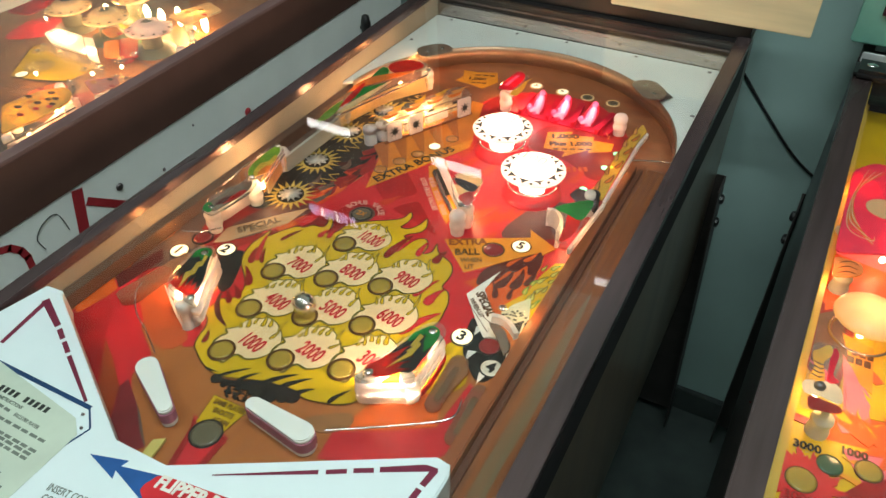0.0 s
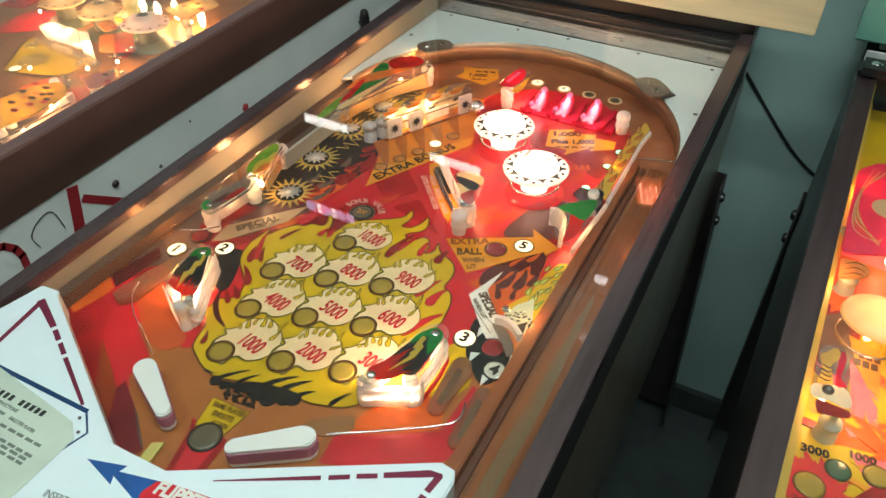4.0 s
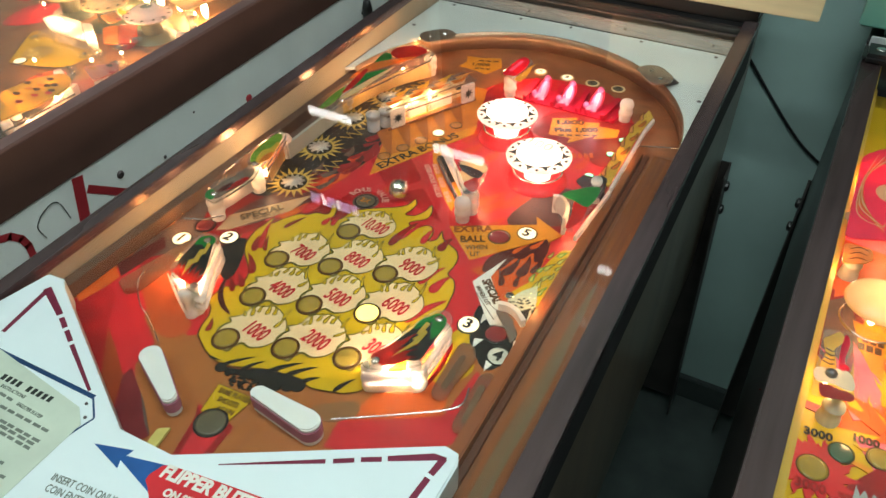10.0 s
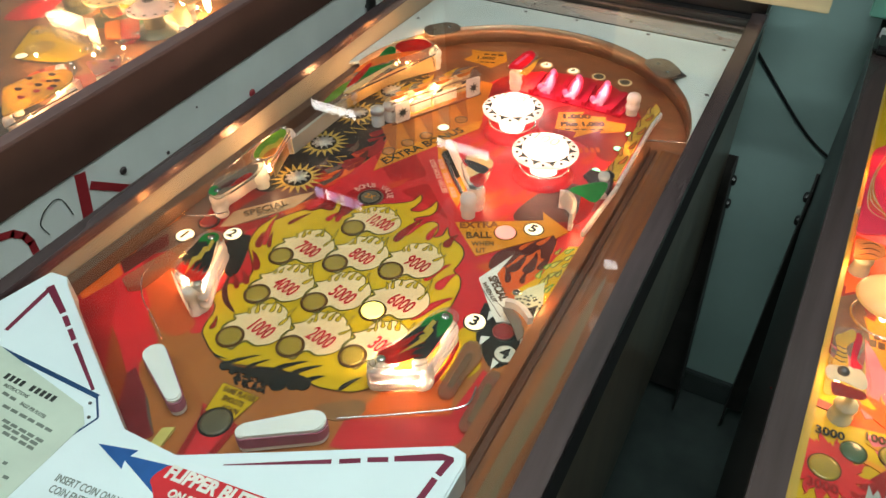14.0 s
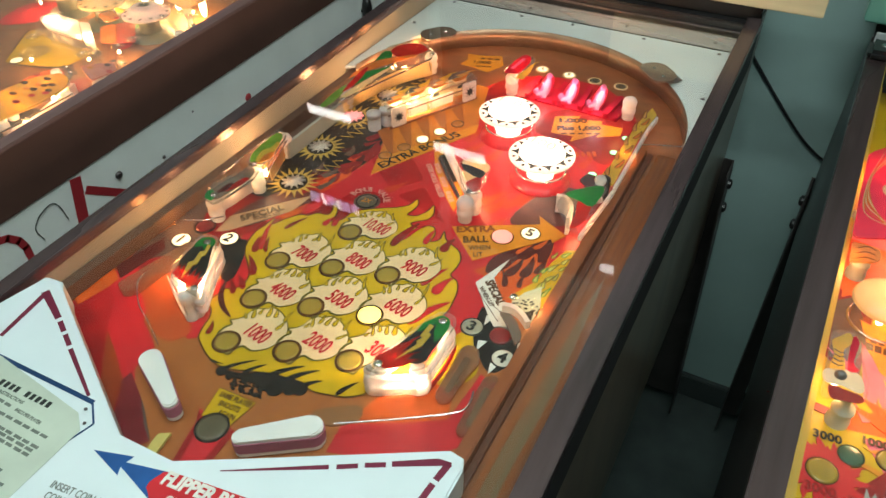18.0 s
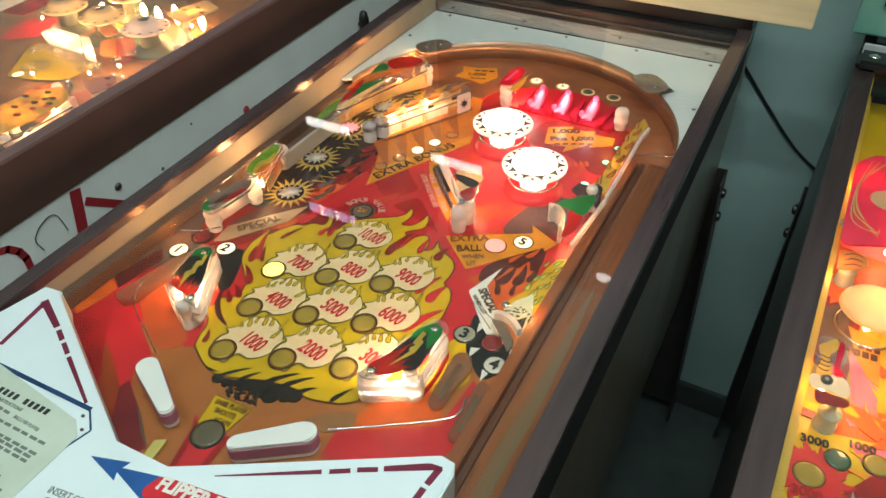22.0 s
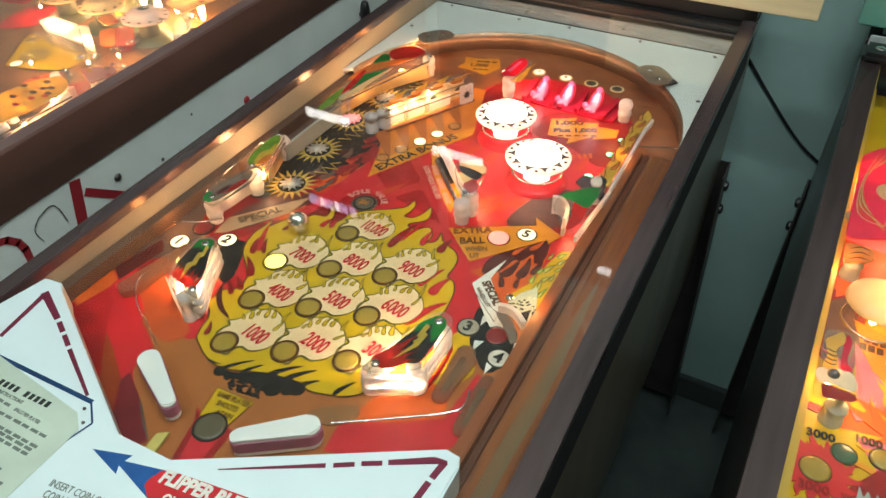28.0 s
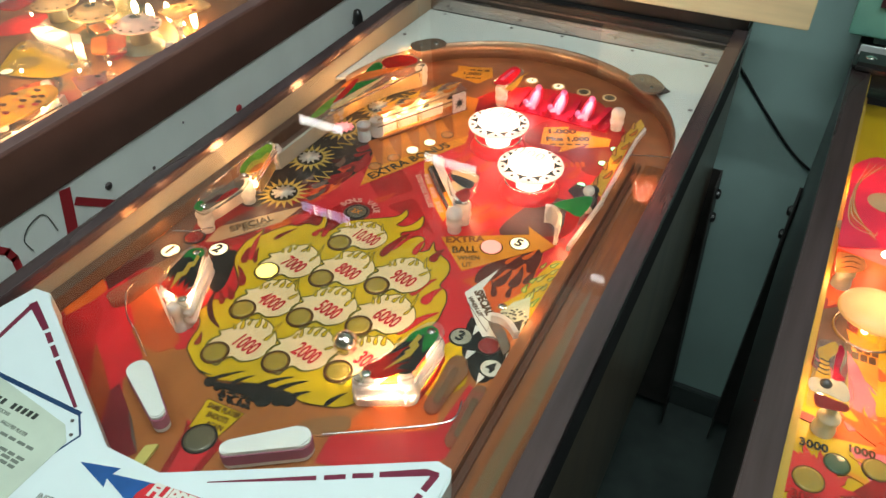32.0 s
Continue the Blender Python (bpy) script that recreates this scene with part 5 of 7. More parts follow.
_fat = smooth(part("rubber_post", lathe([(0.0085, 0), (0.0090, 0.004), (0.0075, 0.007), (0.0100, 0.010), (0.0108, 0.014), (0.0095, 0.018), (0.0080, 0.020), (0.0104, 0.023), (0.0108, 0.028), (0.0085, 0.033), (0.0040, 0.0355), (0, 0.036)], seg=18), RUBBER, main, "white rubber-sleeved post"))
_fat.matrix_basis = Matrix.Translation((0, -0.4, 0.9)) @ pose(0.062, 0.364, 0)
for x, y in ((64, 384), (-20, 690), (168, 698), (-217, 223), (-210, 295), (-230, 380), (-170, 697), (-230, 534)):
    again(_fat, x * 0.001, y * 0.001)
_grey = smooth(part("grey_post", lathe([(0.0098, 0), (0.0098, 0.017), (0.0078, 0.0175), (0.0078, 0.0205), (0.0108, 0.021), (0.0108, 0.0265), (0.0098, 0.028), (0.0045, 0.0285), (0.0040, 0.0305), (0, 0.031)], seg=20), GREY_POST, main, "squat grey plastic post"))
_grey.matrix_basis = Matrix.Translation((0, -0.4, 0.9)) @ pose(-0.158, 0.499, 0)
for x, y in ((-148, 519),):
    again(_grey, x * 0.001, y * 0.001)
# petal-shaped targets and red ramps across the top right
for k, (x, y) in enumerate(((33, 699), (74, 700), (119, 700))):
    x, y = x * 0.001, y * 0.001
    for w, th, m, nm in ((1.25, 0.0012, TARGET_RED, "target_edge"), (0.92, 0.0026, PINK_TARGET, "drop_target")):
        bm = prism(curl([(px * 0.001 * w, (16 + (pz - 16) * w) * 0.001) for px, pz in ((-6, 0), (4, 2), (9, 14), (10, 28), (5, 36), (-1, 30), (-7, 18), (-9, 8))], 4), -th, th)
        bm.transform(pose(x, y, 0.003, 90, 0, 24))
        if nm == "drop_target":
            t = part(nm, bm, m, main, "pink plastic petal target")
        else:
            edge_bm = bm
    part("target_edge", edge_bm, TARGET_RED, t, "red rim")
    for q, (cx, cz, ang, ll, ww) in enumerate(((1, 17, 78, 17, 7.5), (-6, 8, 205, 9, 6), (-1, 5, 285, 8, 5.5))):
        bm = prism([(a * 0.001, b * 0.001) for a, b in [(cx + ll * u * math.cos(radians(ang)) - ww * v * math.sin(radians(ang)), cz + ll * u * math.sin(radians(ang)) + ww * v * math.cos(radians(ang))) for u, v in [(math.cos(g * math.pi / 8), 0.5 * math.sin(g * math.pi / 8)) for g in range(16)]]], -0.0006, 0.0006)
        bm.transform(pose(x, y, 0.003, 90, 0, 24) @ Matrix.Translation((0, 0, 0.0034 + 0.0004 * q)))
        part("petal", bm, PETAL, t, "pale pink petal")
    for dx, dz, r in ((-0.012, 0.010, 0.0055), (0.007, 0.040, 0.0048), (-0.004, 0.002, 0.0042)):
        bm = lathe([(0, 0.004), (r * 0.7, 0.0033), (r, 0.0012), (r, -0.001), (0, -0.002)], 0, 0, 0, 14)
        bm.transform(pose(x + dx, y - 0.004, dz + 0.002, 80, 0, 10))
        smooth(part("target_knob", bm, PINK_TARGET, t))
for x0, y0, x1, y1 in ((4, 684, 0, 748), (50, 684, 46, 748), (92, 684, 86, 750), (133, 680, 140, 742)):
    for off, z0, z1 in ((0, 0.001, 0.010), (15, 0.001, 0.006)):
        pts = rounded(mm([(x0 + off, y0), (x0 + off + 9, y0 - 2), (x1 + off + 9, y1), (x1 + off, y1 + 2)]), 0.004)
        part("lane_ramp", prism(pts, z0, z1, bev=0.001), TARGET_RED, main, "red plastic lane divider")
part("target_shelf", prism(rounded(mm([(-10, 684), (150, 680), (156, 726), (-8, 734)]), 0.006), 0.0005, 0.0028), TARGET_RED, main, "red plastic shelf of the drop targets")
c = plastic(mm([(-33, 676), (-26, 750), (-2, 740), (8, 656), (-14, 672)]), 0.040, "corner_plastic", None, "clear corner plastic printed red and yellow")
part("printed_flame", prism(curl(mm([(-29, 680), (-24, 742), (-6, 732), (-6, 684), (-16, 676)]), 4), 0.0424, 0.0428), TARGET_RED, c)
part("printed_flame", prism(mm([(-24, 690), (-20, 730), (-15, 730), (-18, 690)]), 0.0430, 0.0433), PINK_TARGET, c)
part("printed_flame", prism(tongue(0.002, 0.664, 88, 0.07, 0.012, -0.3), 0.0428, 0.0431), PRINT_YELLOW, c)
# yellow printed rail on the right, and the corner plastic below it
c = part("printed_rail", prism(rounded(mm([(191, 488), (195, 524), (196, 640), (203, 694), (214, 676), (209, 621), (212, 482)]), 0.003), 0.026, 0.029), PRINT_YELLOW, main, "yellow plastic rail printed with brown flames")
for k in range(9):
    x, y = 199 + 4 * (k % 2) + (3 if k > 7 else 0), 498 + 20 * k
    pts = drop(x, y, x + (3 if k % 2 else -2), y + 24, 6, 1 if k % 2 else -1)
    part("printed_flame", prism(pts, 0.0292, 0.0294), PRINT_ORANGE if k % 2 else PRINT_AMBER, c)
    part("printed_line", ribbon(pts, 0.0011, 0.0296), P_BROWN, c)
part("rail_wall", prism(mm([(213, 480), (217, 480), (215, 640), (218, 672), (214, 676), (211, 640)]), 0.020, 0.027), RUBBER, main, "white plastic rail wall")
part("rail_wall", prism(mm([(206, 372), (210, 372), (217, 478), (213, 478)]), 0.016, 0.024), RUBBER, main, "white plastic rail wall")
smooth(part("rail_post", lathe([(0.008, 0), (0.008, 0.022), (0.0095, 0.026), (0.008, 0.032), (0.003, 0.035), (0, 0.035)], 0.199, 0.486, 0, 16), BLACK, main, "black rail post"))
bars([(0.136 + 0.007 * q, 0.562 + 0.004 * q, 0.005, 0.012, 26) for q in range(4)], field, P_ORANGE, 0.0010)
c = plastic(mm([(168, 395), (169, 423), (200, 457), (214, 455), (211, 351), (194, 360)]), 0.040, "corner_plastic", None, "clear corner plastic printed green and red")
part("printed_flame", prism(curl(mm([(171, 418), (185, 437), (204, 453), (211, 443), (208, 408), (188, 413)]), 3), 0.0424, 0.0428), PRINT_GREEN, c)
part("printed_flame", prism(curl(mm([(190, 412), (207, 408), (209, 375), (199, 358), (196, 385)]), 3), 0.0424, 0.0427), PRINT_RED, c)
guide([(158, 426), (170, 427), (183, 411), (187, 388)], 0.006, 0.032, 0.0045, RUBBER, "white curved rubber guide")
# chrome piece added to give the sparkle of reflections at the gate
part("sparkle_bracket", prism(rounded(mm([(171, 468), (176, 488), (205, 486), (207, 462), (188, 455)]), 0.004), 0.030, 0.0312), CHROME, main, "chrome piece added for the sparkle at the gate")
for x, y in ((171, 531), (180, 596), (184, 640)):
    insert(main, x * 0.001, y * 0.001, 0.0055, LIT_GREEN, P_BLACK, 0.001, 6)
# lower right white plastic and chequered corner
art("pale_corner", mm([(173, 258), (181, 278), (194, 295), (205, 264), (205, 238), (188, 248)]), 6.4, paint("pale_green_paint", (0.46, 0.50, 0.36)), field)
c = part("corner_plastic", prism(rounded(mm([(172, 227), (182, 230), (197, 220), (209, 201), (207, 190), (194, 206)]), 0.004), 0.012, 0.0142), BROWN_SMOKE, main, "smoky corner plastic under a white guide")
guide([(175, 229), (185, 231), (197, 227), (209, 217)], 0.014, 0.024, 0.0055, POST, "white curved plastic guide")
chequers = random.Random(5)
for k in range(34):
    u, v = chequers.random(), chequers.random()
    x = 176 + 14 * u + 22 * v
    y = 257 + 14 * u + -14 * v
    art("chequer", star(x * 0.001, y * 0.001, 0.0021, 0.0015, 2, 0.6 + 0.4 * chequers.random()), 6.9 + 0.1 * (k % 3), P_BLACK, field)
art("chequer_block", mm([(193, 248), (201, 258), (204, 239)]), 7.4, P_BLACK, field)
screw(main, 0.1824, 0.2400, 0.0285, 0.005)

# lane guides of smoked plastic by the outlanes
for pts, s0, s1 in (([(161, 103), (157, 172), (163, 178), (174, 177), (182, 160), (177, 124), (178, 104), (170, 98)], (170, 112), (169, 160)), ([(197, 78), (194, 147), (203, 154), (210, 148), (213, 80), (204, 74)], (206, 86), (203, 134))):
    g = part("outlane_guide", prism(rounded(mm(pts), 0.005), 0.001, 0.0055, bev=0.0015), SMOKE, main, "clear brownish plastic outlane guide")
    a, b = Vector(mm([s0])[0]), Vector(mm([s1])[0])
    part("guide_slot", prism(rounded([(a.x - 0.0032, a.y), (a.x + 0.0032, a.y), (b.x + 0.0032, b.y), (b.x - 0.0032, b.y)], 0.003), 0.0056, 0.0060), mat("brown_slot", (0.16, 0.085, 0.04), 0.5, vary=0.2, scale=60), g, "brown slot")
part("wire_gate", tube(curl([(0.216, 0.601, 0.022), (0.246, 0.610, 0.024), (0.268, 0.606, 0.030)], 5, False), 0.0010, 8), STEEL, main, "bent steel wire gate")
part("wire_guide", tube(curl([(0.100, 0.026, 0.016), (0.150, 0.058, 0.016), (0.190, 0.086, 0.016), (0.199, 0.100, 0.016), (0.196, 0.118, 0.016)], 5, False), 0.0010, 8), STEEL, main, "bent steel wire guide")
part("wire_guide", tube(curl([(-0.206, 0.092, 0.018), (-0.200, 0.077, 0.018), (-0.174, 0.054, 0.018), (-0.148, 0.041, 0.018), (-0.112, 0.021, 0.018)], 5, False), 0.0008, 8), STEEL, main, "bent steel wire guide")
part("outlane_guide", prism(rounded(mm([(-230, 71), (-210, 165), (-196, 161), (-203, 74), (-214, 64)]), 0.004), 0.001, 0.010, bev=0.0015), SMOKE, main, "smoked plastic outlane guide")
# patch slightly darker and browner than the maple
art("brown_patch", curl(mm([(66, 34), (84, 52), (104, 62), (110, 48), (90, 30)]), 4), 5, mat("brown_patch_wood", (0.30, 0.125, 0.042), 0.4, vary=0.15, scale=40, coat=0.4), field)
part("drain_bracket", prism(mm([(-44, -52), (-34, -46), (-30, -72), (-40, -78)]), 0.001, 0.004), mat("yellowed_bracket", (0.55, 0.45, 0.12), 0.4), main, "small yellowed bracket")

# bulbs under the plastics, with their glow; some unseen ones are added to brighten
# x, y, z, power, colour, whether the glass bulb itself is in the open
BULBS = [(-0.134, 0.092, 0.014, 0.48, (1.0, 0.70, 0.48), 1), (0.130, 0.098, 0.014, 1.35, (1.0, 0.74, 0.55), 1), (-0.204, 0.305, 0.024, 0.10, HOT, 1), (-0.190, 0.642, 0.026, 0.16, HOT, 1), (-0.223, 0.564, 0.012, 0.10, HOT, 0), (-0.238, 0.358, 0.012, 0.12, HOT, 0),
         (-0.142, 0.538, 0.012, 0.13, (1.0, 0.70, 0.42), 0), (-0.127, 0.570, 0.012, 0.13, (1.0, 0.70, 0.42), 0), (-0.112, 0.598, 0.012, 0.20, (1.0, 0.70, 0.42), 0), (-0.220, 0.256, 0.012, 0.03, HOT, 0),
         (-0.246, 0.186, 0.010, 0.03, WARM, 0), (-0.014, 0.708, 0.022, 0.25, HOT, 0), (0.166, 0.655, 0.020, 0.04, WARM, 0), (0.194, 0.410, 0.020, 0.08, HOT, 0), (0.200, 0.560, 0.014, 0.08, HOT, 0), (0.052, 0.420, 0.022, 0.16, HOT, 0), (-0.222, 0.740, 0.020, 0.06, WARM, 0), (-0.196, 0.694, 0.016, 0.14, HOT, 0),
         (0.030, 0.684, 0.022, 0.06, (1.0, 0.66, 0.62), 0), (0.078, 0.684, 0.022, 0.06, (1.0, 0.66, 0.62), 0), (0.124, 0.684, 0.022, 0.06, (1.0, 0.66, 0.62), 0), (-0.175, 0.120, 0.020, 0.10, WARM, 0), (0.205, 0.250, 0.018, 0.05, WARM, 0)]
for x, y, z, p, col, bare in BULBS:
    if bare:
        smooth(part("bulb", bulb_mesh(x, y, z, 0.004), BULB, main, "small lit bulb"))
    bulb_light(M, x, y, z + 0.010, p * 1.5, col)

# ---- the apron ----
AZ = 0.046
apr = [(-278, -60), (-262, 20), (-242, 22), (-232, 14), (-40, -86), (20, -84), (217, 31), (229, 29.5), (233, 20), (233, -60), (230, -240), (-278, -240)]
bm = prism(mm(apr), AZ, AZ + 0.002, bev=0.0006)
apron = part("apron", bm, APRON_WHITE, main, "white enamelled apron printed with maroon and blue lines")
edge = [mm(apr)[i] for i in (1, 2, 3, 4, 5, 6, 7, 8, 9)]
bm = bmesh.new()
for a, b in zip(edge, edge[1:]):
    bm.faces.new([bm.verts.new((*a, 0.012)), bm.verts.new((*b, 0.012)), bm.verts.new((*b, AZ)), bm.verts.new((*a, AZ))])
bmesh.ops.remove_doubles(bm, verts=bm.verts[:], dist=1e-5)
bmesh.ops.solidify(bm, geom=bm.faces[:], thickness=0.0015)
part("apron_lip", bm, APRON_WHITE, apron)
AT = AZ + 0.0021


def stripe(pts, w, m, w2=None):
    pts = [Vector(p) for p in mm(pts)]
    for k, (a, b) in enumerate(zip(pts, pts[1:])):
        d = (b - a).normalized()
        n = Vector((-d.y, d.x)) * 0.5
        e = w2 or w
        part("printed_line", prism([tuple(a - n * w), tuple(b - n * e), tuple(b + n * e), tuple(a + n * w)], AT, AT + 0.0002), m, apron)


stripe([(-230, -58), (-241, 2)], 0.0048, MAROON, 0.0062)
stripe([(-244.0, 4.5), (-199.5, -15.5)], 0.0082, MAROON, 0.0062)
stripe([(-194.5, -17.8), (-180, -25.4)], 0.0052, MAROON)
stripe([(-175.4, -27.5), (-160, -35.5)], 0.0048, MAROON)
stripe([(-155.5, -38), (-95, -68.8)], 0.0045, MAROON, 0.0030)
stripe([(-250, -77), (-85, -72)], 0.0045, NAVY)
stripe([(-86, -72.5), (-67, -88), (-73, -112), (-90, -178)], 0.0018, NAVY)
stripe([(61, -72), (137, -28)], 0.0009, MAROON, 0.0042)
stripe([(142.5, -25), (157.5, -16)], 0.0044, MAROON)
stripe([(162, -13), (177, -4.6)], 0.0046, MAROON)
stripe([(181, -1.8), (214, 17.6)], 0.0050, MAROON, 0.0068)
stripe([(213.5, 17.4), (224, 20.5)], 0.0068, MAROON, 0.0030)
stripe([(222, 20), (219.5, 2)], 0.0062, MAROON, 0.0056)
stripe([(219, -2), (214, -60)], 0.0056, MAROON)
card = part("instruction_card", prism(mm([(-236, -72), (-88, -86), (-72, -98), (-70, -190), (-236, -190)]), AT, AT + 0.0005), CARD, apron, "cream instruction card with fine print")
for k in range(10):
    if k != 4:
        bars([(-0.1796 + 0.00659 * k, -0.0983 + 0.00029 * k, 0.0042, 0.0062, 2.6)], card, INK, AT + 0.0006)
GREY_INK = paint("grey_fine_print", (0.16, 0.18, 0.15))
lettering("INSTRUCTIONS", 0.0048, -0.1715, -0.1042, 1.7, AT + 0.0006, GREY_INK, card, 0.15, 0.93, thick=0.0001)
lettering("BALLS PER PLAYER", 0.0048, -0.1404, -0.1108, 0.0, AT + 0.0006, GREY_INK, card, 0.15, 0.82, thick=0.0001)
for x, y, l, rot in ((-0.1520, -0.1196, 0.0643, 1.6), (-0.1383, -0.1297, 0.0518, 1.4), (-0.1331, -0.1334, 0.0457, 1.1), (-0.1271, -0.1379, 0.0404, 1.3), (-0.1646, -0.1104, 0.0204, -1.0), (-0.1010, -0.1570, 0.0064, 4.1), (-0.0895, -0.1653, 0.0075, 4.4)):
    n = max(1, round(l / 0.011))
    for q in range(n):
        bars([(x + l * q / n * math.cos(radians(rot)), y + l * q / n * math.sin(radians(rot)), l / n - 0.0020 - 0.001 * (q % 2), 0.0028, rot)], card, GREY_INK, AT + 0.0006)
part("blue_arrow", prism(mm([(-46, -106), (-11, -95), (-13, -102), (30, -91), (30, -118), (-14, -107), (-10, -114)]), AT, AT + 0.0002), BLUE, apron, "blue printed arrow")
part("red_block", prism(curl(mm([(20, -99), (26, -92), (60, -86), (130, -76), (190, -68), (196, -142), (60, -130), (24, -114), (18, -108)]), 4), AT + 0.0003, AT + 0.0005), P_RED, apron)
lettering("FLIPPER BUTTON", 0.0165, 0.0255, -0.1030, 7, AT + 0.0007, P_WHITE, apron, 0.1, 0.86, thick=0.0007)
lettering("ON SIDE", 0.0095, 0.0400, -0.1145, 7, AT + 0.0007, P_WHITE, apron, 0.05, 0.95, thick=0.0004)
lettering("INSERT COIN ONLY", 0.0092, -0.0505, -0.1470, 8, AT + 0.0003, GREY_INK, apron, 0, 0.76)
lettering("COIN ENTRANCE", 0.0092, -0.0470, -0.1560, 8, AT + 0.0003, GREY_INK, apron, 0, 0.76)
screw(main, -0.0851, -0.0805, AT + 0.0006, 0.0016, DARK_STEEL)
screw(main, -0.0740, -0.0914, AT + 0.0006, 0.0016, DARK_STEEL)

# ---- board hanging before the backbox ----
bm = box(0.06, 0.384, 0.940, 0.952, 0.093, 0.185, 0.012, 0.0015)
b = mesh_object("plywood_board", bm, PLANK_WOOD)
b.matrix_world = M
tagged(b, "pale plywood board hung before the black backbox", "board")

# ---- neighbour on the white side ----
ML = M @ pose(-0.718, 0, 0.056)
left = machine("pinball_machine", ML, "pinball machine with a white stencilled side and glowing amber playfield")
cabinet(left, LEFT_SIDE, LEFT_RAIL, glass=HAZE_GLASS)
part("rail_board", box(0.2985, 0.3005, -0.30, 0.935, HGT - 0.082, HGT - 0.0040, SLP, 0.0006), BROWN_RAIL, left, "dark brown side rail board")
backbox(left, BLACK, [(0.02, 0.15, 0.44, SCORE_LIT), (-0.038, -0.008, 0.755, SCORE_DIM), (0.0, 0.012, 0.755, SCORE_LIT), (0.016, 0.044, 0.755, SCORE_DIM), (0.052, 0.062, 0.755, SCORE_LIT), (0.066, 0.094, 0.755, SCORE_DIM), (0.102, 0.124, 0.755, SCORE_DIM)], z0=0.15)
lf = part("playfield", box(-0.277, 0.277, -0.24, 0.95, -0.013, 0), P_TAN, left, "tan and yellow printed playfield")
part("inner_wall", box(0.2775, 0.2795, -0.28, 0.94, -0.012, HGT - 0.006, SLP), RAIL_WOOD, left)
for pts, lay, m in (([(-16, 324), (-85, 412), (-84, 434), (84, 415), (81, 356)], 1, P_YELLOW), ([(60, 523), (105, 558), (157, 506), (122, 477)], 2, P_GREEN), ([(47, 490), (74, 503), (117, 462), (104, 444)], 3, P_RED), ([(-160, 420), (-100, 470), (-120, 540), (-190, 500)], 2, P_RED), ([(90, 200), (150, 160), (230, 190), (190, 260)], 2, P_BLACK), ([(130, 330), (180, 300), (220, 330), (190, 380)], 2, P_DEEP), ([(170, 400), (230, 380), (240, 470), (190, 480)], 1, P_OLIVE), ([(-30, 500), (40, 520), (20, 600), (-60, 580)], 1, P_AMBER), ([(60, 300), (110, 270), (120, 320), (80, 350)], 2, P_ORANGE)):
    art("printed_shape", rounded(mm(pts), 0.008) if lay == 1 else curl(mm(pts), 5), lay, m, lf)
art("printed_shape", ring_pts(-0.007, 0.373, 0.024, 20), 3, P_STAR, lf)


def plain_bumper(e, x, y, cap_m, body_m, bulb=True):
    b = smooth(part("pop_bumper", lathe([(0.017, 0.003), (0.017, 0.028), (0.013, 0.036)], x, y, 0, 24), body_m, e, "pop bumper with a round printed cap"))
    cp = smooth(part("cap", lathe([(0.020, 0.034), (0.0385, 0.038), (0.039, 0.041), (0.037, 0.042), (0.0270, 0.043), (0.0255, 0.049), (0.020, 0.0525), (0.0, 0.054)], x, y, 0, 36), cap_m, b))
    part("cap_star", prism(star(x, y, 0.011, 0.006, 10), 0.0538, 0.0544), INK, cp)
    smooth(part("skirt", lathe([(0.038, 0.0012), (0.032, 0.008), (0.0185, 0.011)], x, y, 0, 32), SKIRT_DULL, b))
    for k in range(12):
        q = (x + 0.034 * math.cos(k * math.pi / 6), y + 0.034 * math.sin(k * math.pi / 6))
        part("cap_print", prism(star(*q, 0.0036, 0.0016, 5), 0.0424, 0.0430), INK, cp)
    return b


for x, y in ((122, 504), (16, 506), (-82, 508), (-20, 600)):
    plain_bumper(left, x * 0.001, y * 0.001, CAP if x > 100 else PRINT_CREAM, SKIRT_DULL)
_lp = smooth(part("post", post_mesh(), POST, left, "white plastic post"))
_lp.matrix_basis = Matrix.Translation((0, -0.4, 0.9)) @ pose(0.150, 0.300, 0)
for x, y in ((150, 216), (178, 288), (218, 262), (212, 168), (196, 340), (230, 305), (215, 480), (160, 556)):
    again(_lp, x * 0.001, y * 0.001)
def lit_plastic(pts, m, spots=4, z=0.040):
    pl = part("plastic_cover", prism(rounded(mm(pts), 0.008), z, z + 0.0022), m, left, "lit printed plastic cover")
    cx, cy = sum(p[0] for p in pts) / len(pts) * 0.001, sum(p[1] for p in pts) / len(pts) * 0.001
    for j in range(spots):
        part("printed_spot", prism(curl([(cx + 0.018 * math.cos(j * 1.7) + 0.006 * math.cos(q * 1.26), cy + 0.014 * math.sin(j * 1.7) + 0.004 * math.sin(q * 1.26)) for q in range(5)], 3), z + 0.0023, z + 0.0026), (P_RED, P_BROWN, P_AMBER)[j % 3], pl)


# lit white target bank in the middle, and the plastics round it
for pts in ([(-53, 430), (-50, 453), (18, 450), (85, 401), (-2, 405)], [(23, 447), (42, 452), (132, 388), (99, 394)]):
    hood = part("lamp_hood", prism(rounded(mm(pts), 0.008), 0.026, 0.0285), RUBBER, left, "white plastic hood over a lamp")
    n = len(pts)
    for q in range(n):
        a, b = Vector(mm([pts[q]])[0]), Vector(mm([pts[(q + 1) % n]])[0])
        d = (b - a).normalized()
        w = Vector((-d.y, d.x)) * 0.0012
        part("hood_side", prism([tuple(a), tuple(b), tuple(b + w), tuple(a + w)], 0.004, 0.026), PLASTIC, hood)
lit_plastic([(25, 366), (10, 382), (166, 370), (183, 357)], PLASTIC, 0)
lit_plastic([(40, 470), (54, 491), (114, 438), (91, 427)], PRINT_ORANGE, 0, 0.012)
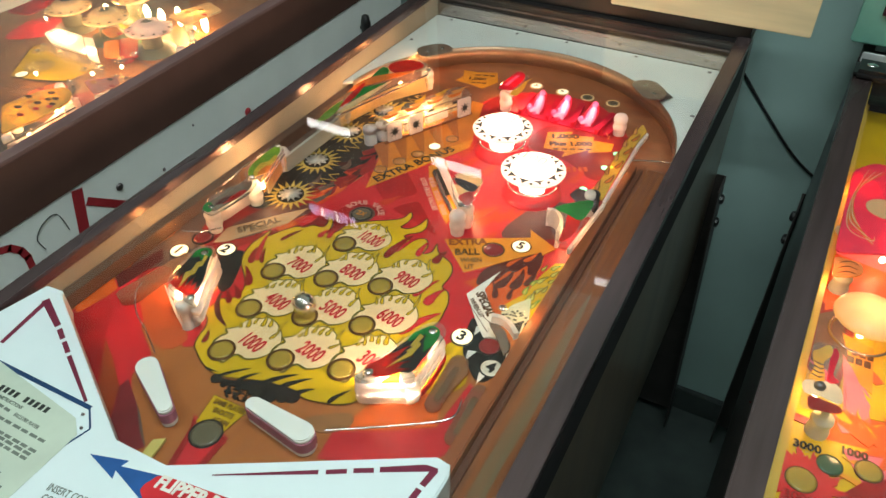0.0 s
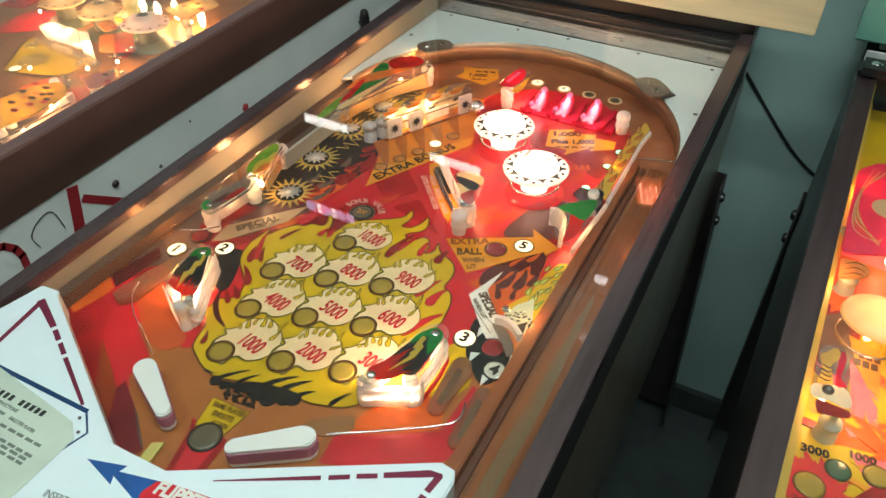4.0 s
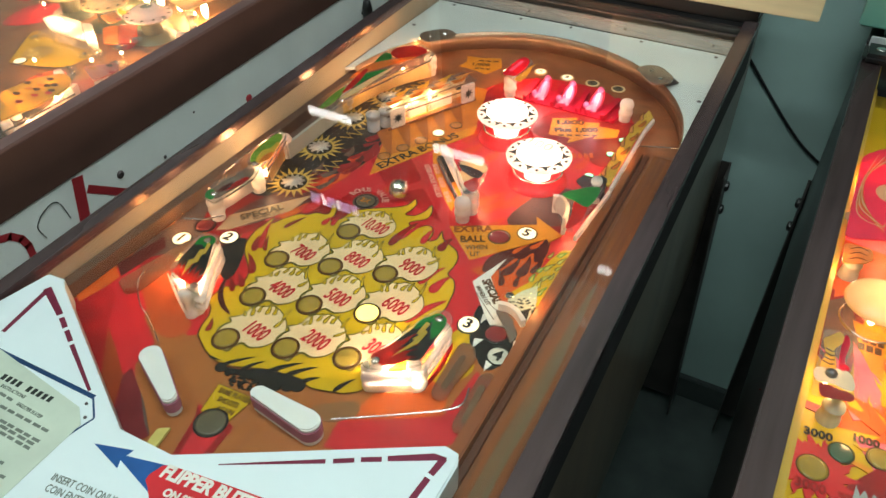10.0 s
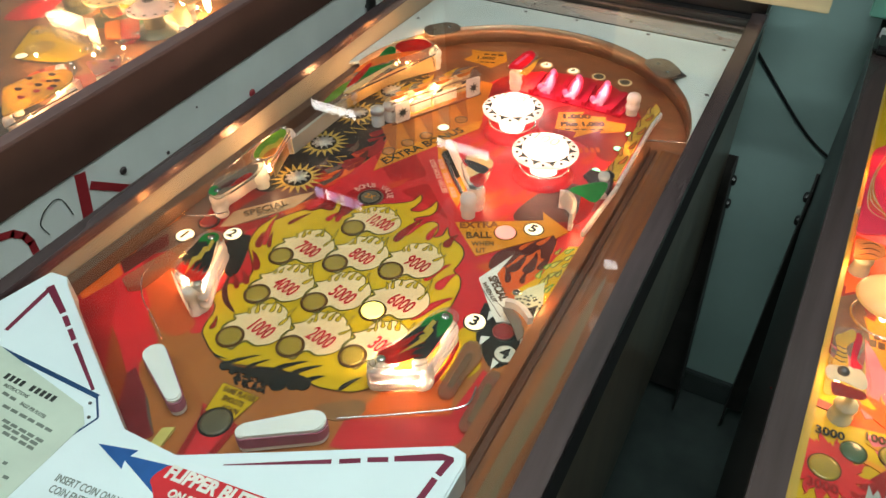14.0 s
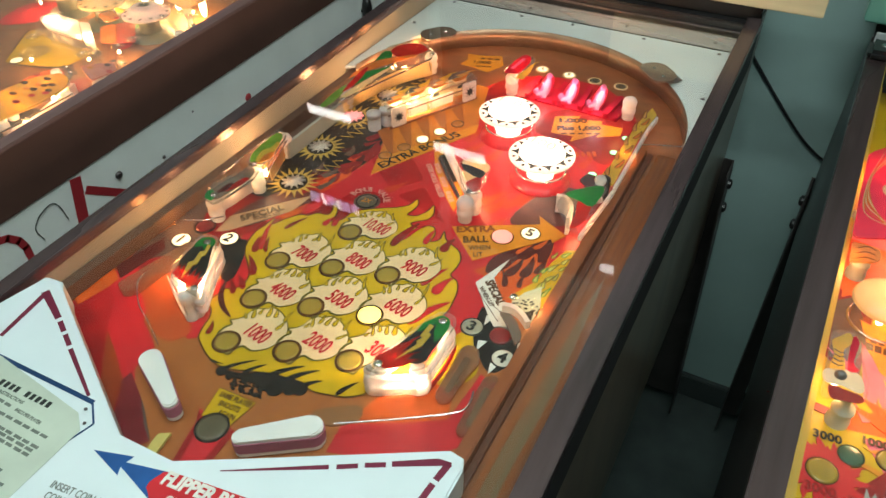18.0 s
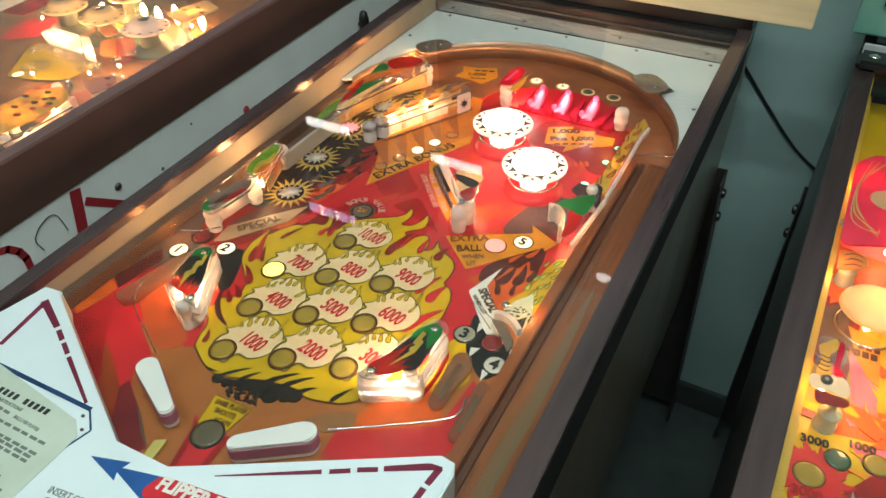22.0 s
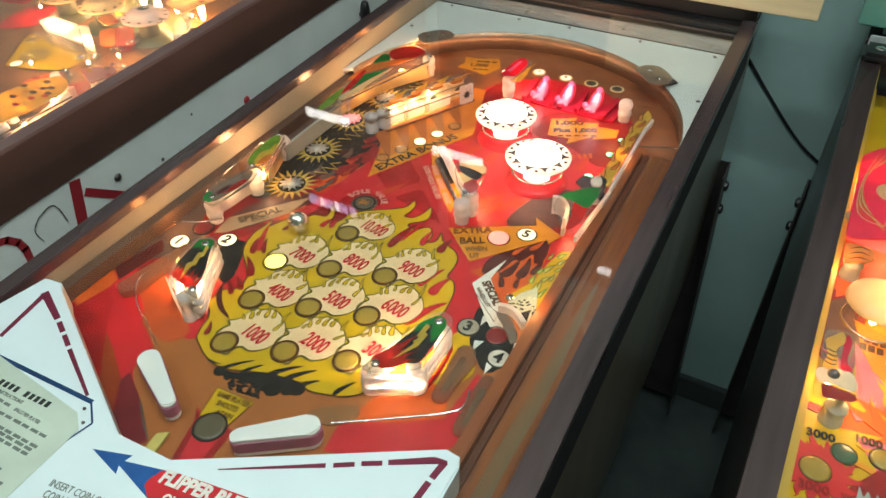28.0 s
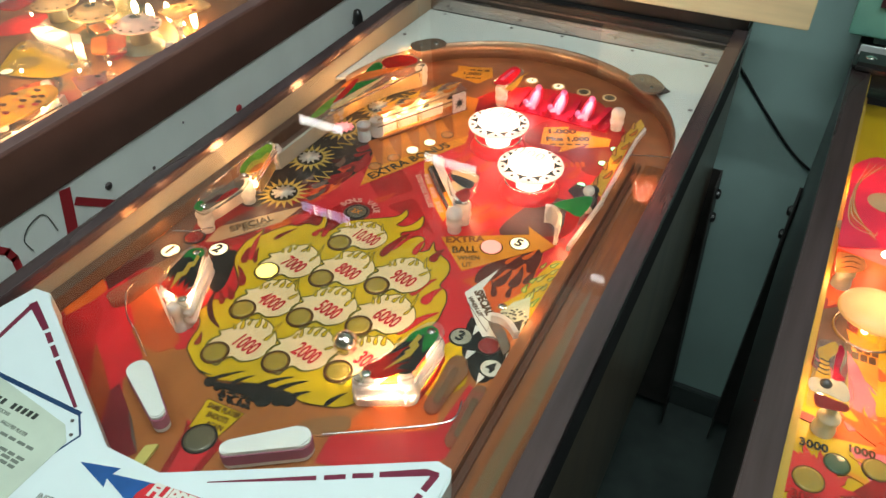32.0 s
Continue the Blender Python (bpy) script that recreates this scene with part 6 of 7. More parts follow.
lit_plastic([(54, 491), (76, 513), (139, 455), (116, 439)], PRINT_RED, 0, 0.012)
lit_plastic([(57, 460), (66, 485), (101, 467), (97, 445)], PRINT_AMBER, 1)
lit_plastic([(146, 212), (153, 261), (175, 291), (200, 285), (218, 265), (223, 207), (214, 162)], PRINT_YELLOW, 6)
lit_plastic([(184, 318), (234, 294), (240, 336), (218, 350)], mat("pink_cover", (0.80, 0.34, 0.26), 0.2, vary=0.1, scale=40, coat=0.4, through_light=0.4), 3)
lit_plastic([(-160, 440), (-110, 450), (-120, 540), (-170, 530)], PRINT_RED, 2)
lit_plastic([(110, 560), (170, 540), (180, 620), (130, 640)], PRINT_CREAM, 3)
part("lane_wall", prism(mm([(176, 300), (182, 302), (222, 196), (216, 192)]), 0.002, 0.022), CAP, left, "white lit lane guide")
for x, y, p in ((0.183, 0.263, 0.30), (0.171, 0.213, 0.25), (0.205, 0.200, 0.25), (0.145, 0.580, 0.45), (0.200, 0.520, 0.12), (0.152, 0.410, 0.15), (0.130, 0.371, 0.12), (-0.028, 0.436, 0.35), (0.010, 0.428, 0.35), (0.080, 0.416, 0.60), (-0.130, 0.490, 0.2), (0.050, 0.330, 0.10), (-0.020, 0.560, 0.3)):
    smooth(part("bulb", bulb_mesh(x, y, 0.018, 0.0026), BULB, left, "small lit bulb"))
    bulb_light(ML, x, y, 0.034, p * 1.05, WARM if p < 0.2 else HOT)
for x, y, h in ((0.062, 0.585, 2.6), (0.090, 0.600, 3.0), (0.118, 0.590, 2.6), (0.150, 0.600, 3.2), (-0.050, 0.560, 2.2), (0.020, 0.590, 2.2)):
    bm = lathe([(0.0060 * math.sin(math.pi * k / 8), -0.0060 * h * math.cos(math.pi * k / 8)) for k in range(9)], x, y, 0.022, 14)
    smooth(part("tall_bulb", bm, BULB, left, "tall white-hot bulb"))
    bulb_light(ML, x, y - 0.012, 0.030, 0.10, HOT)
insert(left, -0.005, 0.338, 0.0095, LIT_WHITE, P_BROWN, 0.001, 6)
smooth(part("rubber_ring", tube([(a, b, 0.022) for a, b in rounded(mm([(146, 212), (176, 292), (222, 262), (216, 164)]), 0.006)], 0.0032, 8, True), RUBBER, left, "white rubber ring"))
part("wire_guide", tube([(0.205, 0.277, 0.020), (0.214, 0.251, 0.020), (0.210, 0.194, 0.020)], 0.0016, 8), STEEL, left)
# lines and small metal on this playfield
for pts, w, m in (([(-15, 325), (40, 335), (81, 356), (91, 378)], 0.004, P_BLACK), ([(75, 361), (104, 350), (124, 331), (122, 314)], 0.006, P_BLACK), ([(-80, 430), (-79, 410), (-18, 327)], 0.003, P_BROWN), ([(89, 413), (103, 447), (113, 486)], 0.003, P_BROWN), ([(121, 466), (159, 457), (161, 477)], 0.004, P_DUSK)):
    part("printed_line", ribbon(curl(mm(pts), 4, False), w, 0.0012, False), m, lf)
for a, b in (((0.229, 0.152, 0.034), (0.227, 0.265, 0.034)), ((0.244, 0.144, 0.034), (0.236, 0.259, 0.034)), ((0.202, 0.172, 0.034), (0.201, 0.260, 0.034)), ((0.201, 0.335, 0.034), (0.201, 0.355, 0.034)), ((0.197, 0.321, 0.034), (0.229, 0.330, 0.034))):
    part("lane_rail", tube([a, b], 0.0011, 6), STEEL, left, "thin steel lane rail")
for x, y in ((172, 305), (188, 297), (217, 351), (235, 352), (181, 422), (181, 391), (171, 357), (232, 498), (161, 502), (199, 526), (154, 348), (33, 357)):
    screw(left, x * 0.001, y * 0.001, 0.0425, 0.0035)
    part("screw_plate", prism(ring_pts(x * 0.001, y * 0.001, 0.010, 12), 0.040, 0.0422), PLASTIC, left, "small clear plastic plate")
for x, y in ((151, 271), (176, 269), (156, 247), (196, 260), (184, 240), (170, 219), (193, 206)):
    part("printed_spot", prism(curl([(x * 0.001 + 0.0065 * math.cos(q * 1.05), y * 0.001 + (0.0035 + 0.001 * (q % 2)) * math.sin(q * 1.05)) for q in range(6)], 3), 0.0426, 0.0429), P_DEEP if x % 2 else P_BROWN, left)
# red stencil letters on the white side
SX = 0.2985


def stencil(pts, w):
    bm = bmesh.new()
    for a, b in zip(pts, pts[1:]):
        d = (Vector(b) - Vector(a)).normalized()
        n = Vector((-d.y, d.x)) * w / 2
        q = [Vector(a) - n - d * w * 0.2, Vector(b) - n + d * w * 0.2, Vector(b) + n + d * w * 0.2, Vector(a) + n - d * w * 0.2]
        vs = [bm.verts.new((SX + 0.0004, p.x, p.y)) for p in q]
        bm.faces.new(vs)
    return part("stencil_stroke", bm, STENCIL_RED, left, "red stencilled stroke")


D = -0.056    # this machine stands a little higher
stencil([(0.180, 0.022 + D), (0.166, -0.050 + D)], 0.017)
stencil([(0.190, 0.000 + D), (0.262, -0.054 + D)], 0.012)
stencil([(0.030, 0.012 + D), (0.052, 0.010 + D), (0.070, 0.004 + D), (0.081, -0.008 + D), (0.085, -0.022 + D), (0.084, -0.060 + D)], 0.010)
part("scribble", tube([(SX + 0.0006, a, b + D) for a, b in curl([(0.110, -0.027), (0.105, -0.009), (0.112, 0.002), (0.121, 0.008), (0.136, 0.012), (0.145, 0.004), (0.150, -0.022)], 4, False)], 0.0007, 5), INK, left, "thin pen scribble")
for y, z, r, m in ((0.515, -0.020, 0.007, STENCIL_RED), (0.242, -0.008, 0.006, DARK_STEEL), (0.322, -0.025, 0.003, DARK_STEEL), (0.396, 0.014, 0.002, DARK_STEEL)):
    bo = part("bolt", lathe([(0, r * 0.5), (r * 0.6, r * 0.45), (r, r * 0.1), (r, 0)], 0, 0, 0, 14), m, left)
    bo.matrix_basis = Matrix.Translation((0, -0.4, 0.9)) @ Matrix.Translation((SX, y, z + D)) @ pose(0, 0, 0, 0, 90, 0)
kn = smooth(part("side_knob", lathe([(0, 0.030), (0.007, 0.026), (0.010, 0.012), (0.010, -0.014), (0.007, -0.026), (0, -0.030)], SX + 0.012, 0.865, 0.0 + D, 16), BLACK, left, "dark rubber knob on the side"))
part("knob_stem", tube([(SX - 0.001, 0.865, D), (SX + 0.012, 0.865, D)], 0.004, 8), BLACK, kn)

# ---- neighbour on the other side ----
MR = M @ pose(0.7415, 0, 0.0, 0, 0, -1.4)
right = machine("pinball_machine", MR, "pinball machine with a steel rail and yellow and pink playfield")
cabinet(right, BLACK, mat("dark_rail_steel", (0.105, 0.070, 0.068), 0.28, 0.6, vary=0.25, scale=24, bump=0.05, stretch=(3, 0.25, 1)), wide=0.304, top=0.0250)
backbox(right, TEAL_BOX, [], z0=0.099, wide=0.326)
part("hinge_bracket", box(-0.3075, -0.235, 0.872, 0.925, 0.078, 0.094, 0, 0.006), BLACK, right)
part("hinge_plate", box(-0.303, -0.240, 0.934, 0.937, 0.076, 0.098, 0, 0.001), mat("bright_hinge_steel", (0.75, 0.76, 0.75), 0.45, 0.5, vary=0.1, scale=60), right, "bright steel hinge plate")
screw(right, -0.285, 0.900, 0.094, 0.008)
rf = part("playfield", box(-0.277, 0.277, -0.24, 0.95, -0.013, 0), P_YELLOW, right, "yellow, pink and red printed playfield")
YELLOW_WOOD = mat("lit_yellow_wood", (0.60, 0.38, 0.06), 0.4, vary=0.1, scale=20, stretch=(1, 0.3, 1))
part("inner_wall", box(-0.2790, -0.2770, -0.28, 0.94, -0.012, HGT - 0.008, SLP), YELLOW_WOOD, right, "yellow inside wall")
part("side_wood", box(-0.2768, -0.2665, -0.24, 0.93, 0.0005, 0.020, 0, 0.0015), YELLOW_WOOD, right, "yellow wooden strip along the playfield")
P_SPLASH = paint("pale_blue_grey_paint", (0.34, 0.38, 0.36), 0.1, 30)
P_PINK = paint("pink_paint", (0.80, 0.16, 0.20), 0.1, 30)
for pts, lay, m in (([(-272, 700), (-240, 760), (-150, 790), (-150, 520), (-262, 540)], 1, P_PINK), ([(-266, 420), (-150, 440), (-150, 520), (-262, 540)], 1, P_ORANGE), ([(-250, 240), (-150, 260), (-150, 300), (-220, 290)], 1, P_ORANGE), ([(-200, 210), (-150, 220), (-150, 260), (-220, 240)], 2, P_PINK), ([(-236, 150), (-230, 165), (-196, 215), (-150, 240), (-150, 60), (-240, 100)], 7, P_DEEP), ([(-212, 186), (-208, 176), (-205, 184), (-200, 174), (-198, 184), (-192, 178), (-194, 160), (-206, 150), (-214, 162)], 8, P_SPLASH), ([(-266, 330), (-232, 300), (-226, 420), (-264, 440)], 2, P_DEEP)):
    art("printed_shape", mm(pts), lay, m, rf)
art("starburst", star(-0.2465, 0.1845, 0.031, 0.022, 16), 7, P_RED, rf)
art("starburst", star(-0.17, 0.262, 0.042, 0.022, 12), 4, P_ORANGE, rf)
insert(right, -0.2475, 0.1855, 0.0128, INSERT_OLIVE, P_BROWN, 0.0012, 9)
insert(right, -0.2275, 0.2140, 0.0108, mat("dull_green_insert", (0.05, 0.10, 0.05), 0.25, vary=0.1, scale=200, coat=0.6), P_BROWN, 0.0008, 9)
insert(right, -0.1960, 0.2240, 0.0110, INSERT_OLIVE, P_BROWN, 0.0012, 9)
lettering("3000", 0.0125, -0.2605, 0.2195, 6, 0.0021, P_BLACK, rf, 0, 1.0, thick=0.0004)
lettering("1000", 0.0120, -0.2215, 0.2330, 6, 0.0021, P_BROWN, rf, 0, 1.0, thick=0.0004)
lettering("3000", 0.0130, -0.2590, 0.1600, 6, 0.0023, P_DEEP, rf, 0, 1.0, thick=0.0004)
dome = smooth(part("pop_bumper", lathe([(0.017, 0.003), (0.015, 0.034)], -0.224, 0.386, 0, 24), PLASTIC, right, "clear pop bumper under a plain cream dome"))
smooth(part("cap", lathe([(0.010, 0.036), (0.030, 0.039), (0.035, 0.043), (0.033, 0.0475), (0.026, 0.052), (0.014, 0.055), (0, 0.056)], -0.224, 0.386, 0, 36), PRINT_CREAM, dome, "cream lit dome"))
smooth(part("ring", lathe([(0.030, 0.014), (0.032, 0.016), (0.030, 0.018), (0.028, 0.016), (0.030, 0.014)], -0.224, 0.386, 0, 30), STEEL, dome))
art("printed_shape", mm([(-264, 418), (-246, 434), (-228, 376), (-238, 322), (-262, 330)]), 3, P_DUSK, rf)
art("printed_shape", mm([(-262, 472), (-218, 510), (-214, 474), (-248, 438), (-260, 426)]), 3, P_ORANGE, rf)
art("printed_shape", mm([(-234, 366), (-224, 288), (-200, 282), (-202, 316)]), 3, P_PINK, rf)
art("collect_panel", mm([(-238, 398), (-206, 388), (-202, 322), (-214, 330), (-226, 356)]), 4, P_AMBER, rf, "amber printed panel")
bars([(-0.226 + 0.0075 * q, 0.368, 0.006, 0.008, 4) for q in range(3)] + [(-0.229 + 0.008 * q, 0.356, 0.0065, 0.010, 4) for q in range(3)], rf, P_BROWN, 0.0011)
for q in range(7):
    art("burst_ray", tongue(-0.212, 0.264, 20 + 22 * q, 0.034, 0.009, 0.1), 3 + 0.3 * (q % 2), P_YELLOW if q % 2 else P_AMBER, rf)
flames = random.Random(12)
for q in range(34):
    x, y = flames.uniform(-0.255, -0.150), flames.uniform(0.110, 0.345)
    if math.hypot(x + 0.246, y - 0.188) < 0.040 or (x < -0.195 and 0.195 < y < 0.252):
        continue
    m = (P_PINK, P_ORANGE, P_YELLOW, P_AMBER, P_DEEP)[q % 5]
    art("flame_lick", tongue(x, y, math.degrees(math.atan2(y - 0.20, x + 0.14)) + flames.uniform(-25, 25), flames.uniform(0.026, 0.055), flames.uniform(0.006, 0.013), flames.choice((0.5, -0.5, 0.2))), 3.2 + 0.12 * q, m, rf)
for q in range(15):
    w = q * 0.419 + 0.12
    art("star_ray", tongue(-0.2465 + 0.020 * math.cos(w), 0.1845 + 0.020 * math.sin(w), math.degrees(w), flames.uniform(0.015, 0.025), 0.009, flames.choice((0.2, -0.2))), 7.1 + 0.1 * (q % 3), P_RED, rf)
POST_PALE = mat("pale_bluish_post_plastic", (0.62, 0.66, 0.58), 0.3, vary=0.06, scale=80, through_light=0.35)
_rp = smooth(part("post", lathe([(0.0105, 0), (0.0105, 0.006), (0.0092, 0.009), (0.0092, 0.016), (0.0105, 0.018), (0.0098, 0.022), (0.004, 0.024), (0.0036, 0.035), (0.0, 0.036)], seg=20), POST_PALE, right, "pale translucent plastic post"))
_rp.matrix_basis = Matrix.Translation((0, -0.4, 0.9)) @ pose(-0.2435, 0.2480, 0)
for x, y in ((-252, 470), (-262, 560)):
    again(_rp, x * 0.001, y * 0.001)
WHITE_PRINT = mat("white_plastic_print", (0.80, 0.74, 0.58), 0.2, vary=0.06, scale=60, coat=0.6, through_light=0.4)
pl = part("plastic_cover", prism(rounded(mm([(-268, 232), (-232, 242), (-230, 262), (-246, 330), (-268, 326)]), 0.008), 0.038, 0.0402), PLASTIC, right, "clear plastic cover printed with plain yellow and red shapes")
for pts, m in (([(-267, 308), (-262, 316), (-254, 326), (-249, 315), (-256, 300), (-253, 284), (-253, 272), (-265, 271), (-263, 290)], PRINT_YELLOW), ([(-262, 250), (-248, 250), (-235, 249), (-235, 241), (-252, 236), (-260, 236)], P_DEEP), ([(-268, 268), (-242, 276), (-234, 260), (-238, 252), (-252, 254), (-266, 252)], WHITE_PRINT), ([(-250, 322), (-244, 316), (-246, 288), (-240, 280), (-250, 276)], TARGET_RED)):
    part("printed_shape", prism(curl(mm(pts), 3), 0.0403, 0.0407), m, pl)
for q in range(4):
    part("printed_line", tube([(-0.264, 0.279 + 0.006 * q, 0.0409), (-0.258, 0.277 + 0.006 * q, 0.0409), (-0.2545, 0.279 + 0.006 * q, 0.0409)], 0.0006, 5), INK, pl)
smooth(part("knob", lathe([(0.005, 0.040), (0.0055, 0.043), (0.003, 0.046), (0, 0.0465)], -0.255, 0.265, 0, 12), DARK_STEEL, right))
pl = part("plastic_cover", prism(rounded(mm([(-269, 484), (-231, 502), (-190, 520), (-180, 700), (-246, 712), (-270, 678)]), 0.012), 0.038, 0.0402), mat("pink_plastic_print", (0.85, 0.07, 0.15), 0.2, vary=0.1, scale=40, coat=0.6, through_light=0.45), right, "pink printed plastic cover")
for k in range(6):
    part("printed_swirl", ribbon(curl([(-0.232 - 0.004 * k, 0.690), (-0.258 - 0.0012 * k, 0.640 - 0.006 * k), (-0.262, 0.590 - 0.010 * k), (-0.250 + 0.003 * k, 0.545 - 0.004 * k), (-0.232, 0.515 + 0.004 * k)], 5, False), 0.0030 - 0.0003 * k, 0.0404 + 0.00008 * k, False), PRINT_CREAM if k % 2 else PRINT_ORANGE, pl)
part("printed_disc", prism(ring_pts(-0.226, 0.600, 0.022, 20), 0.0410, 0.0413), PRINT_CREAM, pl)
pl = part("plastic_cover", prism(rounded(mm([(-268, 476), (-240, 478), (-236, 460), (-243, 450), (-266, 438)]), 0.006), 0.038, 0.0402), PRINT_AMBER, right, "amber printed plastic cover")
for k in range(3):
    part("printed_line", ribbon(curl([(-0.262, 0.446 + 0.010 * k), (-0.252, 0.454 + 0.010 * k), (-0.242, 0.453 + 0.009 * k)], 4, False), 0.0018, 0.0405, False), P_BROWN, pl)
for x, y, p in ((-0.254, 0.272, 0.16), (-0.214, 0.262, 0.11), (-0.205, 0.320, 0.06), (-0.266, 0.450, 0.08), (-0.205, 0.620, 0.20), (-0.215, 0.530, 0.12), (-0.224, 0.386, 0.16), (-0.256, 0.650, 0.14)):
    if p > 0.1 and x != -0.214:
        smooth(part("bulb", bulb_mesh(x, y, 0.016, 0.0036), BULB, right, "small lit bulb"))
    bulb_light(MR, x, y, 0.030, p * 0.6, HOT)

# ---- the ball ----
bm = bmesh.new()
bmesh.ops.create_uvsphere(bm, u_segments=32, v_segments=20, radius=0.0135)
ball = tagged(smooth(mesh_object("pinball", bm, CHROME)), "polished steel pinball rolling on the playfield", "ball")

# lamps that light an insert: a glowing lens that comes up flush when lit
LENSES = {}
for key, (x, y), r, m in (("5000", BONUS["5000"], 0.0125, LIT_YELLOW), ("6000", BONUS["6000"], 0.0125, LIT_YELLOW), ("7000", BONUS["7000"], 0.0125, LIT_YELLOW), ("extra", EXTRA, 0.0125, LIT_RED), ("three", DISCS["3"], 0.0112, LIT_WHITE), ("third", (-0.078, 0.503), 0.0085, LIT_WHITE)):
    o = smooth(part("lamp_lens", lathe([(0, 0), (r * 0.8, -0.0002), (r, -0.0006), (r, -0.003)], 0, 0, 0, 28), m, main, "glowing lens of a lit insert"))
    LENSES[key] = (o, x, y)
lettering("3", 0.019, -0.0052, -0.0065, 0, 0.0002, P_BLACK, LENSES["three"][0], 0, 1.0, "disc_number", 0.0006)


pink_star = part("lamp_lens", prism(star(0, 0, 0.0165, 0.0085, 11), -0.003, 0.0), LIT_PINK, main, "glowing pink star lens")

SIGN_AT = (0.184, 0.952, 0.437)
flash = part("flashing_sign", box(-0.026, 0.026, -0.0012, 0.0012, -0.034, 0.034, 0, 0.001), SIGN_DIM, main, "flashing red sign of the backglass")
for pts in ([(-18, -20), (-14, 16), (-6, -14), (-2, 18)], [(4, -18), (8, 14), (14, -12), (18, 20)], [(-20, 22), (0, 26), (20, 22)]):
    part("sign_stroke", tube([(a * 0.001, -0.0022, b * 0.001) for a, b in pts], 0.0016, 6), SIGN_LIT, flash)


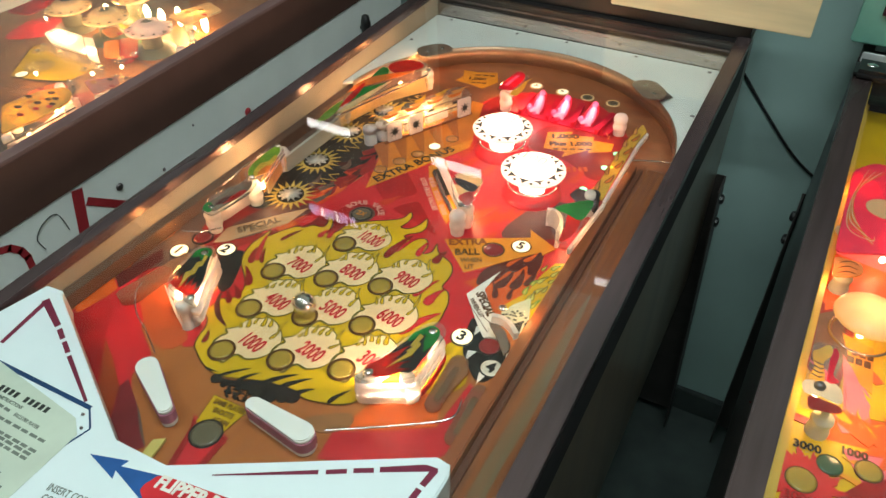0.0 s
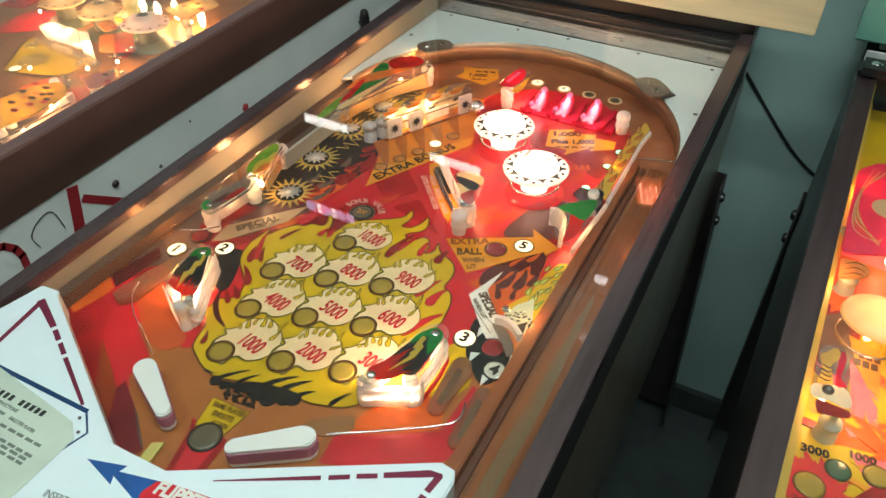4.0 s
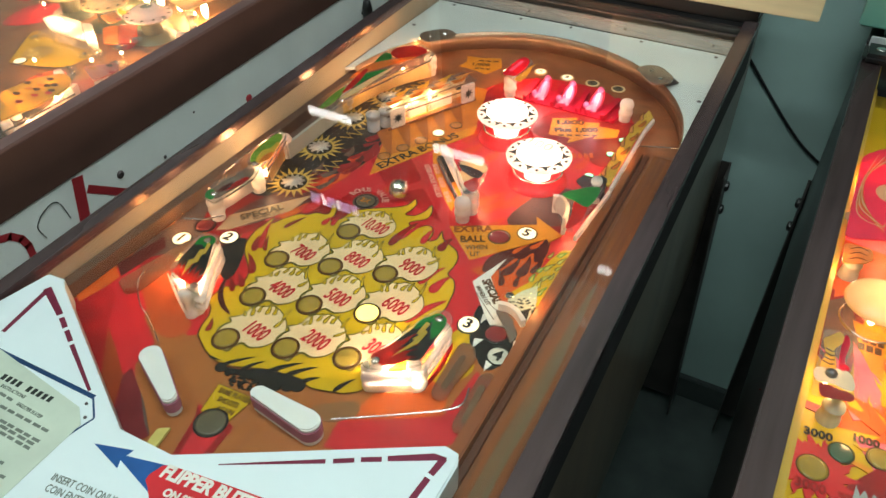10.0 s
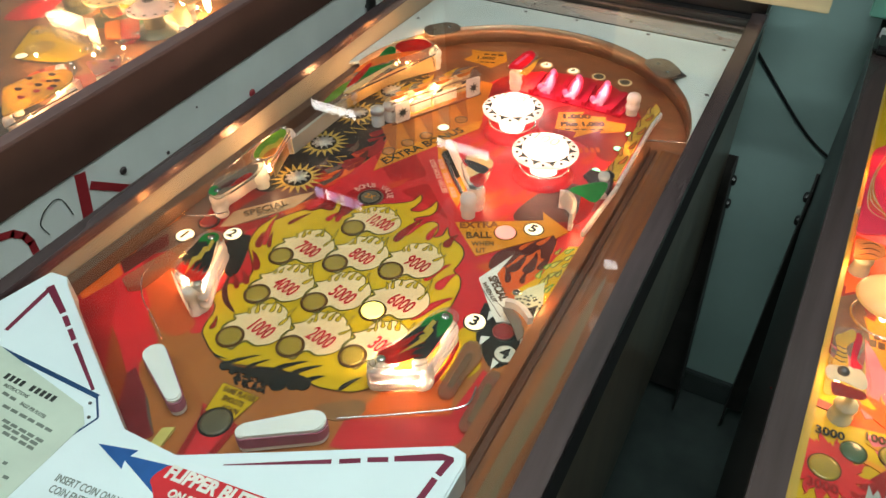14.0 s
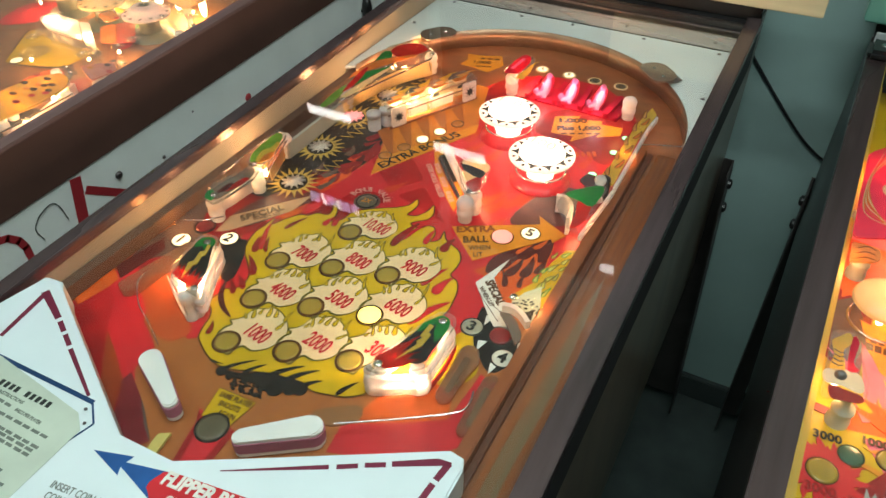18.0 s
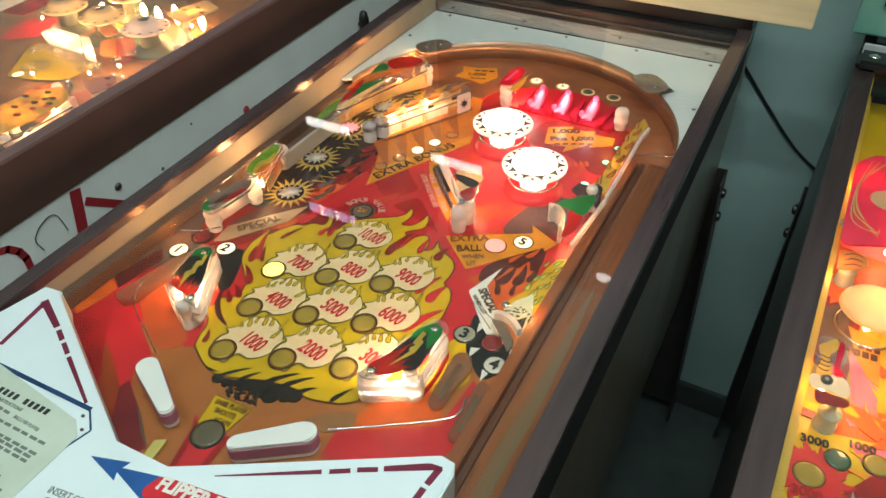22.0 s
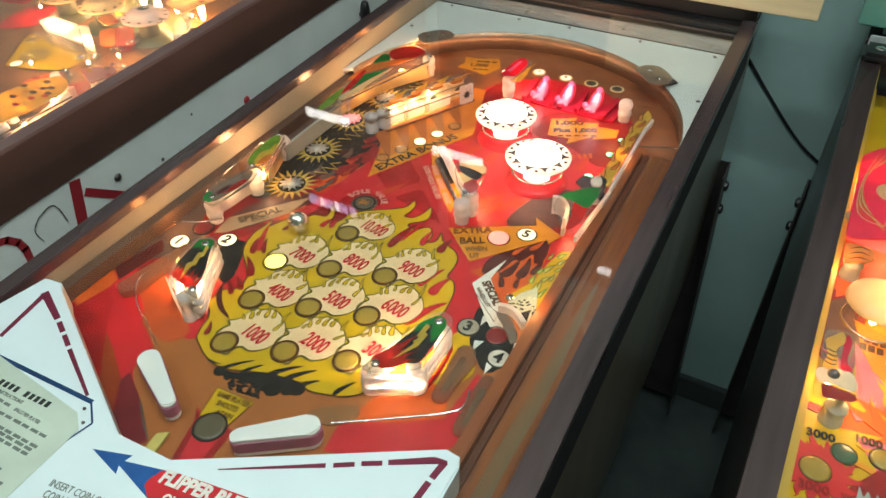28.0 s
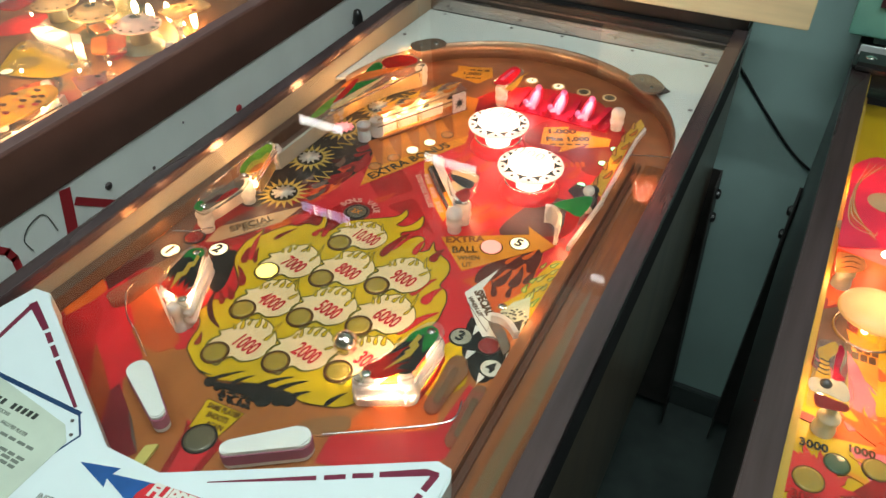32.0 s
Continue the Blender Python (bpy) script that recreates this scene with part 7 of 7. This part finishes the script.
def motions():
    base = Matrix.Translation((0, -0.4, 0.9))
    # steel ball: seconds, x, y in mm on the playfield
    rows = [(0, -21, 154), (0.1, -54, 167), (0.2, -97, 169), (0.3, -128, 172), (0.4, -118, 178), (0.5, -98, 188), (0.6, -80, 200), (0.7, -52, 199), (0.8, -22, 188), (0.9, -4, 174), (1.0, 15, 160), (1.1, 40, 132), (1.2, 67, 99), (1.3, 79, 76), (1.4, 78, 70), (1.5, 67, 78), (1.6, 47, 88), (1.8, 12, 74), (2.0, -10, 42), (2.15, -46, 27), (2.25, -10, 130), (2.4, 60, 264), (2.6, 105, 416), (2.8, 140, 480), (3.0, 174, 517), (3.4, 150, 640), (3.9, -20, 640), (4.55, -104, 544), (5.0, -10, 470), (5.6, 110, 350), (5.9, 94, 276), (6.0, 89, 247), (6.2, 66, 158), (6.4, 44, 90), (6.5, 22, 52), (6.65, -14, 30), (6.8, -70, 130), (7.0, -190, 430), (7.2, -180, 440), (7.4, -95, 312), (7.6, -14, 245), (7.8, 65, 134), (7.9, 46, 98), (8.0, 14, 108), (8.2, 60, 128), (8.4, 47, 115), (8.6, -22, 57), (8.75, 27, 30), (9.0, 0, 365), (9.2, 70, 640), (9.5, -100, 700), (9.7, -100, 470), (9.8, -86, 427), (10.0, -33, 366), (10.2, 11, 291), (10.4, 67, 181), (10.6, 47, 120), (10.8, -49, 60), (10.92, -90, 110), (11.0, -122, 198), (11.2, -196, 480), (11.5, -226, 640), (12.0, -224, 650), (19.0, -224, 650), (19.4, -40, 770), (19.8, 172, 566), (20.1, 150, 500), (20.4, 168, 410), (20.6, 155, 334), (20.8, 110, 209), (21.0, 68, 96), (21.15, 6, 60), (21.3, -70, 244), (21.45, -175, 415), (21.7, -226, 640), (22.5, -226, 652), (27.0, -226, 652), (27.6, -215, 430), (27.8, -170, 320), (28.0, -109, 254), (28.1, -90, 258), (28.2, -64, 256), (28.4, -28, 236), (28.6, 8, 192), (28.8, 56, 111), (29.0, 78, 67), (29.1, 60, 84), (29.2, 33, 95), (29.4, -2, 82), (29.6, -45, 62), (29.8, -76, 123), (30.0, -116, 293), (30.2, -161, 437), (30.4, -209, 442), (30.6, -188, 411), (30.7, -163, 334), (30.9, -105, 235), (31.0, -94, 194), (31.1, -80, 110), (31.2, -61, 61), (31.3, -41, 76), (31.4, -23, 105), (31.5, -12, 120), (31.6, -1, 134), (31.7, 9, 148), (31.8, 23, 148), (31.9, 43, 140), (32, 56, 130)]
    walk(ball, [(t, M @ pose(x * 0.001, y * 0.001, 0.0152)) for t, x, y in rows])

    def flip(ob, at, rest, up, spans, mirror):
        out, last = [], 0.0

        def key(t, a):
            out.append((t, base @ pose(at[0], at[1], 0, 0, 0, a)))
        key(0, up if spans[0][0] <= 0 else rest)
        for a, b in spans:
            if a > 0:
                key(a - 0.06, rest)
                key(a, up)
            key(b, up)
            if b < 32:
                key(b + 0.08, rest)
        if spans[-1][1] < 32:
            key(32, rest)
        walk(ob, out)
    flip(flip_l, FLIP_L, -28.5, 14.5, [(2.22, 2.86), (6.7, 7.55), (8.1, 8.66), (10.33, 10.68), (10.9, 11.86), (29.32, 29.46), (29.72, 31.52)], 1)
    flip(flip_r, FLIP_R, 218, 175.5, [(0, 0.12), (0.66, 1.06), (6.33, 6.68), (7.55, 8.28), (8.84, 10.08), (21.12, 21.88), (28.2, 29.3), (31.66, 31.84)], -1)

    def switch(ob, m_on, m_off, spans):
        out = [(0, m_on if spans[0][0] <= 0 else m_off)]
        for a, b in spans:
            if a > 0:
                out += [(a - 0.04, m_off), (a, m_on)]
            if b < 32:
                out += [(b, m_on), (b + 0.04, m_off)]
        out.append((32, m_on if spans[-1][1] >= 32 else m_off))
        walk(ob, out)
    for key, spans in (("5000", [(4.6, 9.3)]), ("6000", [(9.36, 19.9)]), ("7000", [(19.95, 32)]), ("extra", [(10.94, 32)]), ("three", [(0, 15.4)]), ("third", [(15.6, 32)])):
        ob, x, y = LENSES[key]
        switch(ob, base @ pose(x, y, 0.0034), base @ pose(x, y, -0.045), spans)
    switch(flash, base @ pose(*SIGN_AT, 0, 12, 0), base @ pose(SIGN_AT[0], SIGN_AT[1] + 0.03, SIGN_AT[2], 0, 12, 0), [(t - 0.1, t + 0.1) for t in (0.35, 2.2, 4.0, 5.5, 7.2, 9.0, 11.1, 12.85, 14.9, 17.3, 19.0, 21.0, 22.75, 24.5, 26.4, 28.3, 30.0)] + [(31.75, 32)])
    # star drop targets go down when hit
    for (t, m0), end in zip(DROPS, (19.86, 4.58, 32)):
        switch(t, base @ m0, base @ Matrix.Translation((0, 0, -0.034)) @ m0, [(0, end)])
    switch(pink_star, base @ pose(-0.205, 0.511, 0.0046), base @ pose(-0.205, 0.511, -0.045), [(15.4, 19.9), (20.5, 32)])
    for (x, y), ob in BUMPERS:
        switch(ob, pose(x, y, 0.030), pose(x, y, -0.05), [(0, 9.3), (9.88, 19.92), (20.5, 32)])


motions()
